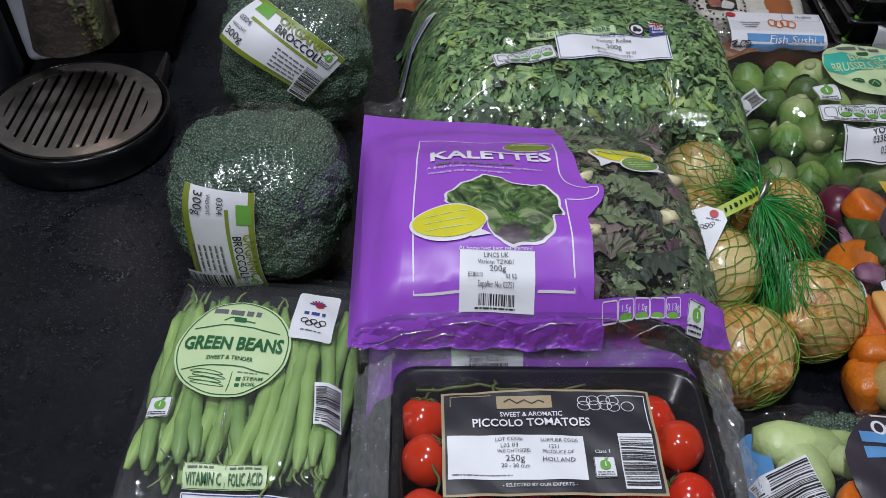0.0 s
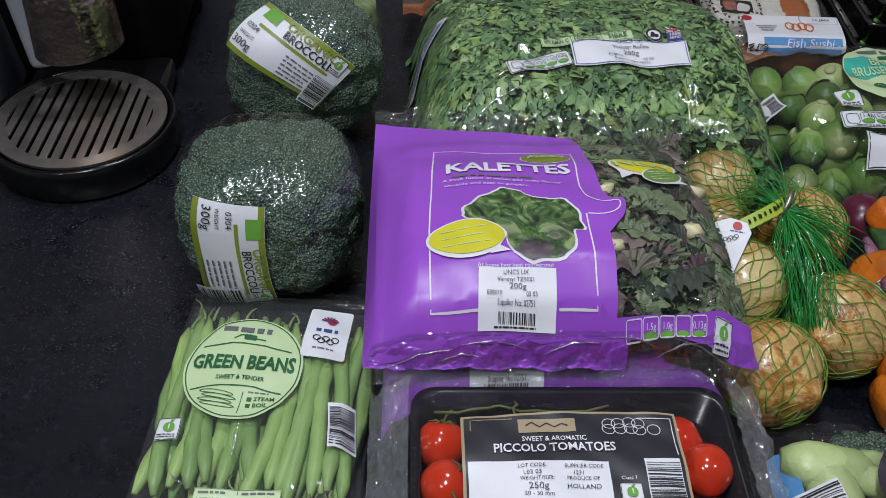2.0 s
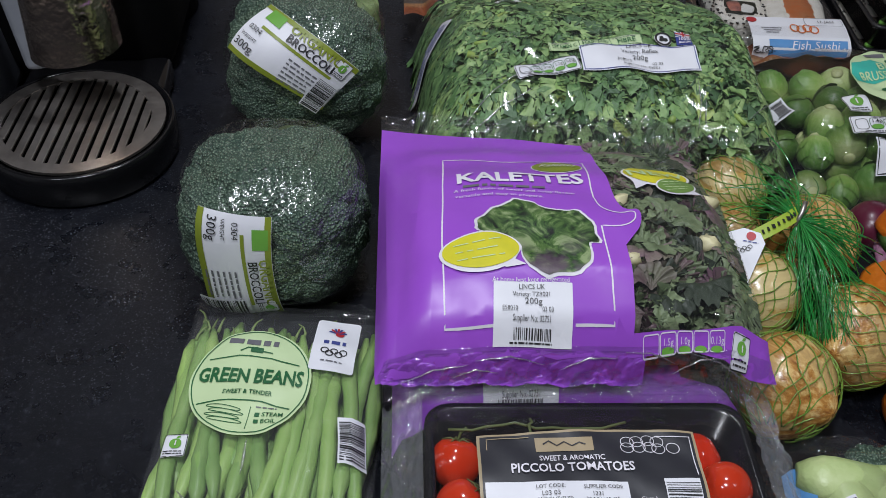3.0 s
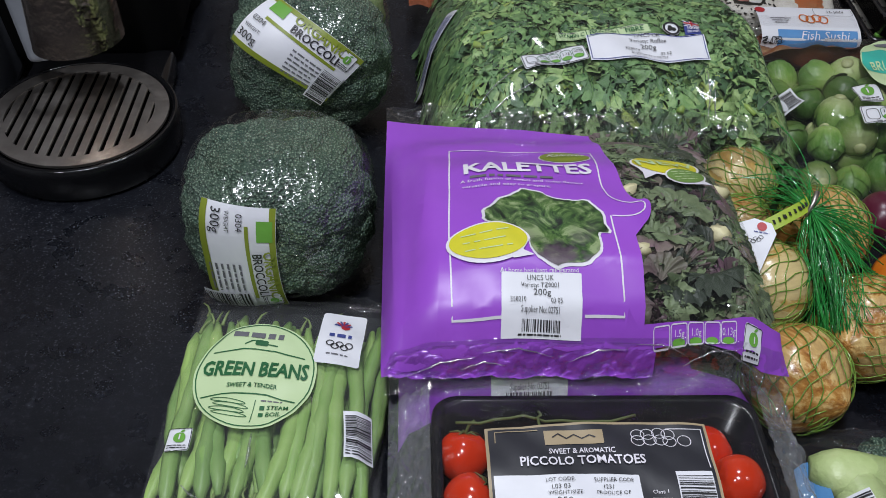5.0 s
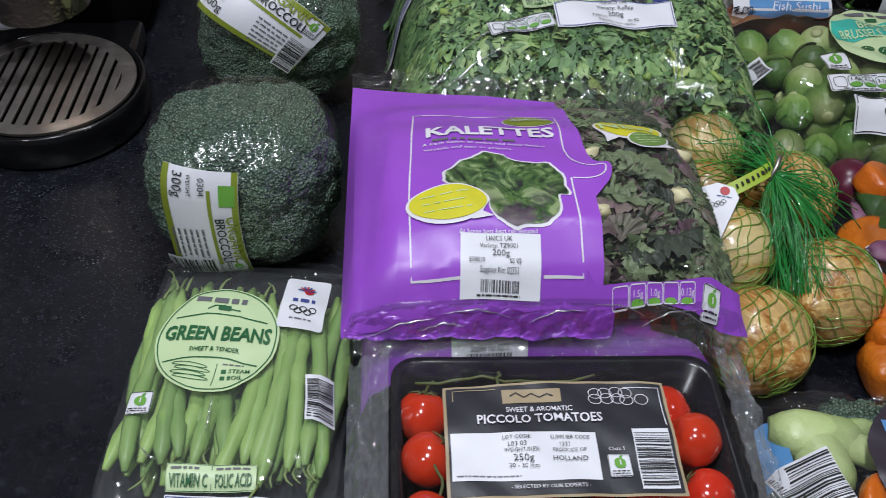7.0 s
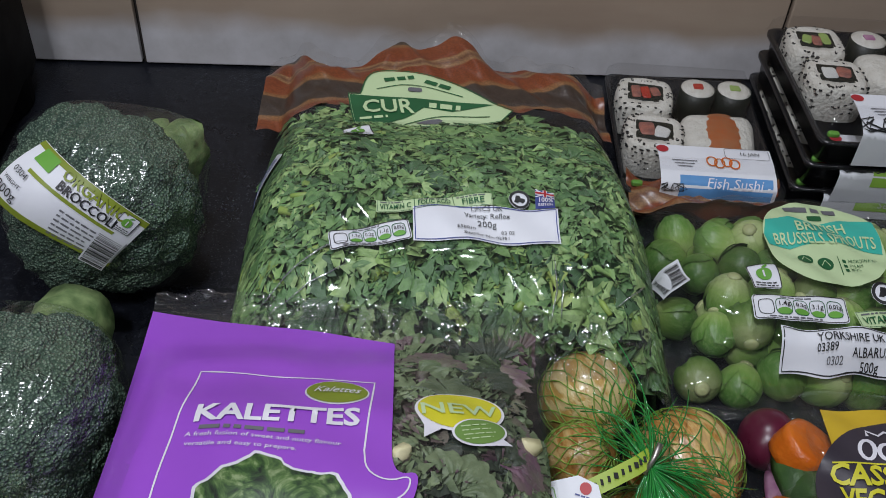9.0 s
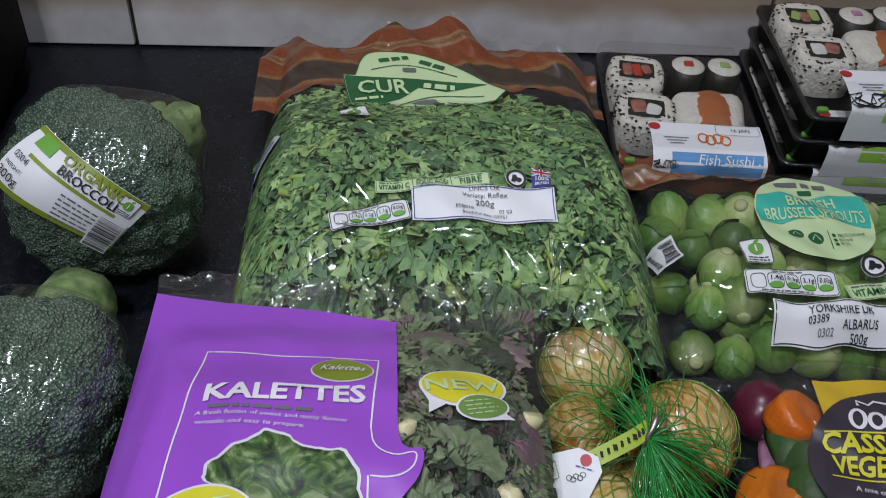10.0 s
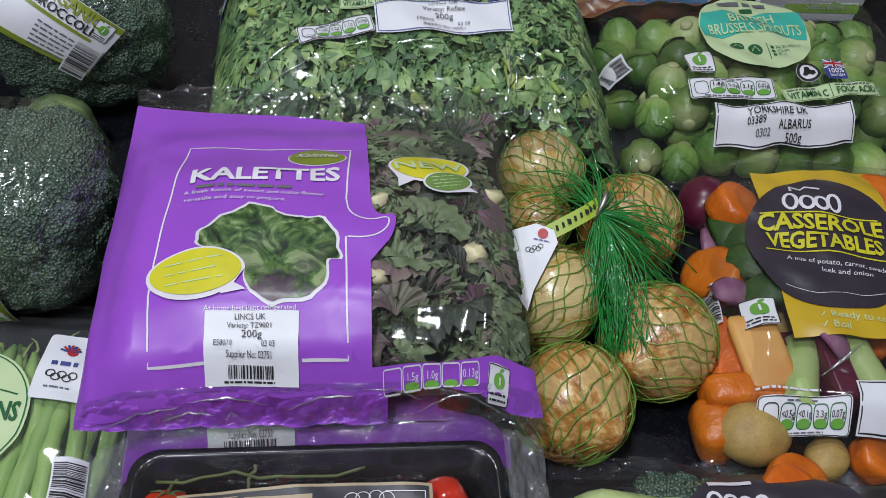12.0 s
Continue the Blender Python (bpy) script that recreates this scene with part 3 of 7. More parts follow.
CHEESE = paint("white_filling", (0.75, 0.75, 0.72), rough=0.5)
SESAME = paint("black_sesame", (0.01, 0.01, 0.01), rough=0.4)
NET = paint("green_netting", (0.015, 0.22, 0.04), (0.03, 0.28, 0.05), 60, 0.16, spec=1.0)
NET_OLIVE = paint("green_net_thread", (0.12, 0.27, 0.035), (0.24, 0.38, 0.06), 60, 0.12, 0.8, 900, 0.001, spec=1.0, coat=1.0)
MACHINE_BLACK = paint("gloss_black_plastic", (0.006, 0.006, 0.007), rough=0.20)
MACHINE_DARK = paint("matt_black_plastic", (0.003, 0.003, 0.0035), rough=0.7, spec=0.15)
STRIP_INK = paint("lime_yellow_strip", (0.36, 0.48, 0.04), (0.30, 0.42, 0.035), 60, 0.4)
MACHINE_GREY = paint("grey_plastic", (0.30, 0.32, 0.36), rough=0.3)
STEEL = paint("brushed_steel", (0.62, 0.58, 0.54), (0.40, 0.36, 0.33), 40, 0.42, 0.35, 45, 0.003, metal=1.0)
# Mottled brown tint paints the reflection of warm surroundings into the metal.
CHROME_BROWN_REFLECTION = paint("chrome_painted_reflection", (0.82, 0.68, 0.56), (0.62, 0.48, 0.38), 25, 0.22, 0.9, 45, 0.004, metal=1.0)
PANEL_GREY = paint("dark_grey_plastic", (0.07, 0.075, 0.09), rough=0.4)


def onion_skin(name="brown_onion_skin", pale=0.0):
    n = Nodes(name)
    vec = n.coords((1, 1, 0.06))
    streak = n.noise(190, 4, 0.6, vec)
    col = n.ramp(streak, [(0.32, (0.22, 0.080, 0.020)), (0.50, (0.41, 0.195, 0.046)), (0.64, (0.62, 0.41, 0.15))])
    patch = n.ramp(n.noise(48, 5, 0.65, n.coords((1, 1, 0.35))), [(0.49, (0, 0, 0)), (0.54, (1, 1, 1))])
    col = n.mix(patch, col, n.mix(0.42, col, (0.68, 0.54, 0.25)))
    if pale:
        col = n.mix(pale, col, n.mix(patch, (0.64, 0.44, 0.13), (0.80, 0.68, 0.34)))
    info = n.add("ShaderNodeObjectInfo")
    k = n.add("ShaderNodeMapRange", To_Min=0.8, To_Max=1.15)
    n.link(info.outputs["Random"], k.inputs["Value"])
    hsv = n.add("ShaderNodeHueSaturation", Fac=1.0)
    n.link(k.outputs[0], hsv.inputs["Value"])
    n.link(col, hsv.inputs["Color"])
    n.link(hsv.outputs[0], n.bsdf.inputs["Base Color"])
    n.bsdf.inputs["Roughness"].default_value = 0.24
    n.bsdf.inputs["Coat Weight"].default_value = 0.35
    n.bsdf.inputs["Coat Roughness"].default_value = 0.15
    n.link(n.bump(patch, 0.35, 0.0006, n.bump(streak, 0.6, 0.0012)), n.bsdf.inputs["Normal"])
    return n.mat


def broccoli_skin():
    n = Nodes("broccoli_buds")
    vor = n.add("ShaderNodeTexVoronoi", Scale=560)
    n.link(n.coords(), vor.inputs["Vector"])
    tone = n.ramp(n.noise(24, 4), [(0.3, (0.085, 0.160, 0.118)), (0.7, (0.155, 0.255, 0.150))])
    # Pale bud middles; the shade in the gaps between buds is painted dark.
    bead_shade = n.ramp(vor.outputs["Distance"], [(0.10, (0.50, 0.66, 0.48)), (0.5, (0.014, 0.034, 0.026))])
    n.link(n.mix(0.55, tone, bead_shade), n.bsdf.inputs["Base Color"])
    n.bsdf.inputs["Roughness"].default_value = 0.6
    inv = n.add("ShaderNodeMath")
    inv.operation = "SUBTRACT"
    inv.inputs[0].default_value = 1.0
    n.link(vor.outputs["Distance"], inv.inputs[1])
    n.link(n.bump(inv.outputs[0], 0.9, 0.003), n.bsdf.inputs["Normal"])
    return n.mat


def stripe_print():
    """Brown striped printed film with pale dotted lines."""
    n = Nodes("brown_striped_print")
    vec = n.coords()
    wob = n.noise(9, 2, 0.5, vec)
    sep = n.add("ShaderNodeSeparateXYZ")
    n.link(vec, sep.inputs[0])
    m = n.add("ShaderNodeMath")
    m.operation = "MULTIPLY_ADD"
    m.inputs[1].default_value = 0.05
    n.link(wob, m.inputs[0])
    n.link(sep.outputs["Y"], m.inputs[2])
    saw = n.add("ShaderNodeMath")
    saw.operation = "PINGPONG"
    saw.inputs[1].default_value = 0.045
    n.link(m.outputs[0], saw.inputs[0])
    sc = n.add("ShaderNodeMath")
    sc.operation = "MULTIPLY"
    sc.inputs[1].default_value = 1 / 0.045
    n.link(saw.outputs[0], sc.inputs[0])
    col = n.ramp(sc.outputs[0], [(0.0, (0.05, 0.035, 0.028)), (0.30, (0.06, 0.042, 0.032)), (0.34, (0.26, 0.13, 0.055)), (0.42, (0.24, 0.10, 0.04)), (0.46, (0.22, 0.06, 0.022)), (0.86, (0.20, 0.05, 0.02)), (0.90, (0.30, 0.17, 0.08)), (1.0, (0.16, 0.07, 0.04))])
    grain = n.ramp(n.noise(700, 1), [(0.4, (0.75, 0.75, 0.75)), (0.6, (1.1, 1.1, 1.1))])
    n.link(n.mix(1.0, col, grain, "MULTIPLY"), n.bsdf.inputs["Base Color"])
    n.bsdf.inputs["Roughness"].default_value = 0.3
    return n.mat


def leaf_picture():
    """A printed rosette: crumpled leaves with dark hollows, paler ribs and a violet heart."""
    n = Nodes("printed_leaf_picture")
    crumple = n.add("ShaderNodeTexNoise", Scale=62, Detail=5, Roughness=0.6, Distortion=1.6)
    n.link(n.coords(), crumple.inputs["Vector"])
    col = n.ramp(crumple.outputs[0], [(0.38, (0.004, 0.012, 0.006)), (0.47, (0.035, 0.085, 0.022)), (0.54, (0.090, 0.170, 0.045)), (0.63, (0.26, 0.34, 0.16))])
    sep = n.add("ShaderNodeSeparateXYZ")
    n.link(n.coords(), sep.inputs[0])
    low = n.add("ShaderNodeMapRange", From_Min=-0.040, From_Max=-0.072)
    n.link(sep.outputs["Y"], low.inputs["Value"])
    violet = n.mix(1.0, n.ramp(n.noise(70, 3), [(0.40, (0, 0, 0)), (0.58, (1, 1, 1))]), n.ramp(low.outputs[0], [(0.0, (0.08, 0.08, 0.08)), (1.0, (0.9, 0.9, 0.9))]), "MULTIPLY")
    n.link(n.mix(violet, col, (0.125, 0.085, 0.12)), n.bsdf.inputs["Base Color"])
    n.bsdf.inputs["Roughness"].default_value = 0.35
    return n.mat


ONION, ONION_PALE = onion_skin(), onion_skin("pale_papery_onion_skin", 0.55)
BROCCOLI, STRIPES, PICTURE = broccoli_skin(), stripe_print(), leaf_picture()
BROCCOLI_STALK = paint("broccoli_stalk", (0.30, 0.40, 0.17), (0.09, 0.16, 0.055), 95, 0.45, 0.5, 90, 0.002)


def place(name):
    skin, (x, y, z, turn) = SKINS[name]
    return skin, pose(x, y, z, 0, 0, turn)


def apple_mark(skin, u, v, w, parent, turn=0.0, up=0.0):
    """The white square with a green apple that several packs carry."""
    card = lay("apple_label", rect(w, w * 1.12, w * 0.08), skin, u, v, WHITE, parent, turn, 0.0012 + up)
    c, s = math.cos(radians(turn)), math.sin(radians(turn))

    def off(x, y):
        return u + c * x - s * y, v + s * x + c * y
    lay("apple", oval(w * 0.5, w * 0.52, 20, 2.4), skin, *off(0, w * 0.08), LEAF_INK, card, turn, 0.0020 + up, 0.004)
    lay("apple_leaf", oval(w * 0.22, w * 0.10, 12), skin, *off(w * 0.08, w * 0.42), LEAF_INK, card, turn + 30, 0.0020 + up, 0.004)
    lay("figure_one", rect(w * 0.06, w * 0.28), skin, *off(0, w * 0.08), WHITE_INK, card, turn, 0.0026 + up, 0.004)
    small_print(skin, *off(0, -w * 0.38), w * 0.78, 2, w * 0.12, BLACK_INK, card, turn, 0.0020 + up, 3)
    stroke(rect(w * 0.97, w * 1.09, w * 0.07), w * 0.03, skin, u, v, BLACK_INK, card, turn, 0.0018 + up, True, "border")
    return card


def nutrition(skin, u, v, w, h, parent, turn=0.0, values=("1.4g", "0.2g", "3.1g", "0.02g"), ink=None):
    card = lay("nutrition_label", rect(w, h, h * 0.15), skin, u, v, WHITE, parent, turn, 0.0012)
    c, s = math.cos(radians(turn)), math.sin(radians(turn))

    def off(x, y):
        return u + c * x - s * y, v + s * x + c * y
    stroke(rect(w * 0.97, h * 0.94, h * 0.12), 0.0005, skin, u, v, BLACK_INK, card, turn, 0.0017, True, "border")
    n = len(values) + 1
    for k in range(n):
        x = (-0.5 + (k + 0.5) / n) * w * 0.9
        stroke(oval(w * 0.8 / n, h * 0.62, 14, 3.5), 0.0005, skin, *off(x, 0), BLACK_INK if k == 0 else GREEN_INK, card, turn, 0.0017, True, "panel")
        if k:
            lay("green_cell", oval(w * 0.72 / n, h * 0.26, 14), skin, *off(x, -h * 0.18), LEAF_INK, card, turn, 0.0016, 0.02)
            write(skin, values[k - 1], *off(x, h * 0.06), h * 0.17, BLACK_INK, card, turn, 0.0021, bold=0.01, squash=min(1.0, 3.6 / len(values[k - 1])))
    small_print(skin, *off(0, h * 0.38), w * 0.4, 1, h * 0.12, GREY_INK, card, turn, 0.0018, 5)
    small_print(skin, *off(0, -h * 0.40), w * 0.7, 1, h * 0.12, GREY_INK, card, turn, 0.0018, 6)
    return card


def tractor_roundel(skin, u, v, w, parent, turn=0.0):
    disc = lay("roundel", oval(w, w), skin, u, v, WHITE, parent, turn, 0.0014)
    stroke(oval(w * 0.86, w * 0.86, 24), w * 0.12, skin, u, v, BLACK_INK, disc, turn, 0.0019, True, "ring")
    lay("roundel_picture", [(w * x, w * y) for x, y in ((-0.26, -0.16), (-0.10, -0.20), (0.02, -0.12), (0.14, -0.20), (0.27, -0.10), (0.24, 0.06), (0.06, 0.08), (0.02, 0.22), (-0.16, 0.22), (-0.20, 0.02))], skin, u, v, BLACK_INK, disc, turn, 0.0019)


def flag_mark(skin, u, v, w, parent, turn=0.0):
    c, s = math.cos(radians(turn)), math.sin(radians(turn))

    def off(x, y):
        return u + c * x - s * y, v + s * x + c * y
    base = lay("flag_label", rect(w, w * 1.25), skin, u, v, BLUE_INK, parent, turn, 0.0014)
    for a, b in (((-w / 2, w * 0.6), (w / 2, w * 0.1)), ((-w / 2, w * 0.1), (w / 2, w * 0.6))):
        stroke([a, b], w * 0.08, skin, u, v, WHITE_INK, base, turn, 0.0018)
    for ink, t1, lf in ((WHITE_INK, 0.22, 0.0020), (RED_INK, 0.12, 0.0023)):
        stroke([(-w / 2, w * 0.35), (w / 2, w * 0.35)], w * t1, skin, u, v, ink, base, turn, lf)
        stroke([(0, w * 0.1), (0, w * 0.6)], w * t1, skin, u, v, ink, base, turn, lf)
    write(skin, "100%", *off(0, -w * 0.14), w * 0.30, WHITE_INK, base, turn, 0.0020, bold=0.02, squash=0.8)
    write(skin, "BRITISH", *off(0, -w * 0.46), w * 0.17, WHITE_INK, base, turn, 0.0020, bold=0.02, squash=0.85)


def vitamin_band(skin, u, v, w, h, words, parent, turn=0.0):
    card = lay("claim_label", rect(w, h), skin, u, v, CREAM_GREEN, parent, turn, 0.0012)
    c, s = math.cos(radians(turn)), math.sin(radians(turn))

    def off(x, y):
        return u + c * x - s * y, v + s * x + c * y
    stroke(rect(w * 0.985, h * 0.92), 0.0003, skin, u, v, GREEN_INK, card, turn, 0.0017, True, "border")
    n = len(words)
    for k, word in enumerate(words):
        x = (-0.5 + (k + 0.5) / n) * w
        write(skin, word, *off(x, -h * 0.14), h * 0.42, GREEN_INK, card, turn, 0.0019, bold=0.015, squash=min(1.0, w / n * 0.9 / (h * 0.42 * 0.85 * len(word))))
        small_print(skin, *off(x, h * 0.30), w / n * 0.8, 1, h * 0.22, GREY_INK, card, turn, 0.0018, k + 2)
        if k:
            stroke([(-w / 2 + w * k / n, -h * 0.42), (-w / 2 + w * k / n, h * 0.42)], 0.0004, skin, u, v, GREEN_INK, card, turn, 0.0018)


def rings_card(skin, u, v, w, h, parent, turn=0.0):
    """A white card with a red and blue roundel and five linked rings."""
    card = lay("white_card", rect(w, h, w * 0.08), skin, u, v, WHITE, parent, turn, 0.0014, label="glossy white card with a red and blue emblem")
    c, s = math.cos(radians(turn)), math.sin(radians(turn))

    def off(x, y):
        return u + c * x - s * y, v + s * x + c * y
    for k in range(7):
        a = radians(20 + k * 24)
        stroke([(w * 0.03 * math.cos(a), w * 0.03 * math.sin(a)), (w * 0.2 * math.cos(a), w * 0.2 * math.sin(a))], w * 0.045, skin, *off(0, h * 0.20), RED_INK if k % 2 else BLUE_INK, card, turn, 0.0020)
    lay("emblem", oval(w * 0.2, w * 0.2, 12), skin, *off(w * 0.05, h * 0.20), RED_INK, card, turn, 0.0019)
    small_print(skin, *off(0, h * 0.02), w * 0.52, 1, h * 0.10, BLUE_INK, card, turn, 0.0020, 4, 0.6)
    for k in range(5):
        x, y = (k - 2) * w * 0.105, -h * 0.14 - (k % 2) * h * 0.045
        stroke(oval(w * 0.16, w * 0.15, 16), w * 0.025, skin, *off(x, y), BLACK_INK, card, turn, 0.0020, True, "ring")
    small_print(skin, *off(0, -h * 0.33), w * 0.5, 1, h * 0.06, GREY_INK, card, turn, 0.0020, 7)
    return card


# ---------------------------------------------------------------- kalettes bags
def weight_label(skin, u, v, w, h, parent, turn, lines):
    card = lay("weight_label", rect(w, h), skin, u, v, WHITE, parent, turn, 0.0016, label="white paper weight label with black print")
    c, s = math.cos(radians(turn)), math.sin(radians(turn))
    for body, x, y, size in lines:
        write(skin, body, u + c * x * w - s * y * h, v + s * x * w + c * y * h, size * h, BLACK_INK, card, turn, 0.0022)
    return card


KAL_LINES = [("LINCS UK", -0.02, 0.40, 0.090), ("Variety: TZ9001", -0.02, 0.265, 0.086), ("200g", 0, 0.120, 0.135), ("E58010", -0.30, -0.035, 0.076), ("03 03", 0.18, -0.035, 0.076), ("Supplier No: 02751", -0.02, -0.155, 0.073)]


def leaf_mass(skin, parent, name, materials, weights, count, region, length, seed, depth=0.012, lobes=3, curl=0.004, joined=0, pale=None):
    """Leaf blades under the film: loose ones one by one, the deeper ones joined."""
    rng = random.Random(seed)

    def tucked(leaf):
        over = max(q.co.z - skin.z(q.co.x, q.co.y) for q in leaf.verts) + 0.0016
        sink = min(max(over, 0.0), 0.008)
        for q in leaf.verts:
            q.co.z -= sink
            roof = skin.z(q.co.x, q.co.y) - 0.0012
            near = roof - q.co.z
            if near < 0.003:
                q.co.z = roof - 0.003 * math.exp((near - 0.003) / 0.003)
            q.co.z = max(q.co.z, 0.002)
        return leaf

    def spot(extra, tilt=0.42):
        while True:
            u, v = rng.uniform(-0.5, 0.5) * skin.w, rng.uniform(-0.5, 0.5) * skin.l
            if region(u, v):
                break
        z = skin.z(u, v) - 0.0050 - extra - rng.random() * depth
        e = 0.01
        n = Vector((skin.z(u - e, v) - skin.z(u + e, v), skin.z(u, v - e) - skin.z(u, v + e), 2 * e))
        return Matrix.Translation((u, v, max(z, 0.004))) @ turned_to(rng, n, None, tilt)
    for _ in range(count):
        k = rng.choices(range(len(materials)), weights)[0]
        if rng.random() < 0.5:
            size = length * rng.uniform(0.45, 0.95)
            leaf = frilled_leaf(rng, size, rng.uniform(0.7, 1.25), rng.uniform(2.5, 4.5), size * rng.uniform(0.10, 0.18), 32, 7)
            leaf.transform(Matrix.Translation((0, -size * 0.5, 0)))
            leaf.transform(spot(0.003) @ Matrix.Rotation(rng.uniform(0.0, 0.25), 4, "X"))
        else:
            leaf = scatter_leaf(rng, length * rng.uniform(0.5, 1.3), length * rng.uniform(0.18, 0.40), lobes, curl * rng.uniform(0.7, 1.3))
            leaf.transform(spot(0.0))
        part(name, tucked(leaf), materials[k], parent)
    if joined:
        bm = bmesh.new()
        for _ in range(joined):
            size = rng.uniform(0.014, 0.032)
            leaf = frilled_leaf(rng, size, rng.uniform(0.8, 1.3), rng.uniform(2.6, 4.4), size * 0.17, 36, 4)
            leaf.transform(spot(-0.001, 0.85))
            join_into(bm, tucked(leaf))
        tagged(part(name + "_curls", bm, KALE_CURL, parent), kind="stuff")


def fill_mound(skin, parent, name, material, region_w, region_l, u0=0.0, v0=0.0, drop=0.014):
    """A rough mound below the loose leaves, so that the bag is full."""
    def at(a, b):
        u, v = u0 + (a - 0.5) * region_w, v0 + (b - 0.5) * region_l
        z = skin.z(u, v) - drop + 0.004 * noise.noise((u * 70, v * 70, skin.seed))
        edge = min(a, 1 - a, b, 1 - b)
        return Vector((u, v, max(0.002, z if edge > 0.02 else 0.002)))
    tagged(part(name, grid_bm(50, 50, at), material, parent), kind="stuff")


def kalettes_bag(name_key, detailed):
    skin, m = place(name_key)
    bag = thing("kalettes_bag", "purple printed bag of kalettes with a clear window" if detailed else "second purple kalettes bag lying under the first", "vegetable bag", m, "kalettes bags")
    bag_film(skin, bag, tails=((1, 0.014),))
    w, l = skin.w / 2, skin.l / 2
    if not detailed:
        lay("purple_print", [(-w + 0.002, -l + 0.001), (w - 0.012, -l + 0.001), (w - 0.012, -l + 0.014), (w - 0.05, -l + 0.018), (w - 0.05, -l + 0.10), (-w + 0.002, -l + 0.10)], skin, 0, 0, PURPLE, bag, 0, 0.0009, 0.006)
        card = lay("weight_label", rect(0.042, 0.018), skin, -0.034, -l + 0.0095, WHITE, bag, 0, 0.0018)
        write(skin, "Supplier No: 02751", -0.034, -l + 0.0085, 0.0019, BLACK_INK, card, 0, 0.0024)
        bars(skin, -0.034, -l + 0.0040, 0.026, 0.006, BLACK_INK, card, 0, 0.0024, 4)
        crinkled_hem(skin, bag, 0.004, 0.010, 6, 0.012)
        fill_mound(skin, bag, "kalettes_inside", KALETTE_VIOLET, skin.w * 0.8, skin.l * 0.86, drop=0.022)
        return bag
    lay("purple_print", [(-w + 0.0005, -l + 0.0004)] + [(-w + 0.01 * k, -l + 0.0062 - 0.0058 * math.exp(-k / 3.0) + 0.0005 * math.sin(k * 2.3)) for k in range(1, 14)] + [(0.0285, -l + 0.0060), (0.0285, -0.052), (0.0290, -0.002), (0.0270, 0.0905), (-0.02, 0.099), (-0.07, 0.1045), (-w + 0.0005, l - 0.0005)],
        skin, 0, 0, PURPLE, bag, 0, 0.0009, 0.006, "shiny purple printed panel with white lettering")
    lay("purple_foot", [(0.0285, -l + 0.0060), (0.060, -l + 0.0075), (0.080, -l + 0.0060), (0.096, -l + 0.0022), (w - 0.0010, -l + 0.0005), (w - 0.006, -0.094), (0.0880, -0.0945), (0.0600, -0.0975), (0.0285, -0.0985)], skin, 0, 0, PURPLE, bag, 0, 0.0009, 0.006)
    lay("purple_tail", rounded([(0.0285, -0.052), (0.033, -0.046), (0.0400, -0.036), (0.0425, -0.020), (0.0330, -0.022), (0.0295, -0.014), (0.0290, -0.002)]), skin, 0, 0, PURPLE, bag, 0, 0.0009, 0.006)
    crinkled_hem(skin, bag, 0.0070, 0.001, 4, 0.0, -0.49, 0.16, PURPLE_GLOSS, 0.0014)
    crinkled_hem(skin, bag, 0.0085, 0.008, 3, 0.008)
    for x0, x1, y0, y1 in ((-0.100, -0.062, 0.0015, 0.0050), (-0.058, -0.020, 0.0058, 0.0048), (-0.012, 0.020, 0.0040, 0.0062), (0.024, 0.052, 0.0075, 0.0050), (0.050, 0.082, 0.0030, 0.0068), (-0.070, -0.045, 0.0028, 0.0034), (0.060, 0.094, 0.0072, 0.0020)):
        crease(skin, bag, [(x0, -l + y0), ((x0 + x1) / 2, -l + (y0 + y1) / 2 + 0.0010), (x1, -l + y1)], 0.0006, 0.0022)
    # white outline of the panel and the tail of the big speech bubble
    stroke([(-0.045, -0.0965), (-0.0747, -0.0965), (-0.0753, -0.0487), (-0.0713, 0.0515), (-0.02, 0.0475), (0.0185, 0.0440), (0.0165, -0.008)], 0.0009, skin, 0, 0, WHITE_INK, bag)
    stroke([(0.0165, -0.037), (0.0174, -0.0965), (-0.004, -0.0965)], 0.0009, skin, 0, 0, WHITE_INK, bag)
    stroke(rounded([(0.0165, -0.008), (0.0180, -0.021), (0.028, -0.027), (0.0385, -0.0225), (0.0375, -0.031), (0.032, -0.0365), (0.025, -0.038), (0.0175, -0.037)]), 0.0008, skin, 0, 0, WHITE_INK, bag)
    # the product oval
    base = lay("oval_mark", oval(0.0325, 0.0215), skin, 0.0003, 0.0335, WHITE_INK, bag, -9, 0.0012)
    lay("oval_field", oval(0.0308, 0.0196), skin, 0.0003, 0.0335, OLIVE_INK, base, -9, 0.0016)
    write(skin, "Kalettes", 0.0003, 0.0335, 0.0048, WHITE_INK, base, -7, 0.0021, shear=0.35)
    write(skin, "KALETTES", -0.0258, 0.0122, 0.0105, WHITE_INK, bag, 0.5, bold=0.03, squash=1.15)
    small_print(skin, -0.028, 0.0020, 0.066, 1, 0.0048, GREY_INK, bag, -3, 0.0015, 2, 0.5)
    write(skin, "A fresh fusion of sweet and nutty flavour", -0.0305, -0.0030, 0.0026, WHITE_INK, bag, -4, squash=1.16)
    write(skin, "versatile and easy to prepare.", -0.0400, -0.0080, 0.0026, WHITE_INK, bag, -4, squash=1.16)
    # leaf picture with its white cut-out edge
    rng = random.Random(8)
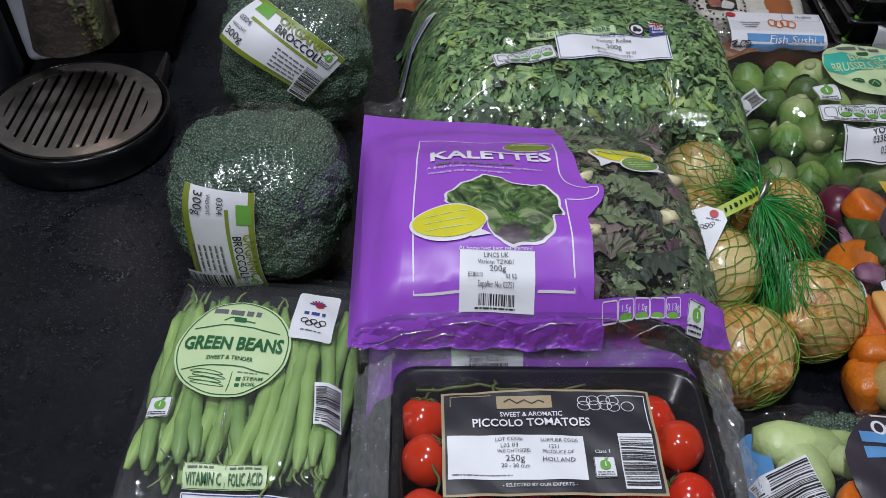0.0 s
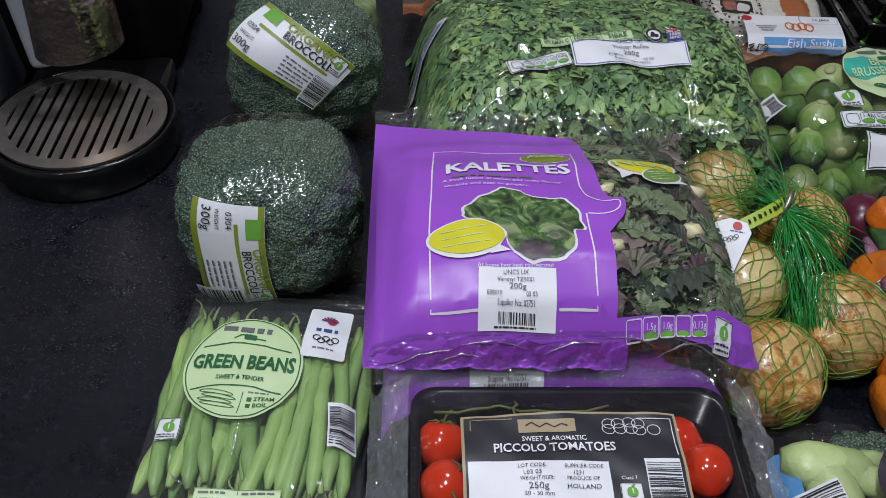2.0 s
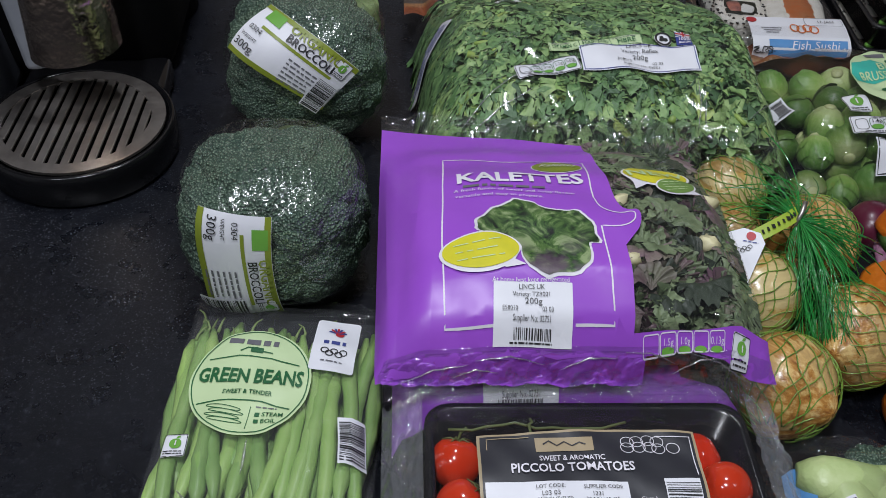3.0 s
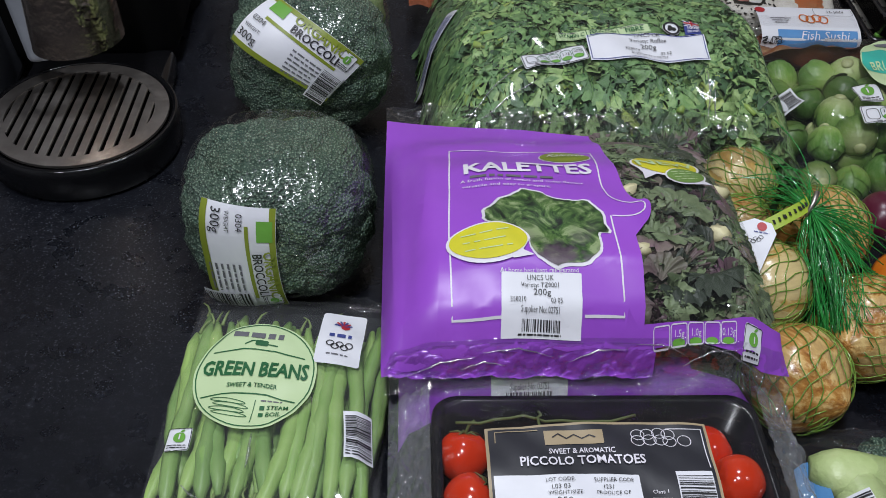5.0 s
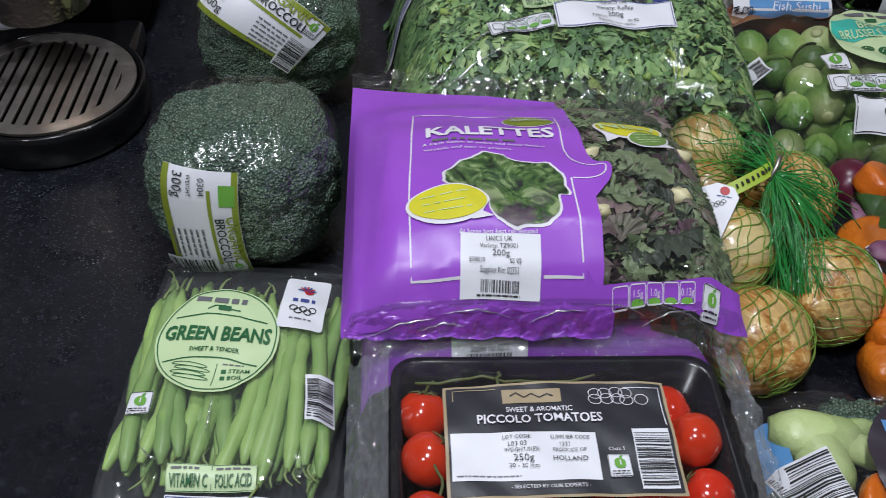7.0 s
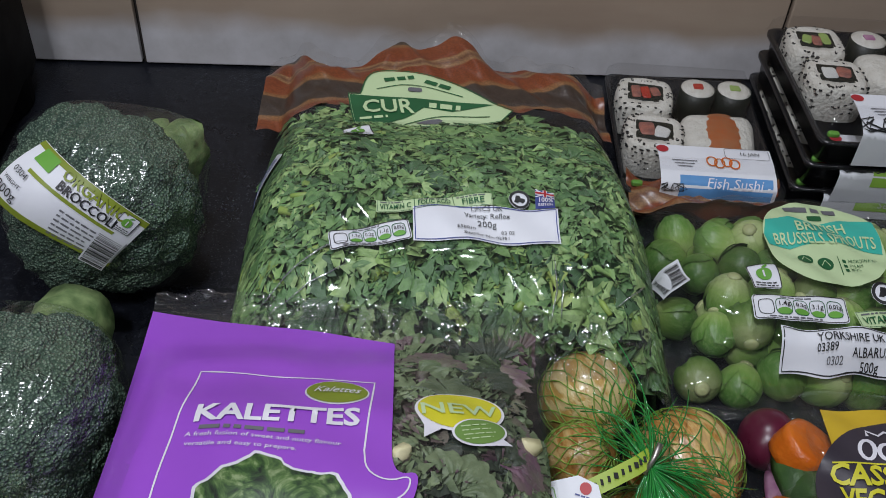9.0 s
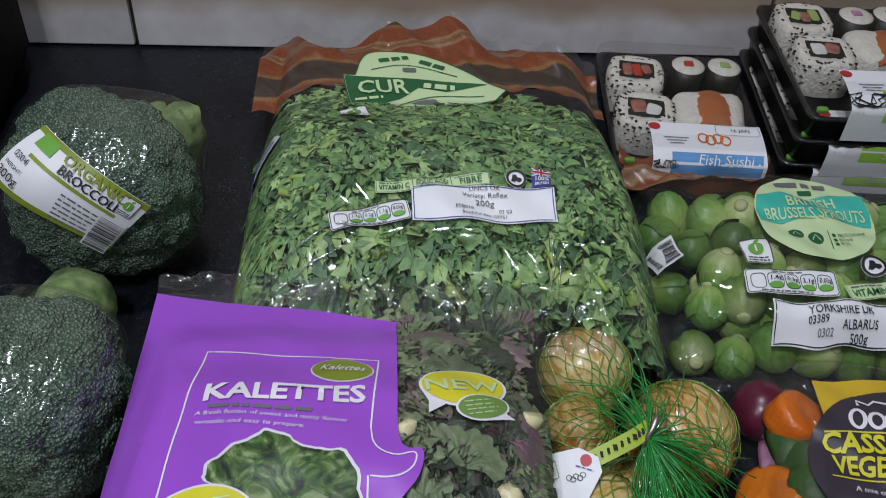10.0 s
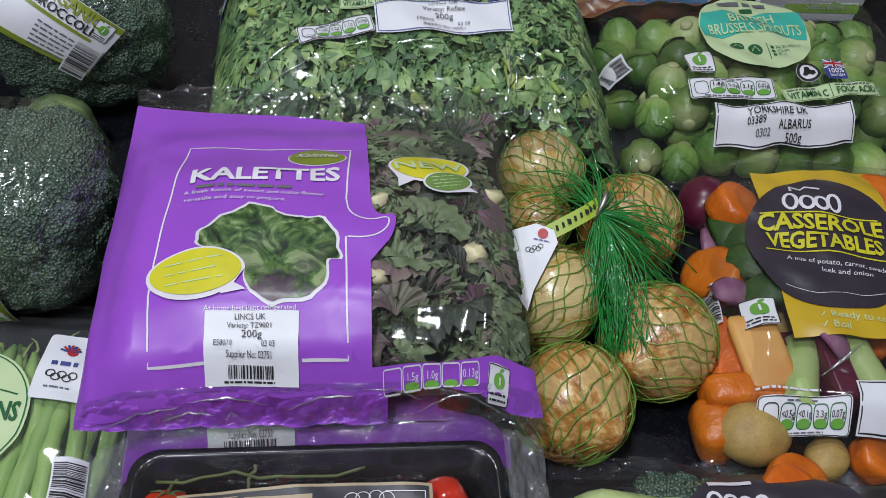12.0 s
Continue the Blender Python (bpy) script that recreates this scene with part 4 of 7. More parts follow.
    shape = [(-0.057, -0.039), (-0.052, -0.030), (-0.044, -0.0205), (-0.033, -0.0125), (-0.024, -0.0155), (-0.015, -0.0205), (-0.004, -0.023), (0.005, -0.0245), (0.014, -0.035), (0.0135, -0.052), (0.006, -0.0505), (0.0105, -0.058), (0.004, -0.070), (-0.009, -0.0735), (-0.019, -0.077), (-0.0295, -0.068), (-0.033, -0.051), (-0.045, -0.045)]
    cx, cy = -0.020, -0.045
    for _ in range(2):
        shape = [q for a, b in zip(shape, shape[1:] + shape[:1]) for q in ((a[0] * 0.75 + b[0] * 0.25, a[1] * 0.75 + b[1] * 0.25), (a[0] * 0.25 + b[0] * 0.75, a[1] * 0.25 + b[1] * 0.75))]
    frill = [(cx + (x - cx) * k + rng.uniform(-0.0005, 0.0005), cy + (y - cy) * k + rng.uniform(-0.0005, 0.0005)) for i, (x, y) in enumerate(dense(shape, 0.002, True)) for k in (1.03 + 0.035 * math.sin(i * 0.55) + 0.02 * math.sin(i * 1.27),)]
    lay("picture_edge", frill, skin, 0, 0, WHITE_INK, bag, 0, 0.0013)
    lay("leaf_picture", [(cx + (x - cx) * 0.952, cy + (y - cy) * 0.935) for x, y in frill], skin, 0, 0, PICTURE, bag, 0, 0.0017, label="printed picture of a frilly green leaf rosette")
    # yellow bubble
    lay("bubble_edge", oval(0.046, 0.0300)[:31] + [(0.012, -0.0135), (0.0235, -0.0125), (0.018, -0.0085)], skin, -0.0542, -0.0580, WHITE_INK, bag, 4, 0.0021)
    bub = lay("yellow_bubble", oval(0.0425, 0.0265), skin, -0.0542, -0.0576, YELLOW_INK, bag, 4, 0.0025)
    small_print(skin, -0.0542, -0.0575, 0.028, 3, 0.0062, CREAM_GREEN, bub, 9, 0.0029, 3, 0.12)
    write(skin, "At home best kept refrigerated", -0.0278, -0.0768, 0.0023, WHITE_INK, bag, 0)
    card = weight_label(skin, -0.0270, -0.0905, 0.0430, 0.0255, bag, -1, KAL_LINES)
    bars(skin, -0.0268, -0.0990, 0.022, 0.0036, BLACK_INK, card, -1, 0.0023, 2)
    small_print(skin, -0.0268, -0.1018, 0.026, 1, 0.0018, BLACK_INK, card, -1, 0.0023, 9)
    # the two bubbles printed on the window
    lay("bubble_edge", oval(0.0445, 0.0330)[:20] + [(-0.019, -0.012), (-0.020, -0.020), (-0.011, -0.0145)] + oval(0.0445, 0.0330)[25:], skin, 0.0612, 0.0228, WHITE_INK, bag, 7, 0.0012)
    nb = lay("new_bubble", oval(0.0415, 0.0300), skin, 0.0612, 0.0230, YELLOW_INK, bag, 7, 0.0016)
    write(skin, "NEW", 0.0605, 0.0212, 0.0092, CREAM_GREEN, nb, 7, 0.0019, squash=1.25, bold=0.012)
    lay("bubble_edge", oval(0.0270, 0.0172)[:28] + [(0.006, -0.0090), (0.0135, -0.0098), (0.0105, -0.0055)] + oval(0.0270, 0.0172)[32:], skin, 0.0700, 0.0070, WHITE_INK, bag, 14, 0.0019)
    gb = lay("green_bubble", oval(0.0248, 0.0150), skin, 0.0700, 0.0070, OLIVE_GREEN, bag, 14, 0.0023)
    small_print(skin, 0.0700, 0.0070, 0.017, 4, 0.0026, CREAM_GREEN, gb, 16, 0.0027, 6, 0.22)
    # nutrition boxes on the purple foot
    for k, word in enumerate(("", "1.5g", "1.0g", "", "0.13g")):
        x = 0.038 + k * 0.0092
        stroke(rect(0.0085, 0.0070, 0.001), 0.0004, skin, x, -0.1025 + 0.0006 * k, WHITE_INK, bag, 3, 0.0016, True)
        if word:
            write(skin, word, x, -0.1020 + 0.0006 * k, 0.0024, WHITE_INK, bag, 3)
        if k:
            lay("green_cell", oval(0.007, 0.0028, 12), skin, x, -0.1050 + 0.0006 * k, LEAF_INK, bag, 3, 0.0016, 0.01)
    apple_mark(skin, 0.0885, -0.1025, 0.0100, bag, -4)
    # contents seen through the window
    def window(u, v):
        return 0.026 < u < w - 0.016 and -0.078 < v < l - 0.022
    rng = random.Random(11)
    for k in range(22):
        u, v = 0.042 + 0.036 * (k % 2) + rng.uniform(-0.009, 0.009), -0.088 + 0.0172 * (k // 2) + rng.uniform(-0.007, 0.007)
        heart = Vector((u, v, skin.z(u, v) - 0.0145 - rng.random() * 0.007))
        lean = turned_to(rng, (u - 0.06, 0, 0.12), None, 0.16)
        meshes = [bmesh.new(), bmesh.new()]
        for j in range(15):
            ring = j % 3
            size = (0.026, 0.020, 0.013)[ring] * rng.uniform(0.85, 1.15)
            leaf = frilled_leaf(rng, size, 1.0, 5.0, size * 0.17, 52, 6)
            m4 = lean @ Matrix.Rotation(math.tau * j / 15 * 4 + rng.uniform(-0.3, 0.3), 4, "Z") @ Matrix.Rotation((-0.05, 0.2, 0.5)[ring] + rng.uniform(-0.15, 0.15), 4, "X")
            leaf.transform(Matrix.Translation(heart) @ m4)
            for q in leaf.verts:
                roof = skin.z(q.co.x, q.co.y) - 0.0012
                if roof - q.co.z < 0.003:
                    q.co.z = roof - 0.003 * math.exp((roof - q.co.z - 0.003) / 0.003)
                q.co.z = max(q.co.z, 0.002)
                q.co.x = min(q.co.x, w - 0.006)
                q.co.y = max(q.co.y, -0.096)
            join_into(meshes[1 if (ring == 1 and j % 2) or (ring == 2 and k % 2 == 0) else 0], leaf)
        for j in range(3):
            size = rng.uniform(0.016, 0.024)
            curl = frilled_leaf(rng, size, 1.15, rng.uniform(3.0, 4.5), size * 0.15, 30, 6)
            a, b = u + rng.gauss(0, 0.010), v + rng.gauss(0, 0.009)
            curl.transform(Matrix.Translation((a, b, skin.z(a, b) - 0.006 - rng.random() * 0.007)) @ turned_to(rng, (0, 0, 1), None, 0.42))
            for q in curl.verts:
                q.co = (min(max(q.co.x, 0.020), w - 0.005), max(q.co.y, -0.096), max(0.002, min(q.co.z, skin.z(q.co.x, q.co.y) - 0.0012)))
            join_into(meshes[0 if j % 5 else 1], curl)
        rosette = part("kalette", meshes[0], KALETTE_CURL, bag, "small grey-green frilled leaf rosette")
        part("violet_leaves", meshes[1], KALETTE_VIOLET, rosette, "purple tinted inner leaves")
    fill_mound(skin, bag, "kalettes_inside", KALE_GAP_SHADE, skin.w * 0.90, skin.l * 0.80, 0.0, 0.014, 0.022)
    rng = random.Random(4)
    for u, v, s in ((0.0940, 0.0115, 0.0092), (0.0805, -0.040, 0.0092), (0.034, -0.006, 0.0085), (0.031, -0.058, 0.0075)):
        def knob(d, s=s):
            return Vector((d.x * s * 0.62, d.y * s * (0.8 + 0.25 * d.x), d.z * s * 0.5)) * (1 + 0.45 * noise.noise(d * 1.8 + Vector((u * 90, v * 70, 0))))
        stem = part("cut_stem", ball_bm(1, 9, 6, knob), KALETTE_STEM, bag, "pale cut stem end")
        stem.location = skin.point(u, v) - Vector((0, 0, 0.004))
        stem.rotation_euler = (0, 0, rng.random() * 6)
    return bag


kalettes_bag("kal2", False)
kalettes_bag("kal", True)


# ---------------------------------------------------------------- green beans
def bean_bm(rng, length):
    bend, sway, ph = rng.uniform(-0.006, 0.006), rng.uniform(-0.003, 0.003), rng.random() * 6
    pts = []
    for i in range(13):
        k = i / 12
        pts.append((bend * math.sin(math.pi * k) + sway * math.sin(math.tau * k + ph), (k - 0.5) * length, 0.0012 * math.sin(9 * k + ph)))
    return tube_bm(pts, 0.0049, 8, None, lambda k: (0.12 + 0.88 * min(1, (k + 0.012) * 9, (1.012 - k) * 7) ** 0.6) * (1 + 0.10 * math.sin(k * 34 + ph)))


def bean_bag():
    skin, m = place("bean")
    bag = thing("green_bean_bag", "clear bag of green beans with a round pale green label", "vegetable bag", m)
    rng = random.Random(21)
    lengths = [rng.uniform(0.115, 0.145) for _ in range(12)]
    shapes = [finish("green_bean", bean_bm(rng, size), BEAN) for size in lengths]
    tips = [finish("bean_tip", tube_bm([(0, -0.001, 0), (0.0008, 0.003, 0.0005), (0.0010 + 0.002 * q, 0.007, 0.0015), (0.0005 + 0.005 * q, 0.0110 - 0.001 * abs(q), 0.001)], 0.0012, 5, None, lambda k: 1 - 0.65 * k), STEMGREEN) for q in (-1.0, -0.3, 0.5, 1.2)]
    layer = 0
    for layer, (n, drop) in enumerate(((15, 0.0068), (15, 0.0125), (14, 0.019), (13, 0.026))):
        for k in range(n):
            u = (-0.5 + (k + 0.5) / n) * (skin.w - 0.016) + rng.uniform(-0.002, 0.002)
            v = rng.uniform(-0.016, 0.010) + (0.006 if layer else 0)
            z = min(skin.z(u, v), skin.z(u, v + 0.06), skin.z(u, v - 0.06) + 0.004) - drop + rng.uniform(-0.001, 0.001)
            pick = rng.randrange(12)
            ob = part("green_bean", shapes[pick], BEAN, bag)
            ob.matrix_basis = pose(u, v, max(z, 0.005), rng.uniform(-0.8, 0.8), rng.uniform(-12, 12), rng.gauss(1 - u * 22, 2.0) + (180 if rng.random() < 0.5 else 0))
            if layer < 2:
                tip = part("tip", rng.choice(tips), STEMGREEN, ob)
                tip.location = (0, lengths[pick] / 2, 0)
    bag_film(skin, bag, 70, 60, BEAN_FILM, tails=((1, 0.012), (-1, 0.012)))
    crease(skin, bag, [(-0.0065, -0.028), (-0.0060, -0.040), (-0.0062, -0.050)], 0.0011)
    crease(skin, bag, [(-0.040, -0.060), (-0.034, -0.066), (-0.028, -0.069)], 0.0008)
    badge = lay("round_label", oval(0.0735, 0.0815, 44), skin, -0.0125, 0.0155, CREAM_GREEN, bag, 0, 0.0010, label="round pale green paper label with dark green print")
    stroke(oval(0.0700, 0.0780, 44), 0.0007, skin, -0.0125, 0.0155, GREEN_INK, badge, 0, 0.0015, True, "border")
    small_print(skin, -0.0125, 0.0450, 0.036, 1, 0.0055, GREY_INK, badge, -2, 0.0015, 12, 0.75)
    stroke([(-0.010, 0), (-0.006, 0.003), (0.0, 0.0035), (0.003, 0.001), (0.010, 0.0)], 0.0009, skin, -0.0125, 0.0375, GREEN_INK, badge, 0, 0.0015)
    lay("tractor_mark", rect(0.008, 0.004, 0.001), skin, -0.0125, 0.0390, GREEN_INK, badge, 0, 0.0015)
    stroke([(-0.028, -0.001), (-0.010, 0.002), (0.010, 0.0015), (0.028, -0.004)], 0.0009, skin, -0.0125, 0.0320, GREEN_INK, badge, 0, 0.0015)
    write(skin, "GREEN BEANS", -0.0125, 0.0175, 0.0105, GREEN_INK, badge, -1, bold=0.03, squash=0.66)
    write(skin, "SWEET & TENDER", -0.0125, 0.0055, 0.0030, GREEN_INK, badge, -1, bold=0.015, squash=0.85)
    stroke([(-0.029, -0.001), (-0.010, 0.0015), (0.010, 0.001), (0.027, -0.003)], 0.0009, skin, -0.0125, -0.0015, GREEN_INK, badge, 0, 0.0015)
    for k in range(4):
        stroke(oval(0.021, 0.0028, 18), 0.0005, skin, -0.0245 + (k % 2) * 0.002, -0.0055 - 0.0031 * k, GREEN_INK, badge, -8, 0.0015, True, "printed_bean")
    stroke([(0, 0.006), (-0.001, -0.010)], 0.0004, skin, -0.0085, -0.0105, GREEN_INK, badge, 0, 0.0015)
    small_print(skin, 0.0010, -0.0045, 0.013, 1, 0.0022, GREY_INK, badge, 0, 0.0015, 3)
    for k, word in enumerate(("STEAM", "BOIL")):
        lay("tick_box", rect(0.0028, 0.0028), skin, -0.0040, -0.0095 - 0.0048 * k, GREEN_INK, badge, 0, 0.0015)
        write(skin, word, -0.0012, -0.0095 - 0.0048 * k, 0.0029, GREEN_INK, badge, 0, align="LEFT", bold=0.01)
    rings_card(skin, 0.0350, 0.0480, 0.0275, 0.0440, bag, -2)
    apple_mark(skin, -0.0470, -0.0320, 0.0135, bag, 0)
    card = lay("barcode_label", rect(0.0155, 0.032), skin, 0.0525, -0.0215, WHITE, bag, 7, 0.0012)
    bars(skin, 0.0525, -0.0215, 0.0135, 0.028, BLACK_INK, card, 7, 0.0018, 5, "y")
    vitamin_band(skin, 0.0020, -0.0760, 0.0480, 0.0125, ("VITAMIN C", "FOLIC ACID"), bag, 2)
    low = lay("lower_label", rect(0.088, 0.014, 0.001), skin, 0.022, -0.0905, WHITE, bag, 1, 0.0012)
    stroke(rect(0.086, 0.0125), 0.0005, skin, 0.022, -0.0905, BLUE_INK, low, 1, 0.0017, True, "border")
    return bag


bean_bag()


# ---------------------------------------------------------------- tomatoes
def tray_bm(w, d, h, wall=0.0016, slope=0.006, rim=0.004, r=0.014):
    """An open tray with sloping sides, rounded corners and a flat rim."""
    def ring(inset, z):
        return [Vector((x, y, z)) for x, y in rect(w - 2 * inset, d - 2 * inset, r, 5)]
    rings = [ring(slope, 0.0), ring(rim, h - 0.003), ring(0.0, h - 0.003), ring(0.0, h), ring(rim + wall * 0.6, h), ring(slope + wall, wall)]
    bm = bmesh.new()
    made = [[bm.verts.new(p) for p in q] for q in rings]
    n = len(made[0])
    for a, b in zip(made, made[1:]):
        for k in range(n):
            bm.faces.new((a[k], a[(k + 1) % n], b[(k + 1) % n], b[k]))
    bm.faces.new(made[0]), bm.faces.new(made[-1])
    return bm


def tomato_punnet(z, full):
    x, y, _, turn = SKINS["tom"][1]
    skin = SKINS["tom"][0]
    pack = thing("tomato_punnet", "black tray of small red tomatoes under a black label" if full else "lower black tomato tray under the top one", "tomato punnet", pose(x, y, z, 0, 0, turn), "tomato punnets")
    part("tray", tray_bm(0.176, 0.124, 0.037), TRAY, pack, "glossy black plastic tray")
    rng = random.Random(31 + full)
    def skin_fn(d):
        dip = 1 - 0.16 * max(0.0, d.z - 0.8) / 0.2
        return d * 0.0142 * dip * (1 + 0.015 * math.sin(5 * math.atan2(d.y, d.x)))
    mesh = finish("tomato", ball_bm(1, 24, 16, skin_fn), TOMATO)
    star = bmesh.new()
    for k in range(5):
        a = math.tau * k / 5
        tube_bm([(0, 0, 0.0110), (math.cos(a) * 0.004, math.sin(a) * 0.004, 0.0128), (math.cos(a) * 0.0085, math.sin(a) * 0.0085, 0.0118)], 0.0009, 5, star, lambda k: 1 - 0.75 * k)
    tube_bm([(0, 0, 0.011), (0.001, 0.001, 0.016), (0.004, 0.002, 0.019)], 0.0009, 5, star)
    star = finish("calyx", star, VINE)
    spots = [(-0.071, 0.027), (-0.069, -0.004), (-0.071, -0.040), (0.060, 0.028), (0.069, 0.004), (0.071, -0.024), (0.064, -0.048), (-0.036, 0.030), (-0.008, 0.032), (0.022, 0.032), (-0.040, 0.002), (-0.010, 0.004), (0.018, 0.004), (0.042, 0.010), (-0.040, -0.026), (-0.012, -0.026), (0.016, -0.026), (0.043, -0.018), (-0.03, -0.047), (0.0, -0.048), (0.030, -0.046)]
    for u, v in spots if full else spots[::2]:
        t = part("tomato", mesh, TOMATO, pack)
        t.matrix_basis = pose(u, v + (0.007 if abs(u) > 0.055 else -0.004), (0.0210 if abs(u) > 0.055 else 0.0175) + rng.uniform(0, 0.010), rng.uniform(-70, 70), rng.uniform(-70, 70), rng.uniform(0, 360))
        if rng.random() < 0.6:
            part("calyx", star, VINE, t)
    if not full:
        return pack
    vine = bmesh.new()
    for pts in ([(-0.075, 0.045, 0.034), (-0.04, 0.048, 0.036), (-0.005, 0.046, 0.033), (0.03, 0.05, 0.036)], [(-0.066, 0.004, 0.036), (-0.064, -0.02, 0.038), (-0.068, -0.045, 0.035)], [(-0.03, 0.052, 0.034), (-0.033, 0.042, 0.040), (-0.026, 0.035, 0.036)], [(-0.074, -0.002, 0.036), (-0.060, 0.003, 0.0385), (-0.054, -0.006, 0.036)]):
        tube_bm([p for k in range(len(pts) - 1) for p in [Vector(pts[k]).lerp(Vector(pts[k + 1]), j / 5) + Vector((0.0015 * math.sin(j * 2 + k), 0.0015 * math.cos(j * 1.7), 0.001 * math.sin(j))) for j in range(5)]], 0.0008, 6, vine)
    part("vine", vine, VINE, pack, "dry green tomato vine")
    # film and label, drawn on the bag surface above the tray
    up = Skin(skin.w, skin.l, skin.h, skin.px, skin.py, skin.front - z, skin.back - z, skin.wave, skin.rate, skin.seed)
    part("film_lid", grid_bm(60, 46, lambda a, b: up.point((a - 0.5) * skin.w * 1.02, (b - 0.5) * skin.l * 1.02)), TRAY_FILM, pack, "clear film stretched over the tray")
    for side in (-1, 1):
        def flap(a, b, side=side):
            v = (a - 0.5) * skin.l * 1.05
            u = side * (skin.w / 2 + b * 0.022)
            return Vector((u, v, up.front - b * 0.016 + 0.0052 * (0.2 + b) * ripple(v * 210, b * 9, 3 + side) + 0.0016 * ripple(v * 620, b * 23, side)))
        part("film_end", grid_bm(130, 30, flap), FILM_END, pack, "crimped clear film end")
    def back(a, b):
        u = (a - 0.5) * skin.w * 1.04
        return Vector((u, skin.l / 2 + b * 0.018, up.back - b * 0.006 + 0.0040 * b * ripple(u * 190, b * 5, 8) + 0.0012 * ripple(u * 560, b * 14, 2)))
    part("film_end", grid_bm(150, 16, back), SEAL, pack)
    u0, v0, lw, lh = -0.0045, -0.0005, 0.114, 0.066
    wavy = [(x, y + 0.0025 * math.sin((x / lw + 0.5) * 3.3 - 0.5) * (1 if y > 0 else 0.25)) for x, y in dense(rect(lw, lh), 0.006, True)]
    card = lay("label", wavy, up, u0, v0, BUFF, pack, 0, 0.0012, label="matt black paper label with a thin gold edge")
    lay("label_field", [(x * 0.972, y * 0.955) for x, y in wavy], up, u0, v0, CHARCOAL, card, 0, 0.0016)
    lay("gold_mark", rect(0.030, 0.0085), up, u0 - 0.012, v0 + 0.0255, BUFF, card, 1, 0.0021)
    stroke([(-0.011, 0), (-0.008, 0.002), (-0.004, -0.001), (0, 0.0015), (0.004, -0.001), (0.008, 0.001), (0.011, -0.0005)], 0.0008, up, u0 - 0.012, v0 + 0.0255, CHARCOAL, card, 1, 0.0025)
    write(up, "SWEET & AROMATIC", u0 - 0.009, v0 + 0.0165, 0.0031, WHITE_INK, card, 0, 0.0022, bold=0.015, squash=0.8)
    write(up, "PICCOLO TOMATOES", u0 - 0.0095, v0 + 0.0105, 0.0050, WHITE_INK, card, 1, 0.0022, bold=0.02, squash=0.88)
    field = lay("white_field", rect(0.0715, 0.0265), up, u0 - 0.0185, v0 - 0.0105, WHITE, card, 0, 0.0020)
    for body, x, y, size in (("LOT CODE:", -0.0015, 0.0098, 0.0019), ("L03 03", -0.0015, 0.0062, 0.0023), ("WEIGHT/SIZE:", 0.0005, 0.0030, 0.0019), ("250g", 0.001, -0.0012, 0.0036), ("20 - 30 mm", 0.001, -0.0055, 0.0022), ("SUPPLIER CODE", 0.0245, 0.0098, 0.0019), ("1231", 0.0215, 0.0062, 0.0021), ("PRODUCE OF", 0.0235, 0.0030, 0.0019), ("HOLLAND", 0.0235, -0.0018, 0.0026)):
        write(up, body, u0 - 0.0185 + x - 0.002, v0 - 0.0105 + y, size, BLACK_INK, field, 0, 0.0026)
    small_print(up, u0 - 0.032, v0 - 0.0215, 0.040, 1, 0.0016, GREY_INK, field, 0, 0.0026, 2)
    write(up, "- SELECTED BY OUR EXPERTS -", u0 - 0.008, v0 - 0.0272, 0.0019, WHITE_INK, card, 0, 0.0022)
    code = lay("barcode_label", rect(0.018, 0.033), up, u0 + 0.0445, v0 - 0.0125, WHITE, card, 0, 0.0020)
    bars(up, u0 + 0.0445, v0 - 0.0125, 0.017, 0.030, BLACK_INK, code, 0, 0.0026, 7, "y")
    apple_mark(up, u0 + 0.0265, v0 - 0.0165, 0.0110, card, 0, 0.0012)
    write(up, "Class 1", u0 + 0.0265, v0 - 0.0072, 0.0020, WHITE_INK, card, 0, 0.0022)
    rng2 = random.Random(5)
    for k in range(9):
        stroke(oval(0.0068, 0.0065, 16), 0.0004, up, u0 + 0.020 + (k % 5) * 0.0058 + rng2.uniform(-0.001, 0.001), v0 + 0.0225 + (k // 5) * 0.005 + rng2.uniform(-0.001, 0.001), WHITE_INK, card, 0, 0.0022, True, "printed_tomato")
    stroke([(-0.052, 0.022), (-0.052, 0.0285), (-0.030, 0.0300)], 0.0005, up, u0, v0, BUFF, card, 0, 0.0022)
    stroke([(0.036, 0.0305), (0.0535, 0.0295), (0.0535, 0.006)], 0.0005, up, u0, v0, WHITE_INK, card, 0, 0.0022)
    return pack


tomato_punnet(0.0, False)
tomato_punnet(0.0372, True)


# ---------------------------------------------------------------- broccoli
class Wrap:
    """A round body to lay labels on: an ellipsoid, with (u, v) measured from the point that faces n."""

    def __init__(self, centre, radii, n, up):
        self.c, self.r = Vector(centre), Vector(radii)
        self.n = Vector(n).normalized()
        self.a = Vector(up).cross(self.n).normalized()
        self.b = self.n.cross(self.a)
        self.k = sum(radii) / 3

    def point(self, u, v, lift=0.0):
        d = math.hypot(u, v) / self.k
        way = self.n if d < 1e-6 else self.n * math.cos(d) + (self.a * u + self.b * v) / (d * self.k) * math.sin(d)
        s = 1 / math.sqrt((way.x / self.r.x) ** 2 + (way.y / self.r.y) ** 2 + (way.z / self.r.z) ** 2)
        p = 3.2
        q = Vector((abs(way.x * s / self.r.x), abs(way.y * s / self.r.y), abs(way.z * s / self.r.z)))
        s *= (q.x ** p + q.y ** p + q.z ** p) ** (-1 / p) * 0.945 + 0.042
        return self.c + way * (s + lift)


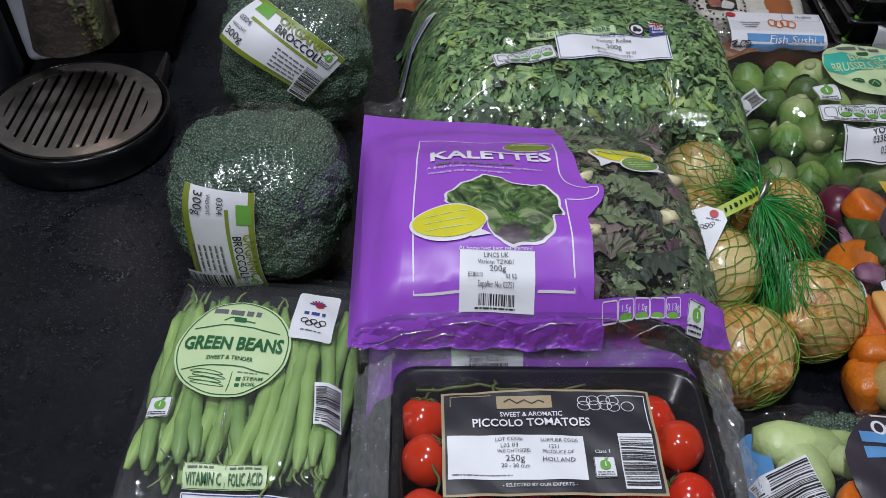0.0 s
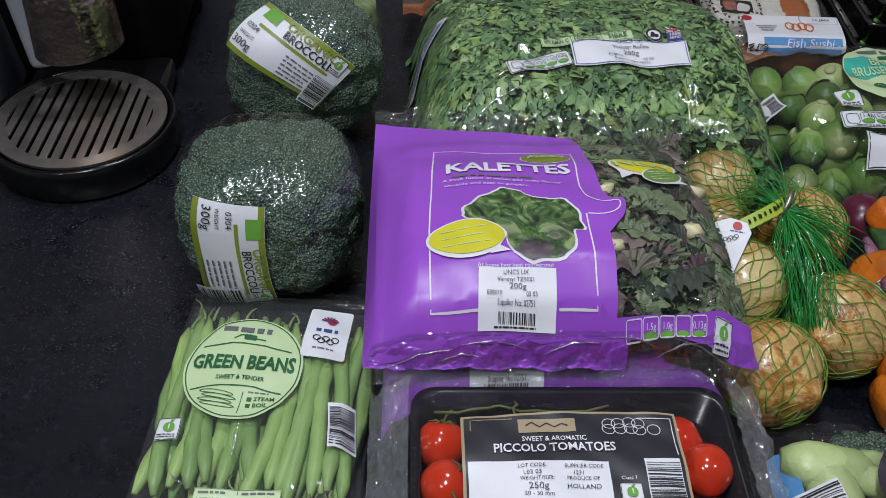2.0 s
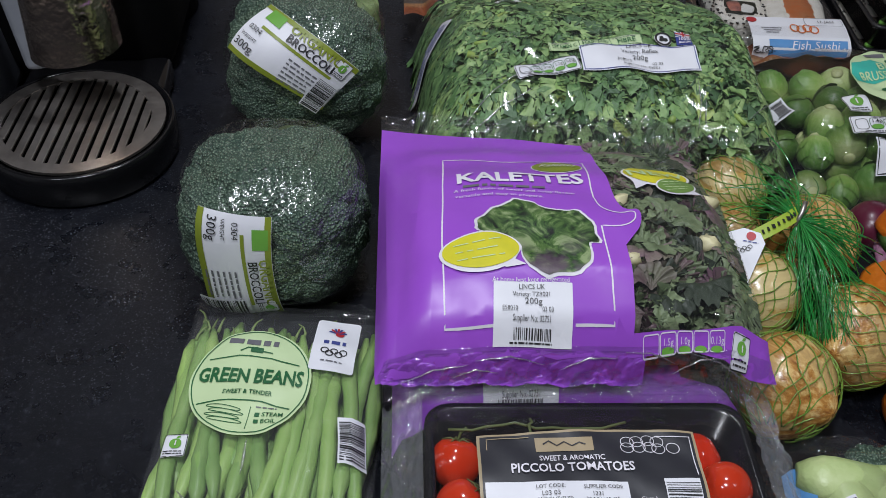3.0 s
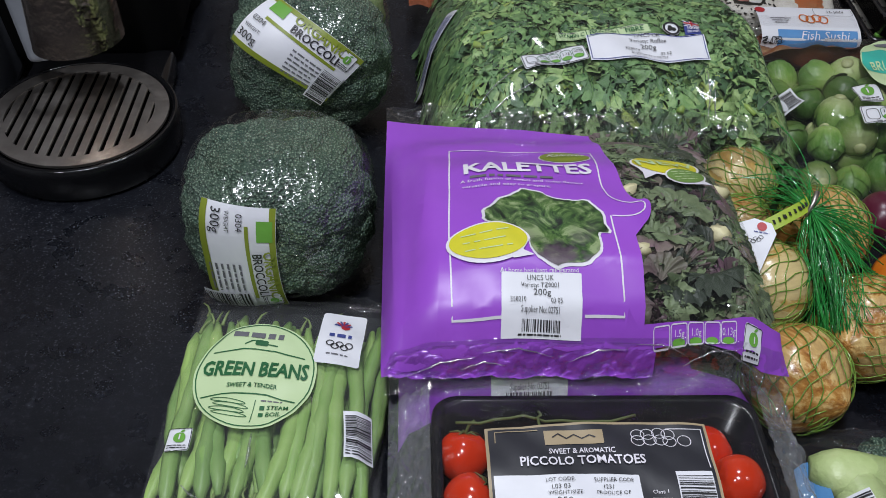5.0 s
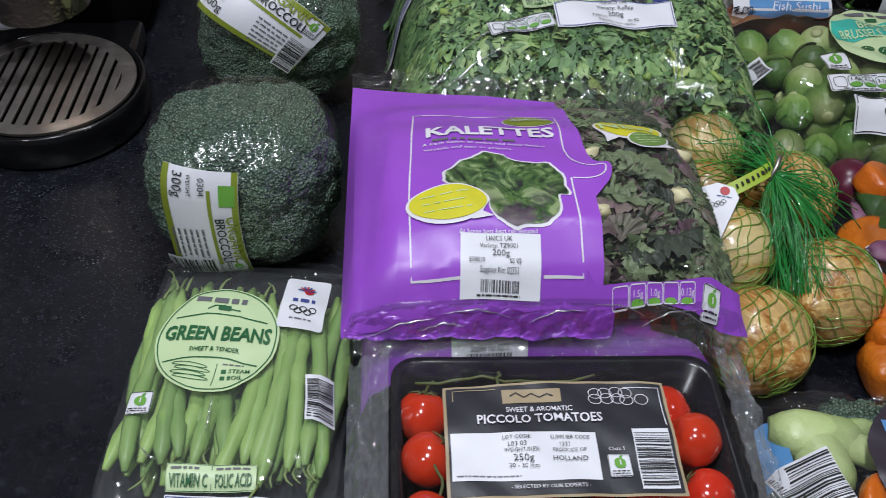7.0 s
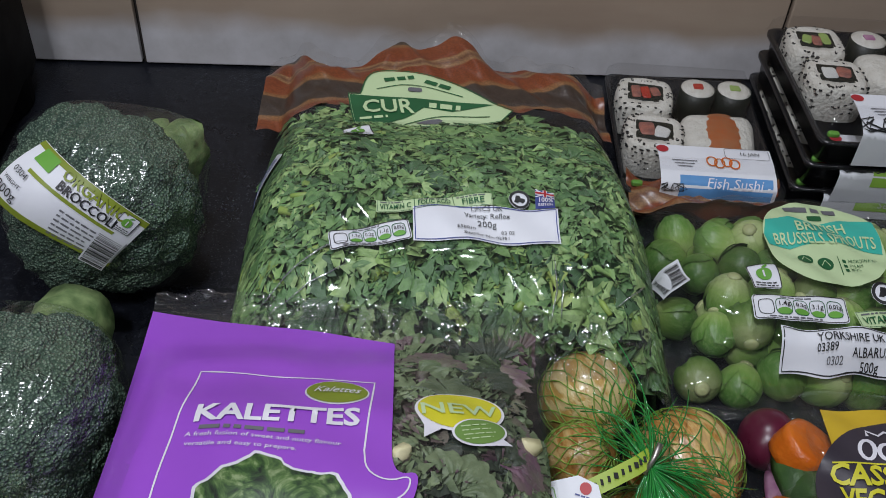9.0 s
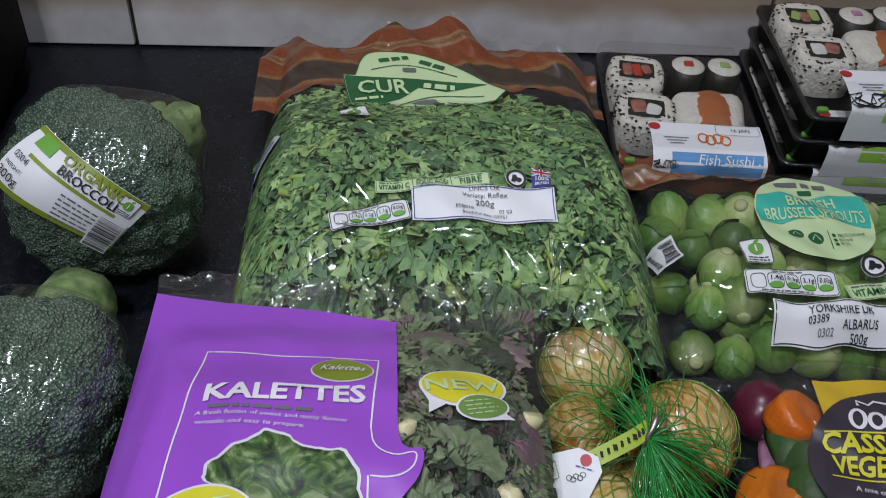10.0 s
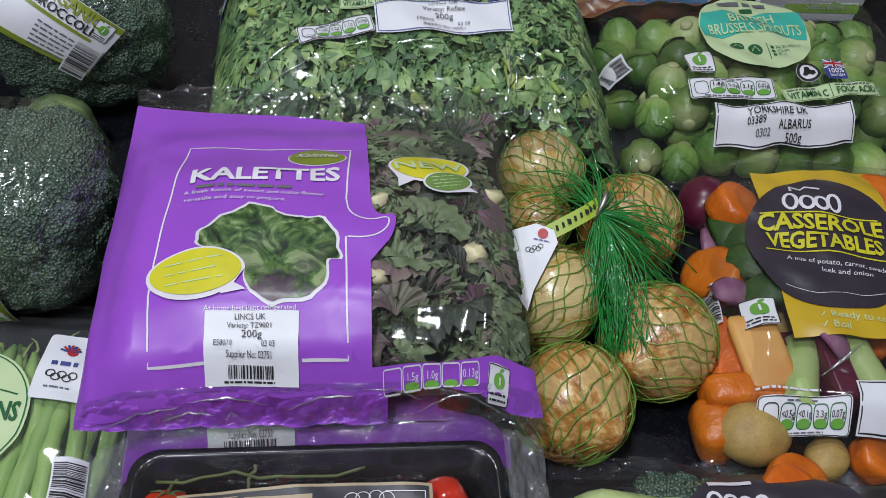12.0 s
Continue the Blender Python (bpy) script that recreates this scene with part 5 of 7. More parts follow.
def broccoli(at, radii, stalk_way, face, up, turn, seed, label, stub=0.012, girth=0.019):
    """A head lying on its side in stretch film, its stalk at the back."""
    ob = thing("broccoli", label, "broccoli", pose(at[0], at[1], 0), "film-wrapped broccoli heads")
    c = Vector((0, 0, at[2]))
    r = Vector(radii)
    stalk_way = Vector(stalk_way).normalized()
    shift = Vector((seed * 3.1, seed * 1.7, seed))

    def head(d):
        clump = noise.voronoi(d * 2.6 + shift)[0]
        small = noise.voronoi(d * 8.0 + shift)[0]
        tiny = noise.voronoi(d * 26.0 + shift)[0]
        k = 1.085 - 0.15 * clump[0] ** 1.6 - 0.05 * small[0] - 0.032 * tiny[0]
        k *= (abs(d.x) ** 2.7 + abs(d.y) ** 2.7 + abs(d.z) ** 2.7) ** (-1 / 2.7) * 0.93
        back = max(0.0, d.dot(stalk_way))
        k *= 1 - 0.30 * back ** 3
        p = Vector((d.x * r.x, d.y * r.y, d.z * r.z)) * k + c
        p.z = max(p.z, 0.003)
        return p
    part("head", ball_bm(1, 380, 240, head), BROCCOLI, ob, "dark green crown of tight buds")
    s0 = c + Vector((stalk_way.x * r.x, stalk_way.y * r.y, stalk_way.z * r.z)) * 0.55
    s1 = c + Vector((stalk_way.x * r.x, stalk_way.y * r.y, stalk_way.z * r.z)) * 1.0 + stalk_way * stub
    stalk = tube_bm([s0.lerp(s1, k / 6) for k in range(7)], girth, 18, None, lambda k: 1.1 - 0.15 * k)
    for v in stalk.verts:
        v.co += Vector((noise.noise(v.co * 60), noise.noise(v.co * 60 + shift), noise.noise(v.co * 60 - shift))) * 0.006 + (v.co - s0.lerp(s1, 0.5)).normalized() * 0.003 * noise.noise(v.co * 130 + shift)
        v.co.z = max(v.co.z, 0.003)
    for k in range(4):
        way = (stalk_way + Vector((math.cos(k * 1.7 + seed), math.sin(k * 2.1), math.sin(k * 1.3 + 1))) * 0.75).normalized()
        tube_bm([s0.lerp(s1, 0.45), s0.lerp(s1, 0.15) + way * 0.022, s0 + way * 0.036], 0.0085, 9, stalk)
    part("stalk", stalk, BROCCOLI_STALK, ob, "pale green cut stalk")

    def wrap(d):
        back = max(0.0, d.dot(stalk_way))
        pull = (abs(d.x) ** 2.7 + abs(d.y) ** 2.7 + abs(d.z) ** 2.7) ** (-1 / 2.7) * 0.955 + 0.02 + 0.006 * noise.noise(d * 3 + shift) + (0.25 + 9 * stub) * back ** 8 - 0.20 * back ** 3
        p = Vector((d.x * r.x, d.y * r.y, d.z * r.z)) * pull + c
        p.z = max(p.z, 0.0015)
        return p
    part("stretch_film", ball_bm(1, 90, 60, wrap), FILM_TIGHT, ob, "clear stretch film pulled tight with glints")
    # paper band with the printing
    skin = Wrap(c, r, face, up)
    w, h = 0.081, 0.0435
    band = lay("paper_label", dense(rect(w, h), 0.006, True), skin, 0, 0, WHITE, ob, turn, 0.0012, 0.006, "white paper label with olive borders")
    cs, sn = math.cos(radians(turn)), math.sin(radians(turn))

    def off(x, y):
        return cs * x - sn * y, sn * x + cs * y
    for y in (h / 2 - 0.0022, 0.0045, -h / 2 + 0.0020):
        lay("olive_border", rect(w if abs(y) > 0.01 else w * 0.72, 0.0038 if abs(y) > 0.01 else 0.0022), skin, *off(0 if abs(y) > 0.01 else 0.0, y), OLIVE_INK, band, turn, 0.0017, 0.006)
    lay("green_square", rect(0.0135, 0.0095), skin, *off(-w / 2 + 0.0145, 0.0150), LEAF_INK, band, turn, 0.0019, 0.006)
    write(skin, "ORGANIC", *off(0.008, 0.0165), 0.0066, OLIVE_INK, band, turn, 0.0021, bold=0.02, squash=0.95)
    write(skin, "BROCCOLI", *off(0.008, 0.0095), 0.0056, BLACK_INK, band, turn, 0.0021, bold=0.015, squash=0.95)
    write(skin, "0304", *off(-0.031, 0.0005), 0.0036, BLACK_INK, band, turn, 0.0021)
    write(skin, "WEIGHT", *off(-0.031, -0.0062), 0.0022, BLACK_INK, band, turn, 0.0021)
    write(skin, "300g", *off(-0.031, -0.0125), 0.0052, BLACK_INK, band, turn, 0.0021)
    small_print(skin, *off(0.012, -0.010), 0.028, 6, 0.0034, GREY_INK, band, turn, 0.0021, seed, 0.35)
    code = lay("barcode_label", rect(0.017, 0.030), skin, *off(w / 2 - 0.010, -0.012), WHITE, band, turn, 0.0022, 0.006)
    bars(skin, *off(w / 2 - 0.010, -0.012), 0.015, 0.027, BLACK_INK, code, turn, 0.0028, seed, "y")
    apple_mark(skin, *off(w / 2 - 0.010, 0.0140), 0.0105, band, turn, 0.0012)
    return ob


broccoli((-0.125, 0.482, 0.061), (0.067, 0.062, 0.060), (0.07, 0.95, -0.28), (-0.30, -0.94, 0.03), (1.0, -0.2, 0.1), -4, 3, "film-wrapped broccoli head lying beside the purple bag, label upright", 0.050, 0.0240)
broccoli((-0.110, 0.668, 0.065), (0.069, 0.064, 0.063), (0.60, 0.77, 0.12), (-0.10, -0.85, 0.54), (0, 0.5, 0.87), -38, 7, "film-wrapped broccoli head near the tiled wall, stalk behind")


# ---------------------------------------------------------------- curly kale
def striped_header(skin, parent, depth, lift, seed, u0=-0.5, u1=0.5, fold=None):
    """The printed upper end of a bag, loosely folded."""
    def at(a, b):
        u = (u0 + (u1 - u0) * a) * skin.w
        v = skin.l / 2 - 0.012 + b * depth
        z = skin.z(max(min(u, 0.46 * skin.w), -0.46 * skin.w), min(v, skin.l / 2)) + b * lift + 0.020 * b * ripple(u * 46, b * 2.2, seed) + 0.0035 * ripple(u * 140, b * 9, seed + 2)
        v += b * (0.006 * math.sin(u * 130) + (fold(u / skin.w) if fold else 0.012 * math.sin(u * 46 + seed)))
        return Vector((u, v, max(z, 0.0015)))
    part("printed_header", grid_bm(110, 26, at), STRIPES, parent, "brown striped printed film header")

    def lip(a, b):
        u = a - 0.5
        return at(a, 1.0) + Vector((0, b * (0.014 + 0.005 * math.sin(u * 31)), 0.004 * b + 0.0035 * ripple(u * 60, b * 4, seed) * b))
    part("seal_strip", grid_bm(150, 10, lip), SEAL, parent, "clear crimped film lip")
    return at


def kale_bag():
    skin, m = place("kale")
    bag = thing("curly_kale_bag", "full clear bag of curly kale with white labels", "vegetable bag", m)
    w, l = skin.w / 2, skin.l / 2
    fill_mound(skin, bag, "kale_inside", KALE_GAP_SHADE, skin.w * 0.97, skin.l * 0.95, drop=0.018)

    def inside(u, v):
        return abs(u) < w - 0.015 and -l + 0.012 < v < l - 0.040 + 0.02 * math.sin(u * 50)
    leaf_mass(skin, bag, "kale_leaf", [KALE, KALE_PALE], [9, 2], 260, inside, 0.042, 41, 0.007, 4, 0.0045, 1350)
    rng = random.Random(12)
    for k in range(16):
        u, v = rng.uniform(-0.7, 0.75) * w, rng.uniform(-0.86, -0.3) * l
        p = skin.point(u, v) - Vector((0, 0, 0.006))
        a = rng.random() * math.tau
        stem = tube_bm([p + Vector((math.cos(a), math.sin(a), 0)) * d + Vector((0, 0, 0.002 * math.sin(d * 200))) for d in (-0.014, -0.005, 0.005, 0.014)], 0.0026, 7, None, lambda k: 1.1 - 0.5 * k)
        part("kale_stalk", stem, KALE_PALE, bag)
    bag_film(skin, bag, 90, 80, FILM_LOOSE, tails=(), under=0.001)
    crinkled_hem(skin, bag, 0.010, 0.026, 5, 0.012)
    for points in ([(-0.118, -0.124), (-0.10, -0.108), (-0.075, -0.094), (-0.05, -0.088)], [(-0.108, -0.126), (-0.085, -0.112), (-0.062, -0.104)], [(0.058, -0.128), (0.062, -0.112), (0.060, -0.098)], [(0.064, -0.127), (0.066, -0.108)], [(0.098, -0.118), (0.112, -0.108), (0.118, -0.100)]):
        crease(skin, bag, points)
    knots = ((-0.5, -0.005), (-0.46, 0.004), (-0.33, -0.036), (-0.12, 0.004), (0.02, -0.006), (0.22, -0.018), (0.5, -0.042))

    def folds(k):
        for (a, p), (b, q) in zip(knots, knots[1:]):
            if k <= b:
                return p + (q - p) * (k - a) / (b - a)
        return knots[-1][1]
    striped_header(skin, bag, 0.106, -0.012, 4, -0.53, 0.49, folds)
    # shield label folded over the header
    head = Skin(0.2, 0.2, 0.0, ROUND, ROUND, 0.073, 0.073, 0.003, 60, 3)
    u0, v0 = -0.006, 0.107
    shape = rounded([(-0.0605, 0.0133), (-0.0560, 0.0400), (-0.0420, 0.0476), (-0.0147, 0.0470), (0.0106, 0.0335), (0.0295, 0.0190), (0.0438, 0.0060)]) + [(0.058, -0.0034)] + rounded([(0.0490, -0.0192), (0.0250, -0.0240), (-0.0021, -0.0249), (-0.0337, -0.0344), (-0.0615, -0.0344)], 1) + [(-0.070, 0.0133)]
    badge = lay("shield_label", dense(shape, 0.006, True), head, u0, v0, CREAM_GREEN, bag, 0, 0.004, label="green and cream shield label folded over the bag top")
    lay("green_field", [(-0.0690, 0.0120), (-0.0147, 0.0085), (0.0438, 0.0040), (0.0106, -0.0068), (-0.0110, -0.0030), (-0.0273, -0.0211), (-0.0431, -0.0321), (-0.0608, -0.0335)], head, u0, v0, GREEN_INK, badge, 0, 0.0046)
    small_print(head, u0 - 0.030, v0 + 0.036, 0.026, 1, 0.006, GREEN_INK, badge, 16, 0.0048, 3, 0.8)
    small_print(head, u0 + 0.002, v0 + 0.028, 0.026, 1, 0.006, GREEN_INK, badge, -26, 0.0048, 5, 0.8)
    lay("tractor_mark", rect(0.011, 0.006, 0.002), head, u0 - 0.018, v0 + 0.0205, GREY_INK, badge, 0, 0.0048)
    stroke(rounded([(-0.048, 0.0205), (-0.018, 0.0300), (0.020, 0.0130)]), 0.0009, head, u0, v0, GREEN_INK, badge, 0, 0.0048)
    write(head, "CUR", u0 - 0.0385, v0 - 0.0060, 0.0185, CREAM_GREEN, badge, 6, 0.0052, bold=0.02, squash=0.72)
    small_print(head, u0 - 0.046, v0 - 0.0215, 0.026, 1, 0.005, CREAM_GREEN, badge, 8, 0.0052, 6, 0.6)
    small_print(head, u0 + 0.006, v0 - 0.0015, 0.026, 1, 0.008, CREAM_GREEN, badge, -4, 0.0052, 4, 0.8)
    stroke(rounded([(-0.026, -0.0290), (-0.010, -0.0160), (0.012, -0.0120), (0.040, -0.0120)]), 0.0009, head, u0, v0, GREEN_INK, badge, 0, 0.0048)
    lay("printed_picture", rounded([(-0.018, -0.0245), (-0.008, -0.0175), (0.004, -0.0165), (0.002, -0.0225)], 1), head, u0, v0, GREY_INK, badge, 0, 0.0048)
    stroke(shape, 0.0010, head, u0, v0, GREEN_INK, badge, 0, 0.0048, True, "border")
    apple_mark(skin, -0.064, 0.046, 0.0200, bag, 12)
    vitamin_band(skin, -0.0117, -0.0612, 0.0715, 0.0095, ("VITAMIN C", "FOLIC ACID", "FIBRE"), bag, 5)
    tractor_roundel(skin, 0.0410, -0.0563, 0.0135, bag)
    flag_mark(skin, 0.0570, -0.0550, 0.0120, bag)
    card = lay("weight_label", rect(0.0890, 0.0255), skin, 0.0202, -0.0765, WHITE, bag, 1, 0.0014, label="white printed weight panel")
    stroke(rect(0.0865, 0.0235), 0.0006, skin, 0.0202, -0.0765, BLUE_INK, card, 1, 0.0020, True, "border")
    for body, x, y, size in (("LINCS UK", 0, 0.0105, 0.0028), ("Variety: Reflex", 0, 0.0060, 0.0030), ("200g", 0, 0.0008, 0.0040), ("E58010", -0.013, -0.0042, 0.0023), ("03 02", 0.013, -0.0042, 0.0023), ("Supplier No: 02751", 0, -0.0082, 0.0023)):
        write(skin, body, 0.0202 + x, -0.0765 + y, size, BLACK_INK, card, 1, 0.0021, squash=1.1)
    nutrition(skin, -0.0500, -0.0860, 0.0490, 0.0150, bag, 12, ("1.3g", "0.2g", "1.1g", "0.09g"))
    lay("side_label", rect(0.030, 0.020), skin, -w + 0.012, 0.020, WHITE, bag, 20, 0.0012)
    bars(skin, -w + 0.012, 0.020, 0.024, 0.016, BLUE_INK, bag, 20, 0.0018, 3, "y")
    return bag


kale_bag()


# ---------------------------------------------------------------- onions in a net
def onion_net():
    net = thing("onion_net", "brown onions in a knotted green plastic net", "onion net", pose(0.215, 0.43, 0))
    knot = Vector((0.002, 0.0, 0.092))
    spots = [((0.194, 0.342, 0.033), 0.0335), ((0.251, 0.379, 0.035), 0.0345), ((0.256, 0.470, 0.035), 0.0335), ((0.203, 0.512, 0.046), 0.0285), ((0.189, 0.404, 0.050), 0.0305), ((0.192, 0.464, 0.050), 0.021), ((0.222, 0.430, 0.027), 0.026)]
    rng = random.Random(77)
    solid = []
    for (x, y, z), r in spots:
        c = Vector((x - 0.215, y - 0.43, z))
        solid.append((c, r))
        axis = (knot - c)
        axis = Vector((axis.x + rng.gauss(0, 0.02), axis.y + rng.gauss(0, 0.02), axis.z * 0.6 + rng.uniform(-0.02, 0.03))).normalized()

        def skin_fn(d, r=r):
            neck = max(0.0, d.z - 0.86) / 0.14
            root = max(0.0, -d.z - 0.9) / 0.1
            k = 1 + 0.22 * neck ** 1.5 + 0.04 * root
            side = 1.02 - 0.05 * neck
            return Vector((d.x * side, d.y * side, d.z * 0.94 * k)) * r * (1 + 0.018 * noise.noise(d * 1.7 + Vector((r * 999, 0, 0))) + 0.004 * math.sin(9 * math.atan2(d.y, d.x)))
        ob = part("onion", ball_bm(1, 36, 28, skin_fn), ONION_PALE if len(solid) in (4, 5) else ONION, net)
        spin = Vector((0, 0, 1)).rotation_difference(Vector((rng.gauss(0, 1), rng.gauss(0, 1), rng.uniform(-0.2, 0.6))).normalized())
        ob.matrix_basis = Matrix.Translation(c) @ spin.to_matrix().to_4x4()
        # diamond net round this onion, gathered towards the knot
        way = Vector((0, 0, 1)).rotation_difference(axis).to_matrix()
        bm, n = bmesh.new(), 19
        for hand in (1, -1):
            for k in range(n):
                pts = []
                for i in range(19):
                    t = i / 18
                    ph = 0.18 + t * 2.55
                    th = math.tau * k / n + hand * (t * 1.5 + 0.05 * math.sin(t * 22 + k) + 0.05 * math.sin(k * 2.7))
                    d = Vector((math.sin(ph) * math.cos(th), math.sin(ph) * math.sin(th), math.cos(ph)))
                    p = c + (way @ d) * (r * 1.035 + 0.0004 * math.sin(k * 3 + i))
                    pts.append(Vector((p.x, p.y, max(p.z, 0.0008))))
                tube_bm(pts, 0.00044, 4, bm)
        part("netting", bm, NET_OLIVE, net, "fine green diamond netting")

    def clear(p):
        for c, r in solid:
            d = p - c
            if d.length < r * 1.06:
                p = c + d.normalized() * r * rng.uniform(1.05, 1.10)
        return Vector((p.x, p.y, max(p.z, 0.001)))
    targets = [(0.012, -0.070, 0.052, 80, 0.0075), (0.000, -0.050, 0.060, 30, 0.007), (0.045, -0.006, 0.064, 50, 0.012), (-0.008, 0.040, 0.086, 45, 0.010), (0.030, -0.030, 0.066, 24, 0.010), (0.022, 0.045, 0.066, 26, 0.013)]
    bm = bmesh.new()
    for tx, ty, tz, count, wide in targets:
        for _ in range(count):
            end = Vector((tx + rng.gauss(0, wide), ty + rng.gauss(0, wide), tz + rng.gauss(0, 0.012)))
            bulge = Vector((rng.gauss(0, 0.006), rng.gauss(0, 0.006), rng.uniform(0.0, 0.012)))
            pts = []
            for i in range(9):
                t = i / 8
                p = knot.lerp(end, t) + bulge * math.sin(math.pi * t) + Vector((0, 0, -0.004)) * t
                pts.append(clear(p) if i else knot)
            tube_bm(pts, 0.00036, 4, bm)
    tagged(part("gathered_netting", bm, NET, net, "bright green gathered net strands"), kind="stuff")
    clip = tube_bm([knot + Vector((-0.003, -0.003, -0.002)), knot + Vector((0.002, 0.003, 0.005)), knot + Vector((0.005, 0.008, 0.009))], 0.0016, 8)
    part("clip", clip, STEEL, net, "small metal clip at the knot")
    ribbon = [Vector((-0.030, -0.010, 0.087)), Vector((-0.018, -0.006, 0.091)), Vector((-0.006, -0.001, 0.094)), Vector((0.002, 0.004, 0.095))]
    bm = grid_bm(13, 4, lambda a, b: ribbon[min(int(a * 3), 2)].lerp(ribbon[min(int(a * 3), 2) + 1], a * 3 - min(int(a * 3), 2)) + Vector((0.001, -0.0055, -0.002)) * (b - 0.5) * 1.6)
    strip = part("tag_strip", bm, STRIP_INK, net, "yellow-green printed strip")
    marks = bmesh.new()
    for k in range(9):
        a = 0.08 + 0.1 * k
        q = ribbon[min(int(a * 3), 2)].lerp(ribbon[min(int(a * 3), 2) + 1], a * 3 - min(int(a * 3), 2)) + Vector((0, 0, 0.0008))
        box_bm(0.0014 if k % 3 else 0.0022, 0.0034, 0.0003, 0, marks, q)
    tagged(part("printed_marks", marks, BLACK_INK, strip, smooth=False), kind="stuff")
    flat = Skin(0.1, 0.1, 0.0, ROUND, ROUND, 0.0, 0.0, 0.0006, 60, 2)
    shape = [(-0.0195, 0.0145), (-0.013, 0.019), (0.004, 0.019), (0.0125, 0.012), (0.0125, 0.004), (-0.008, -0.020), (-0.0145, -0.031), (-0.020, -0.012)]
    tag = part("paper_tag", drape(poly_bm(shape), flat, 0, 0, 0, 0, 0.006), WHITE, net, "white cardboard tag with small emblems")
    back = Matrix.Translation((-0.036, -0.022, 0.084)) @ Matrix.Rotation(radians(14), 4, "X") @ Matrix.Rotation(radians(-14), 4, "Y") @ Matrix.Rotation(radians(8), 4, "Z")
    tag.matrix_basis = back
    lay("emblem", oval(0.006, 0.0065, 12), flat, 0.006, 0.0115, RED_INK, tag, 0, 0.0006)
    for k in range(5):
        stroke(oval(0.0028, 0.0027, 12), 0.0004, flat, -0.001 + 0.0018 * (k - 2), 0.0045 - 0.0012 * (k % 2), BLACK_INK, tag, -20, 0.0006, True, "ring")
    small_print(flat, 0.0045, 0.0075, 0.010, 1, 0.0018, BLUE_INK, tag, -30, 0.0006, 3)
    stroke(rect(0.008, 0.010, 0.001), 0.0006, flat, -0.0135, 0.0105, LEAF_INK, tag, 0, 0.0006, True, "border")
    lay("apple", oval(0.005, 0.0055, 12), flat, -0.0135, 0.0105, LEAF_INK, tag, 0, 0.0006)
    lay("apple", oval(0.0045, 0.006, 12), flat, -0.0145, -0.015, LEAF_INK, tag, 0, 0.0006)
    return net


onion_net()


# ---------------------------------------------------------------- brussels sprouts
def sprout_bm(rng, r):
    """A tight head of overlapping leaves with a cut base."""
    seeds = [Vector((rng.random() * 9, rng.random() * 9, 0)) for _ in range(7)]

    def core(d):
        return Vector((d.x, d.y, d.z * 1.08)) * r * (0.94 + 0.03 * noise.noise(d * 2 + seeds[0]))
    bm = ball_bm(1, 18, 12, core)
    for k in range(7):
        spin = math.tau * k / 7 * 2.4
        top = rng.uniform(0.45, 0.8)

        def shell(a, b, k=k, spin=spin, top=top):
            th = spin + (a - 0.5) * 2.3 * (1 - 0.5 * b * b)
            ph = math.pi * (1 - (0.06 + b * top))
            rr = r * (0.955 + 0.018 * (k % 3) + 0.07 * b ** 4 + 0.02 * abs(a - 0.5) + 0.012 * math.cos((a - 0.5) * 16) * (1 - b))
            return Vector((math.sin(ph) * math.cos(th), math.sin(ph) * math.sin(th), -math.cos(math.pi - ph) * 1.08)) * rr
        join_into(bm, grid_bm(8, 7, shell))
    return bm


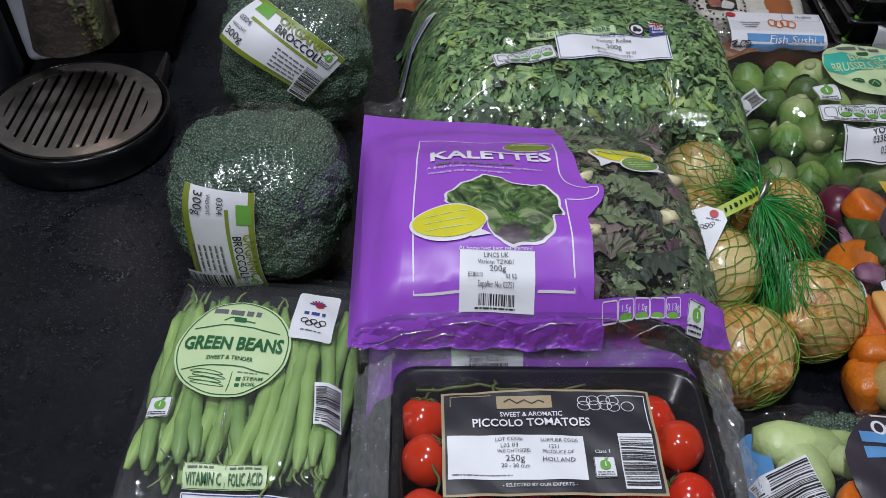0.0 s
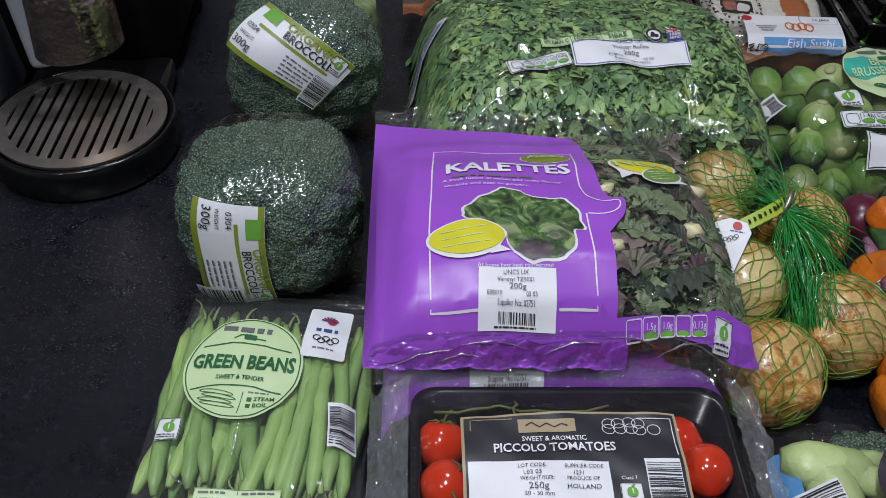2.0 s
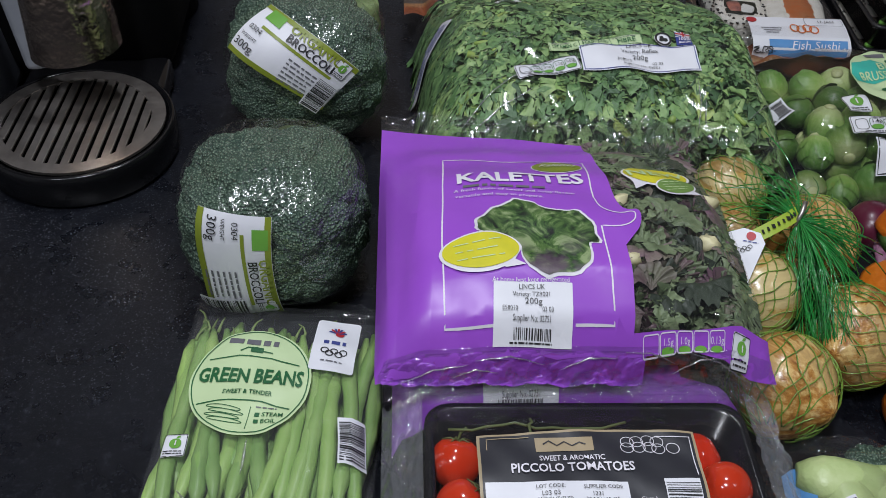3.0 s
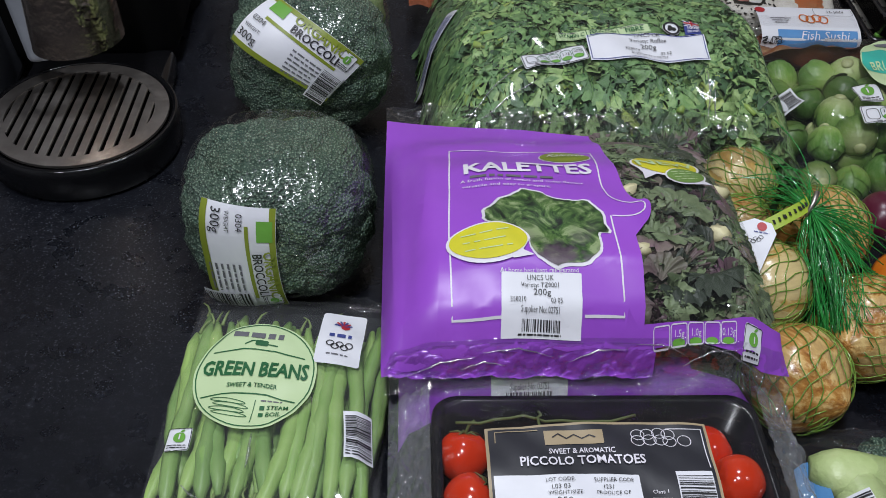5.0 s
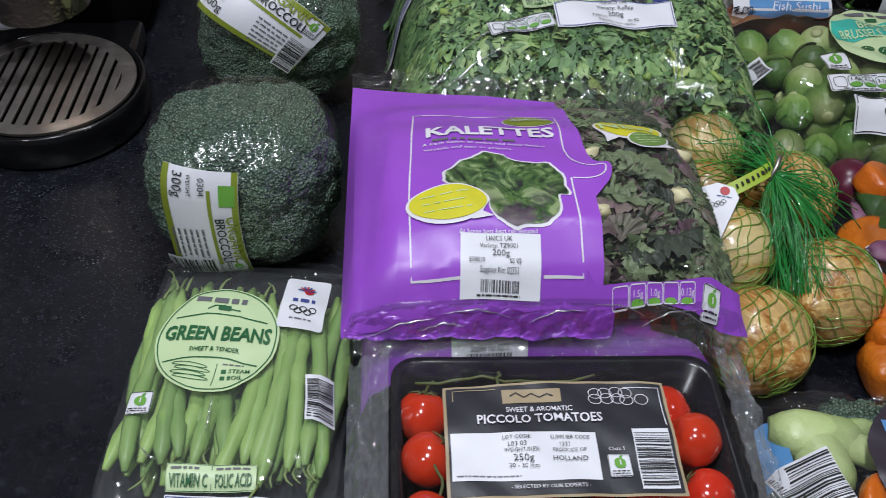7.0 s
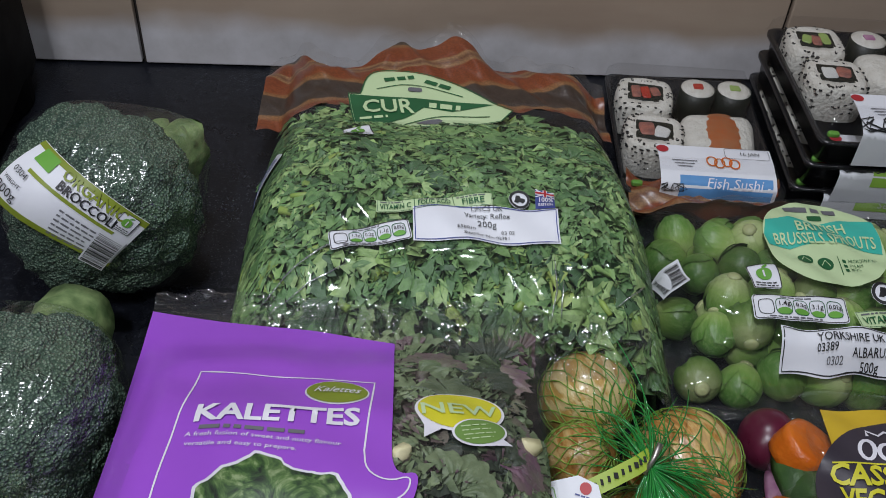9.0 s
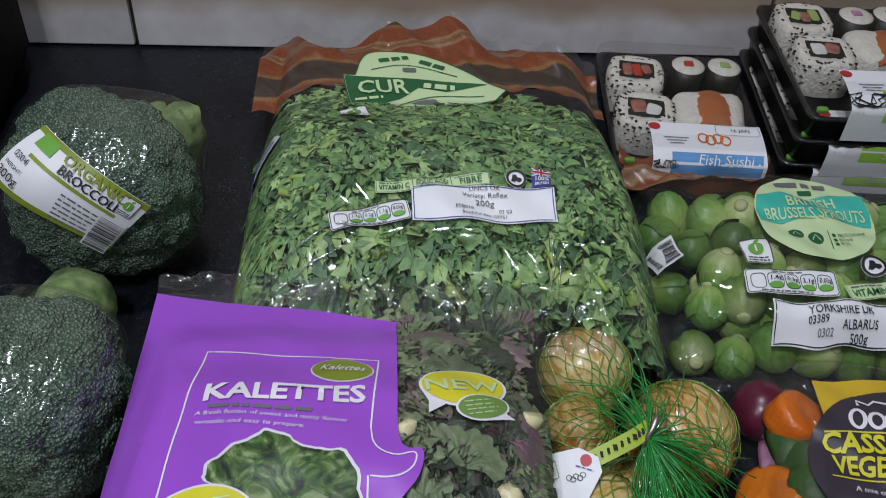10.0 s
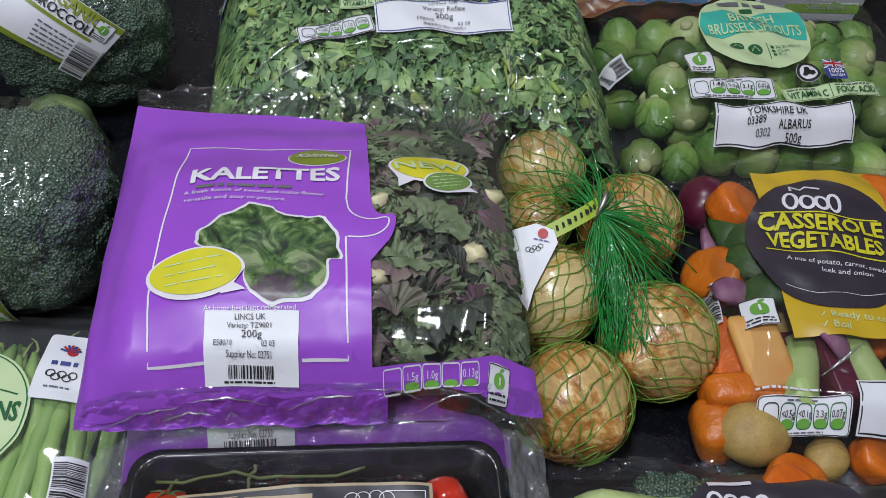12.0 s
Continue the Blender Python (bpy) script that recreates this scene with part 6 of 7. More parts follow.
def sprout_bag():
    skin, m = place("spr")
    bag = thing("brussels_sprout_bag", "clear bag of green brussels sprouts with a teal label", "vegetable bag", m)
    rng = random.Random(55)
    shapes = [finish("sprout", sprout_bm(rng, 0.0165 * rng.uniform(0.9, 1.1)), SPROUT) for _ in range(5)]
    cut = finish("cut_end", ball_bm(0.0072, 14, 6, lambda d: Vector((d.x * 0.0052, d.y * 0.0052, d.z * 0.0022))), SPROUT_CUT)
    for layer, drop in ((0, 0.0235), (1, 0.045)):
        rows, cols = 6, 8
        for j in range(rows):
            for i in range(cols):
                u = (-0.5 + (i + 0.5 + 0.5 * (j % 2) * 0.9) / (cols + 0.4)) * (skin.w - 0.014) + rng.uniform(-0.003, 0.003)
                v = (-0.5 + (j + 0.5) / rows) * (skin.l - 0.016) + rng.uniform(-0.003, 0.003)
                z = min(skin.z(u + p, v + q) for p in (-0.012, 0, 0.012) for q in (-0.014, 0, 0.014)) + 0.003 - drop + rng.uniform(-0.003, 0.001)
                if z < 0.012:
                    if layer:
                        continue
                    z = 0.0165
                ob = part("sprout", rng.choice(shapes), SPROUT, bag)
                ob.matrix_basis = Matrix.Translation((u, v, z)) @ turned_to(rng, (rng.gauss(0, 1), rng.gauss(0, 1), rng.gauss(0, 1)))
                end = part("cut_end", cut, SPROUT_CUT, ob)
                end.location = (0, 0, -0.0172)
    bag_film(skin, bag, 80, 60)
    striped_header(skin, bag, 0.050, 0.010, 7, -0.5, 0.0)
    bu, bv = -0.0100, 0.0155
    badge = lay("oval_label", oval(0.082, 0.088, 44, 2.2), skin, bu, bv, CREAM_GREEN, bag, 0, 0.0012, label="oval pale green and teal paper label")
    lay("teal_band", [(-0.0395, -0.008), (-0.025, -0.011), (0.0, -0.005), (0.025, -0.009), (0.038, -0.013), (0.0405, 0.002), (0.038, 0.017), (0.018, 0.021), (0.0, 0.016), (-0.019, 0.021), (-0.037, 0.016), (-0.0405, 0.002)], skin, bu, bv + 0.003, TEAL, badge, 0, 0.0017)
    small_print(skin, bu, bv + 0.034, 0.040, 1, 0.008, GREY_INK, badge, 0, 0.0017, 8, 0.65)
    lay("tractor_mark", rect(0.010, 0.005, 0.001), skin, bu, bv + 0.0255, GREEN_INK, badge, 0, 0.0017)
    write(skin, "BRITISH", bu, bv + 0.0120, 0.0100, CREAM_GREEN, badge, 0, 0.0022, bold=0.012, squash=0.72)
    write(skin, "BRUSSELS SPROUTS", bu, bv - 0.0005, 0.0100, CREAM_GREEN, badge, 0, 0.0022, bold=0.012, squash=0.56)
    for k in range(2):
        lay("printed_sprout", oval(0.0105, 0.0105, 14), skin, bu - 0.018 + 0.0125 * k, bv - 0.0195 - 0.004 * k, GREEN_INK, badge, 0, 0.0017)
        stroke([(-0.003, -0.002), (0.0, 0.003), (0.003, -0.002)], 0.0006, skin, bu - 0.018 + 0.0125 * k, bv - 0.0195 - 0.004 * k, CREAM_GREEN, badge, 0, 0.0021)
    stroke([(0, 0.008), (0, -0.010)], 0.0005, skin, bu + 0.0045, bv - 0.023, GREEN_INK, badge, 0, 0.0017)
    for k, word in enumerate(("MICROWAVE", "STEAM", "BOIL")):
        lay("tick_box", rect(0.0026, 0.0030), skin, bu + 0.0085, bv - 0.0185 - 0.0048 * k, GREEN_INK, badge, 0, 0.0017)
        write(skin, word, bu + 0.0110, bv - 0.0185 - 0.0048 * k, 0.0030, GREEN_INK, badge, 0, 0.0019, align="LEFT", squash=0.75)
    apple_mark(skin, -0.0594, -0.0215, 0.0190, bag, 2)
    nutrition(skin, -0.0420, -0.0485, 0.0600, 0.0200, bag, -2, ("1.4g", "0.3g", "3.1g", "0.02g"))
    tractor_roundel(skin, 0.0170, -0.0327, 0.0175, bag)
    flag_mark(skin, 0.0370, -0.0300, 0.0150, bag)
    vitamin_band(skin, 0.0290, -0.0505, 0.0720, 0.0125, ("VITAMIN C", "FOLIC ACID"), bag, 8)
    wavy = [(x, y + 0.0014 * math.cos(x * 130)) for x, y in dense(rect(0.099, 0.0210), 0.005, True)]
    card = lay("weight_label", wavy, skin, -0.0085, -0.0735, WHITE, bag, 1, 0.0018, label="wavy white weight panel with black print")
    stroke([(x * 0.97, y * 0.90) for x, y in wavy], 0.0007, skin, -0.0085, -0.0735, BLACK_INK, card, 1, 0.0023, True, "border")
    for body, x, y, size in (("YORKSHIRE UK", -0.006, 0.0042, 0.0036), ("03389", -0.021, 0.0000, 0.0030), ("ALBARUS", 0.006, -0.0012, 0.0034), ("0302", -0.016, -0.0048, 0.0030), ("500g", 0.006, -0.0062, 0.0038)):
        write(skin, body, -0.0085 + x, -0.0735 + y, size, BLACK_INK if body != "0302" else GREY_INK, card, 1, 0.0025, squash=1.15, bold=0.008)
    code = lay("barcode_label", rect(0.015, 0.026), skin, -0.1130, -0.003, WHITE, bag, 8, 0.0012)
    bars(skin, -0.1130, -0.003, 0.013, 0.022, BLACK_INK, code, 8, 0.0018, 8, "y")
    return bag


sprout_bag()


# ---------------------------------------------------------------- casserole vegetables
def chunk_bm(rng, size, bevel=0.18):
    """A roughly cut lump with soft edges."""
    bm = bmesh.new()
    bmesh.ops.create_cube(bm, size=1.0)
    bmesh.ops.bevel(bm, geom=bm.edges[:], offset=bevel, segments=4, profile=0.6, affect="EDGES")
    k = Vector((rng.random() * 9, rng.random() * 9, rng.random() * 9))
    for v in bm.verts:
        v.co *= 1 + 0.16 * noise.noise(v.co * 1.4 + k) + 0.05 * noise.noise(v.co * 5 + k)
        v.co = Vector((v.co.x * size[0], v.co.y * size[1], v.co.z * size[2]))
    return bm


def disc_bm(r, thick, rng):
    n, ph = 26, rng.random() * 6
    def prof(a, b):
        th = math.tau * a
        table = [(0.0, -0.5), (0.8, -0.5), (0.97, -0.42), (1.0, -0.2), (1.0, 0.2), (0.97, 0.42), (0.8, 0.5), (0.35, 0.48), (0.0, 0.45)]
        rr, z = table[min(int(b * 8 + 0.5), 8)]
        rr *= r * (1 + 0.04 * math.sin(2 * th + ph) + 0.02 * math.sin(5 * th))
        return Vector((rr * math.cos(th) if rr else 1e-5 * math.cos(th), rr * math.sin(th) if rr else 1e-5 * math.sin(th), z * thick))
    return grid_bm(n, 9, prof, True)


def potato_bm(rng, r):
    k = Vector((rng.random() * 9, rng.random() * 9, 0))
    return ball_bm(1, 26, 18, lambda d: Vector((d.x * 1.15, d.y, d.z * 0.85)) * r * (1 + 0.07 * noise.noise(d * 1.5 + k)))


def petal_bm(r):
    def at(a, b):
        th, ph = (a - 0.5) * 2.0, math.pi * (0.1 + 0.8 * b)
        return Vector((math.sin(ph) * math.sin(th), -math.cos(ph) * 1.2, math.sin(ph) * math.cos(th) - 0.5)) * r
    bm = grid_bm(9, 9, at)
    bmesh.ops.solidify(bm, geom=bm.faces[:], thickness=r * 0.12)
    return bm


def put(name, bm, material, parent, skin, u, v, drop, rx=0, ry=0, rz=0, label=""):
    ob = part(name, bm, material, parent, label)
    ob.matrix_basis = pose(u, v, max(skin.z(u, v) - drop, 0.008), rx, ry, rz)
    return ob


def casserole_bag():
    skin, m = place("cas")
    bag = thing("casserole_vegetable_bag", "clear bag of cut root vegetables with a dark oval label", "vegetable bag", m)
    rng = random.Random(66)
    def carrot(u, v, r, t, rx, ry):
        put("carrot_piece", disc_bm(r, t, rng), CARROT, bag, skin, u, v, 0.013, rx, ry, rng.random() * 360, "thick orange carrot slice")
    carrot(-0.098, 0.053, 0.019, 0.020, 15, -20), carrot(-0.010, 0.070, 0.021, 0.020, -10, 15), carrot(-0.112, 0.004, 0.020, 0.020, 30, -25)
    carrot(0.05, 0.02, 0.02, 0.02, 0, 0), carrot(0.09, -0.05, 0.02, 0.02, 10, 0), carrot(-0.030, -0.112, 0.014, 0.016, 20, 10)
    put("swede_piece", chunk_bm(rng, (0.028, 0.050, 0.022)), SWEDE, bag, skin, -0.093, -0.062, 0.015, 5, -12, 15, "yellow-orange swede chunk")
    put("carrot_piece", chunk_bm(rng, (0.020, 0.052, 0.026)), CARROT, bag, skin, -0.111, -0.058, 0.015, 0, -20, 10)
    put("carrot_piece", chunk_bm(rng, (0.050, 0.020, 0.024), 0.34), CARROT, bag, skin, -0.103, -0.086, 0.012, 0, -6, 8)
    put("potato", potato_bm(rng, 0.0195), POTATO, bag, skin, -0.099, -0.107, 0.010, 0, 0, 20, "small whole potato with brown specks")
    put("carrot_piece", chunk_bm(rng, (0.024, 0.034, 0.030), 0.40), CARROT, bag, skin, -0.119, -0.104, 0.004, 0, -10, 8)
    put("potato", potato_bm(rng, 0.012), POTATO, bag, skin, -0.058, -0.116, 0.009, 0, 0, 60)
    put("potato", potato_bm(rng, 0.018), POTATO, bag, skin, 0.02, -0.095, 0.012, 0, 0, 10)
    put("red_onion_piece", ball_bm(1, 22, 16, lambda d: Vector((d.x, d.y * 1.1, d.z)) * 0.018), RED_ONION, bag, skin, -0.115, 0.068, 0.008, 20, 30, 0, "dark red onion half")
    for u, v, a in ((-0.106, 0.040, 30), (-0.112, 0.032, -20), (-0.055, -0.058, 60), (-0.104, -0.016, 100), (0.03, -0.06, 10)):
        put("onion_layer", petal_bm(0.013), RED_ONION_CUT, bag, skin, u, v, 0.008, rng.uniform(-30, 30), rng.uniform(-30, 30), a, "purple and white onion layer")
    for u, v, a, s in ((-0.072, -0.075, 80, 1.3), (-0.036, -0.070, 110, 1.3), (0.05, -0.08, 70, 1.2)):
        put("leek_piece", tube_bm([(-0.018 * s, 0, 0), (-0.006 * s, 0.001, 0), (0.006 * s, 0.001, 0), (0.018 * s, 0, 0)], 0.011, 14, None, lambda k: 1 + 0.08 * math.sin(k * 9)), LEEK, bag, skin, u, v, 0.0135, 0, 0, a, "green leek length")
    for u, v, a in ((-0.094, 0.026, 50), (-0.088, 0.006, 75), (-0.100, 0.036, 20), (-0.082, -0.014, 100)):
        put("leek_top", petal_bm(0.020), LEEK_DARK, bag, skin, u, v, 0.012, rng.uniform(-20, 20), rng.uniform(-20, 20), a, "dark green leek leaf")
    put("red_onion_piece", chunk_bm(rng, (0.016, 0.044, 0.02)), RED_ONION, bag, skin, -0.054, -0.072, 0.013, 0, 0, 12)
    for k in range(26):
        u, v = rng.uniform(-0.09, 0.11), rng.uniform(-0.09, 0.10)
        mat = rng.choice((CARROT, LEEK, SWEDE, RED_ONION, POTATO))
        name = {CARROT.name: "carrot_piece", LEEK.name: "leek_piece", SWEDE.name: "swede_piece", RED_ONION.name: "red_onion_piece", POTATO.name: "potato"}[mat.name]
        put(name, chunk_bm(rng, (0.026, 0.030, 0.022)), mat, bag, skin, u, v, 0.030, rng.uniform(-30, 30), rng.uniform(-30, 30), rng.random() * 360)
    bag_film(skin, bag, 80, 70)
    lay("mustard_print", [(-0.0900, 0.078), (-0.050, 0.083), (-0.0120, 0.088), (-0.004, 0.0), (-0.006, -0.054), (-0.0282, -0.0555), (-0.0793, -0.0600), (-0.084, 0.0)], skin, 0, 0, GOLD_INK, bag, 0, 0.0010, label="mustard yellow printed panel")
    u0, v0 = -0.0495, 0.0155
    plate = lay("oval_label", oval(0.0970, 0.110, 44), skin, u0, v0, PLUM, bag, 0, 0.0018, label="dark plum oval label with yellow lettering")
    for k, (x, tall) in enumerate(((-0.0135, 0.013), (-0.004, 0.010), (0.0045, 0.010), (0.0125, 0.013))):
        stroke(oval(0.0075, tall, 14), 0.0022, skin, u0 + x - 0.006, v0 + 0.0295 + (0.0015 if tall > 0.011 else 0), WHITE_INK, plate, 0, 0.0024, True, "brand_shape")
    stroke([(-0.010, -0.001), (-0.010, 0.004), (-0.004, 0.000), (0.0, 0.004), (0.008, 0.001)], 0.0018, skin, u0 - 0.008, v0 + 0.0420, WHITE_INK, plate, 0, 0.0024)
    write(skin, "CASSEROLE", u0 - 0.0030, v0 + 0.0125, 0.0125, YELLOW_INK, plate, -1, 0.0024, bold=0.03, squash=0.80)
    write(skin, "VEGETABLES", u0 - 0.0030, v0 - 0.0035, 0.0125, YELLOW_INK, plate, -3, 0.0024, bold=0.03, squash=0.66)
    for y, a in ((0.0210, 0), (-0.0125, -4)):
        stroke([(-0.036, 0), (0.0, 0.0008), (0.036, 0)], 0.0010, skin, u0 - 0.0030, v0 + y, YELLOW_INK, plate, a, 0.0024)
    write(skin, "A mix of potato, carrot, swede,", u0 + 0.002, v0 - 0.0200, 0.0034, WHITE_INK, plate, -4, 0.0024, squash=0.95)
    write(skin, "leek and onion", u0 + 0.006, v0 - 0.0262, 0.0034, WHITE_INK, plate, -4, 0.0024)
    stroke([(-0.030, 0.004), (-0.012, -0.003), (0.012, -0.004), (0.030, 0.001)], 0.0004, skin, u0, v0 - 0.040, WHITE_INK, plate, 0, 0.0024)
    write(skin, "Ready to cook", -0.0585, -0.0445, 0.0046, CREAM_GREEN, bag, 2, align="LEFT")
    write(skin, "Boil", -0.0585, -0.0520, 0.0046, CREAM_GREEN, bag, 2, align="LEFT")
    for y in (-0.0445, -0.0520):
        stroke([(-0.0015, 0), (-0.0003, -0.0015), (0.002, 0.0022)], 0.0006, skin, -0.0630, y, CREAM_GREEN, bag)
    apple_mark(skin, -0.0955, -0.0415, 0.0185, bag, 4)
    small_print(skin, -0.083, -0.0915, 0.036, 1, 0.0026, WHITE_INK, bag, 2, 0.0015, 4, 0.5)
    nutrition(skin, -0.0757, -0.1030, 0.0490, 0.0170, bag, 3, ("<0.5g", "<0.1g", "3.3g", "0.07g"))
    crease(skin, bag, [(-0.066, -0.082), (-0.052, -0.070), (-0.042, -0.060)], 0.0012)
    crinkled_hem(skin, bag, 0.004, 0.012, 9, 0.004)
    box = lay("white_panel", rect(0.044, 0.025), skin, -0.0260, -0.0960, WHITE, bag, 2, 0.0014)
    stroke(rect(0.0415, 0.0225), 0.0007, skin, -0.0260, -0.0960, BLACK_INK, box, 2, 0.0019, True, "border")
    code = lay("barcode_label", rect(0.009, 0.033), skin, -0.1185, -0.0250, WHITE, bag, 4, 0.0014)
    bars(skin, -0.1185, -0.0250, 0.008, 0.030, BLACK_INK, code, 4, 0.0020, 6, "y")
    return bag


casserole_bag()


# ---------------------------------------------------------------- stir-fry bag
def stir_fry_bag():
    skin, m = place("stir")
    bag = thing("stir_fry_vegetable_bag", "clear bag of cut cabbage, carrot and broccoli", "vegetable bag", m)
    rng = random.Random(88)
    stem = tube_bm([(-0.034 + 0.0056 * i, 0.014 - 0.004 * math.sin(i * 0.3), 0.001 * math.sin(i * 0.5)) for i in range(11)], 0.0150, 18, None, lambda k: (1.05 - 0.12 * k) * min(1, (k + 0.06) * 3.5, (1.06 - k) * 3.5) ** 0.5)
    for tip, thick in (((0.034, 0.002, 0.002), 0.010), ((0.004, -0.024, 0.001), 0.0135), ((-0.010, -0.030, 0.0), 0.010), ((0.030, 0.022, 0.002), 0.008)):
        tube_bm([Vector((-0.012, 0.010, 0)).lerp(Vector(tip), i / 8) + Vector((0, 0, 0.001 * math.sin(i * 0.4))) for i in range(9)], thick, 16, stem, lambda k: (1.1 - 0.25 * k) * min(1, (1.05 - k) * 4) ** 0.5)
    for q in stem.verts:
        q.co += Vector((noise.noise(q.co * 45), noise.noise(q.co * 45 + Vector((5, 0, 0))), noise.noise(q.co * 60))) * 0.0022
    put("broccoli_stem", stem, CABBAGE, bag, skin, -0.080, 0.050, 0.0165, 0, 4, -4, "pale green branched broccoli stem")
    put("onion_layer", petal_bm(0.020), CHEESE, bag, skin, -0.082, -0.006, 0.013, 0, 0, 80, "white onion layer")
    for u, v in ((-0.066, 0.081), (-0.052, 0.080), (-0.040, 0.072), (-0.098, 0.022), (-0.02, 0.078), (-0.062, 0.006)):
        put("broccoli_floret", ball_bm(1, 40, 28, lambda d: d * 0.012 * (1.1 - 0.28 * noise.voronoi(d * 3 + Vector((u * 99, v * 99, 0)))[0][0] - 0.08 * noise.voronoi(d * 9)[0][0])), BROCCOLI, bag, skin, u, v, 0.0145, 0, 0, 0, "small dark green floret")
    for u, v, a in ((-0.062, 0.012, 30), (-0.050, -0.03, 60), (0.0, 0.070, 10), (0.05, 0.05, 40), (0.012, 0.084, 20)):
        put("carrot_piece", disc_bm(0.018, 0.010, rng), CARROT, bag, skin, u, v, 0.009, 15, 10, a, "orange carrot slice")
    for k in range(22):
        u, v = rng.uniform(-0.10, 0.10), rng.uniform(-0.08, 0.07)
        mat = rng.choice((CABBAGE, CARROT, CABBAGE))
        put("carrot_piece" if mat is CARROT else "cabbage_stalk", chunk_bm(rng, (0.030, 0.026, 0.018), 0.25), mat, bag, skin, u, v, 0.026, rng.uniform(-30, 30), rng.uniform(-30, 30), rng.random() * 360)
    bag_film(skin, bag, 70, 60)
    lay("blue_print", [(-0.116, 0.072), (-0.104, 0.070), (-0.106, 0.030), (-0.117, 0.030)], skin, 0, 0, SKY_INK, bag, 0, 0.0010)
    u0, v0 = -0.010, 0.030
    plate = lay("oval_label", oval(0.120, 0.110, 40), skin, u0, v0, PLUM, bag, 0, 0.0014, label="dark plum oval label with blue lettering")
    for k in range(4):
        stroke(oval(0.007, 0.009 if k in (0, 3) else 0.007, 12), 0.0018, skin, u0 - 0.034 + 0.0085 * k, v0 + 0.033, WHITE_INK, plate, 0, 0.0020, True, "brand_shape")
    stroke([(-0.014, 0.0), (0.010, 0.002)], 0.0020, skin, u0 - 0.022, v0 + 0.042, WHITE_INK, plate, 0, 0.0020)
    small_print(skin, u0 - 0.012, v0 + 0.018, 0.070, 2, 0.012, SKY_INK, plate, -3, 0.0020, 5, 0.72)
    code = lay("barcode_label", rect(0.027, 0.034), skin, -0.1000, 0.0240, WHITE, bag, 12, 0.0014)
    bars(skin, -0.1000, 0.0240, 0.026, 0.031, BLACK_INK, code, 12, 0.0020, 9, "y")
    apple_mark(skin, -0.058, -0.010, 0.020, bag, 0)
    def side(a, b):
        v = (a - 0.5) * skin.l
        return Vector((-skin.w / 2 - b * 0.014 + 0.001, v, 0.006 + 0.006 * b + 0.002 * ripple(v * 160, b * 5, 2) + 0.0006 * math.sin(v * 1700)))
    part("seal_strip", grid_bm(80, 10, side), SEAL, bag, "crimped clear film edge")
    return bag


stir_fry_bag()


# ---------------------------------------------------------------- sushi
def roll_bm(s, h, rng):
    """A rounded square rice roll standing on end."""
    def at(a, b):
        th = math.tau * a
        k = 1 / max(abs(math.cos(th)), abs(math.sin(th))) ** 0.55
        table = [(1.0, 0.0), (1.03, 0.25), (1.03, 0.7), (0.98, 0.93), (0.88, 1.0), (0.55, 0.985), (0.52, 0.93), (0.0, 0.93)]
        rr, z = table[min(int(b * 7 + 0.5), 7)]
        return Vector((s * 0.46 * rr * k * math.cos(th) + 1e-6 * math.cos(th), s * 0.46 * rr * k * math.sin(th) + 1e-6 * math.sin(th), z * h + 0.0008 * noise.noise((th * 5, z * 9, s * 99))))
    return grid_bm(36, 8, at, True)


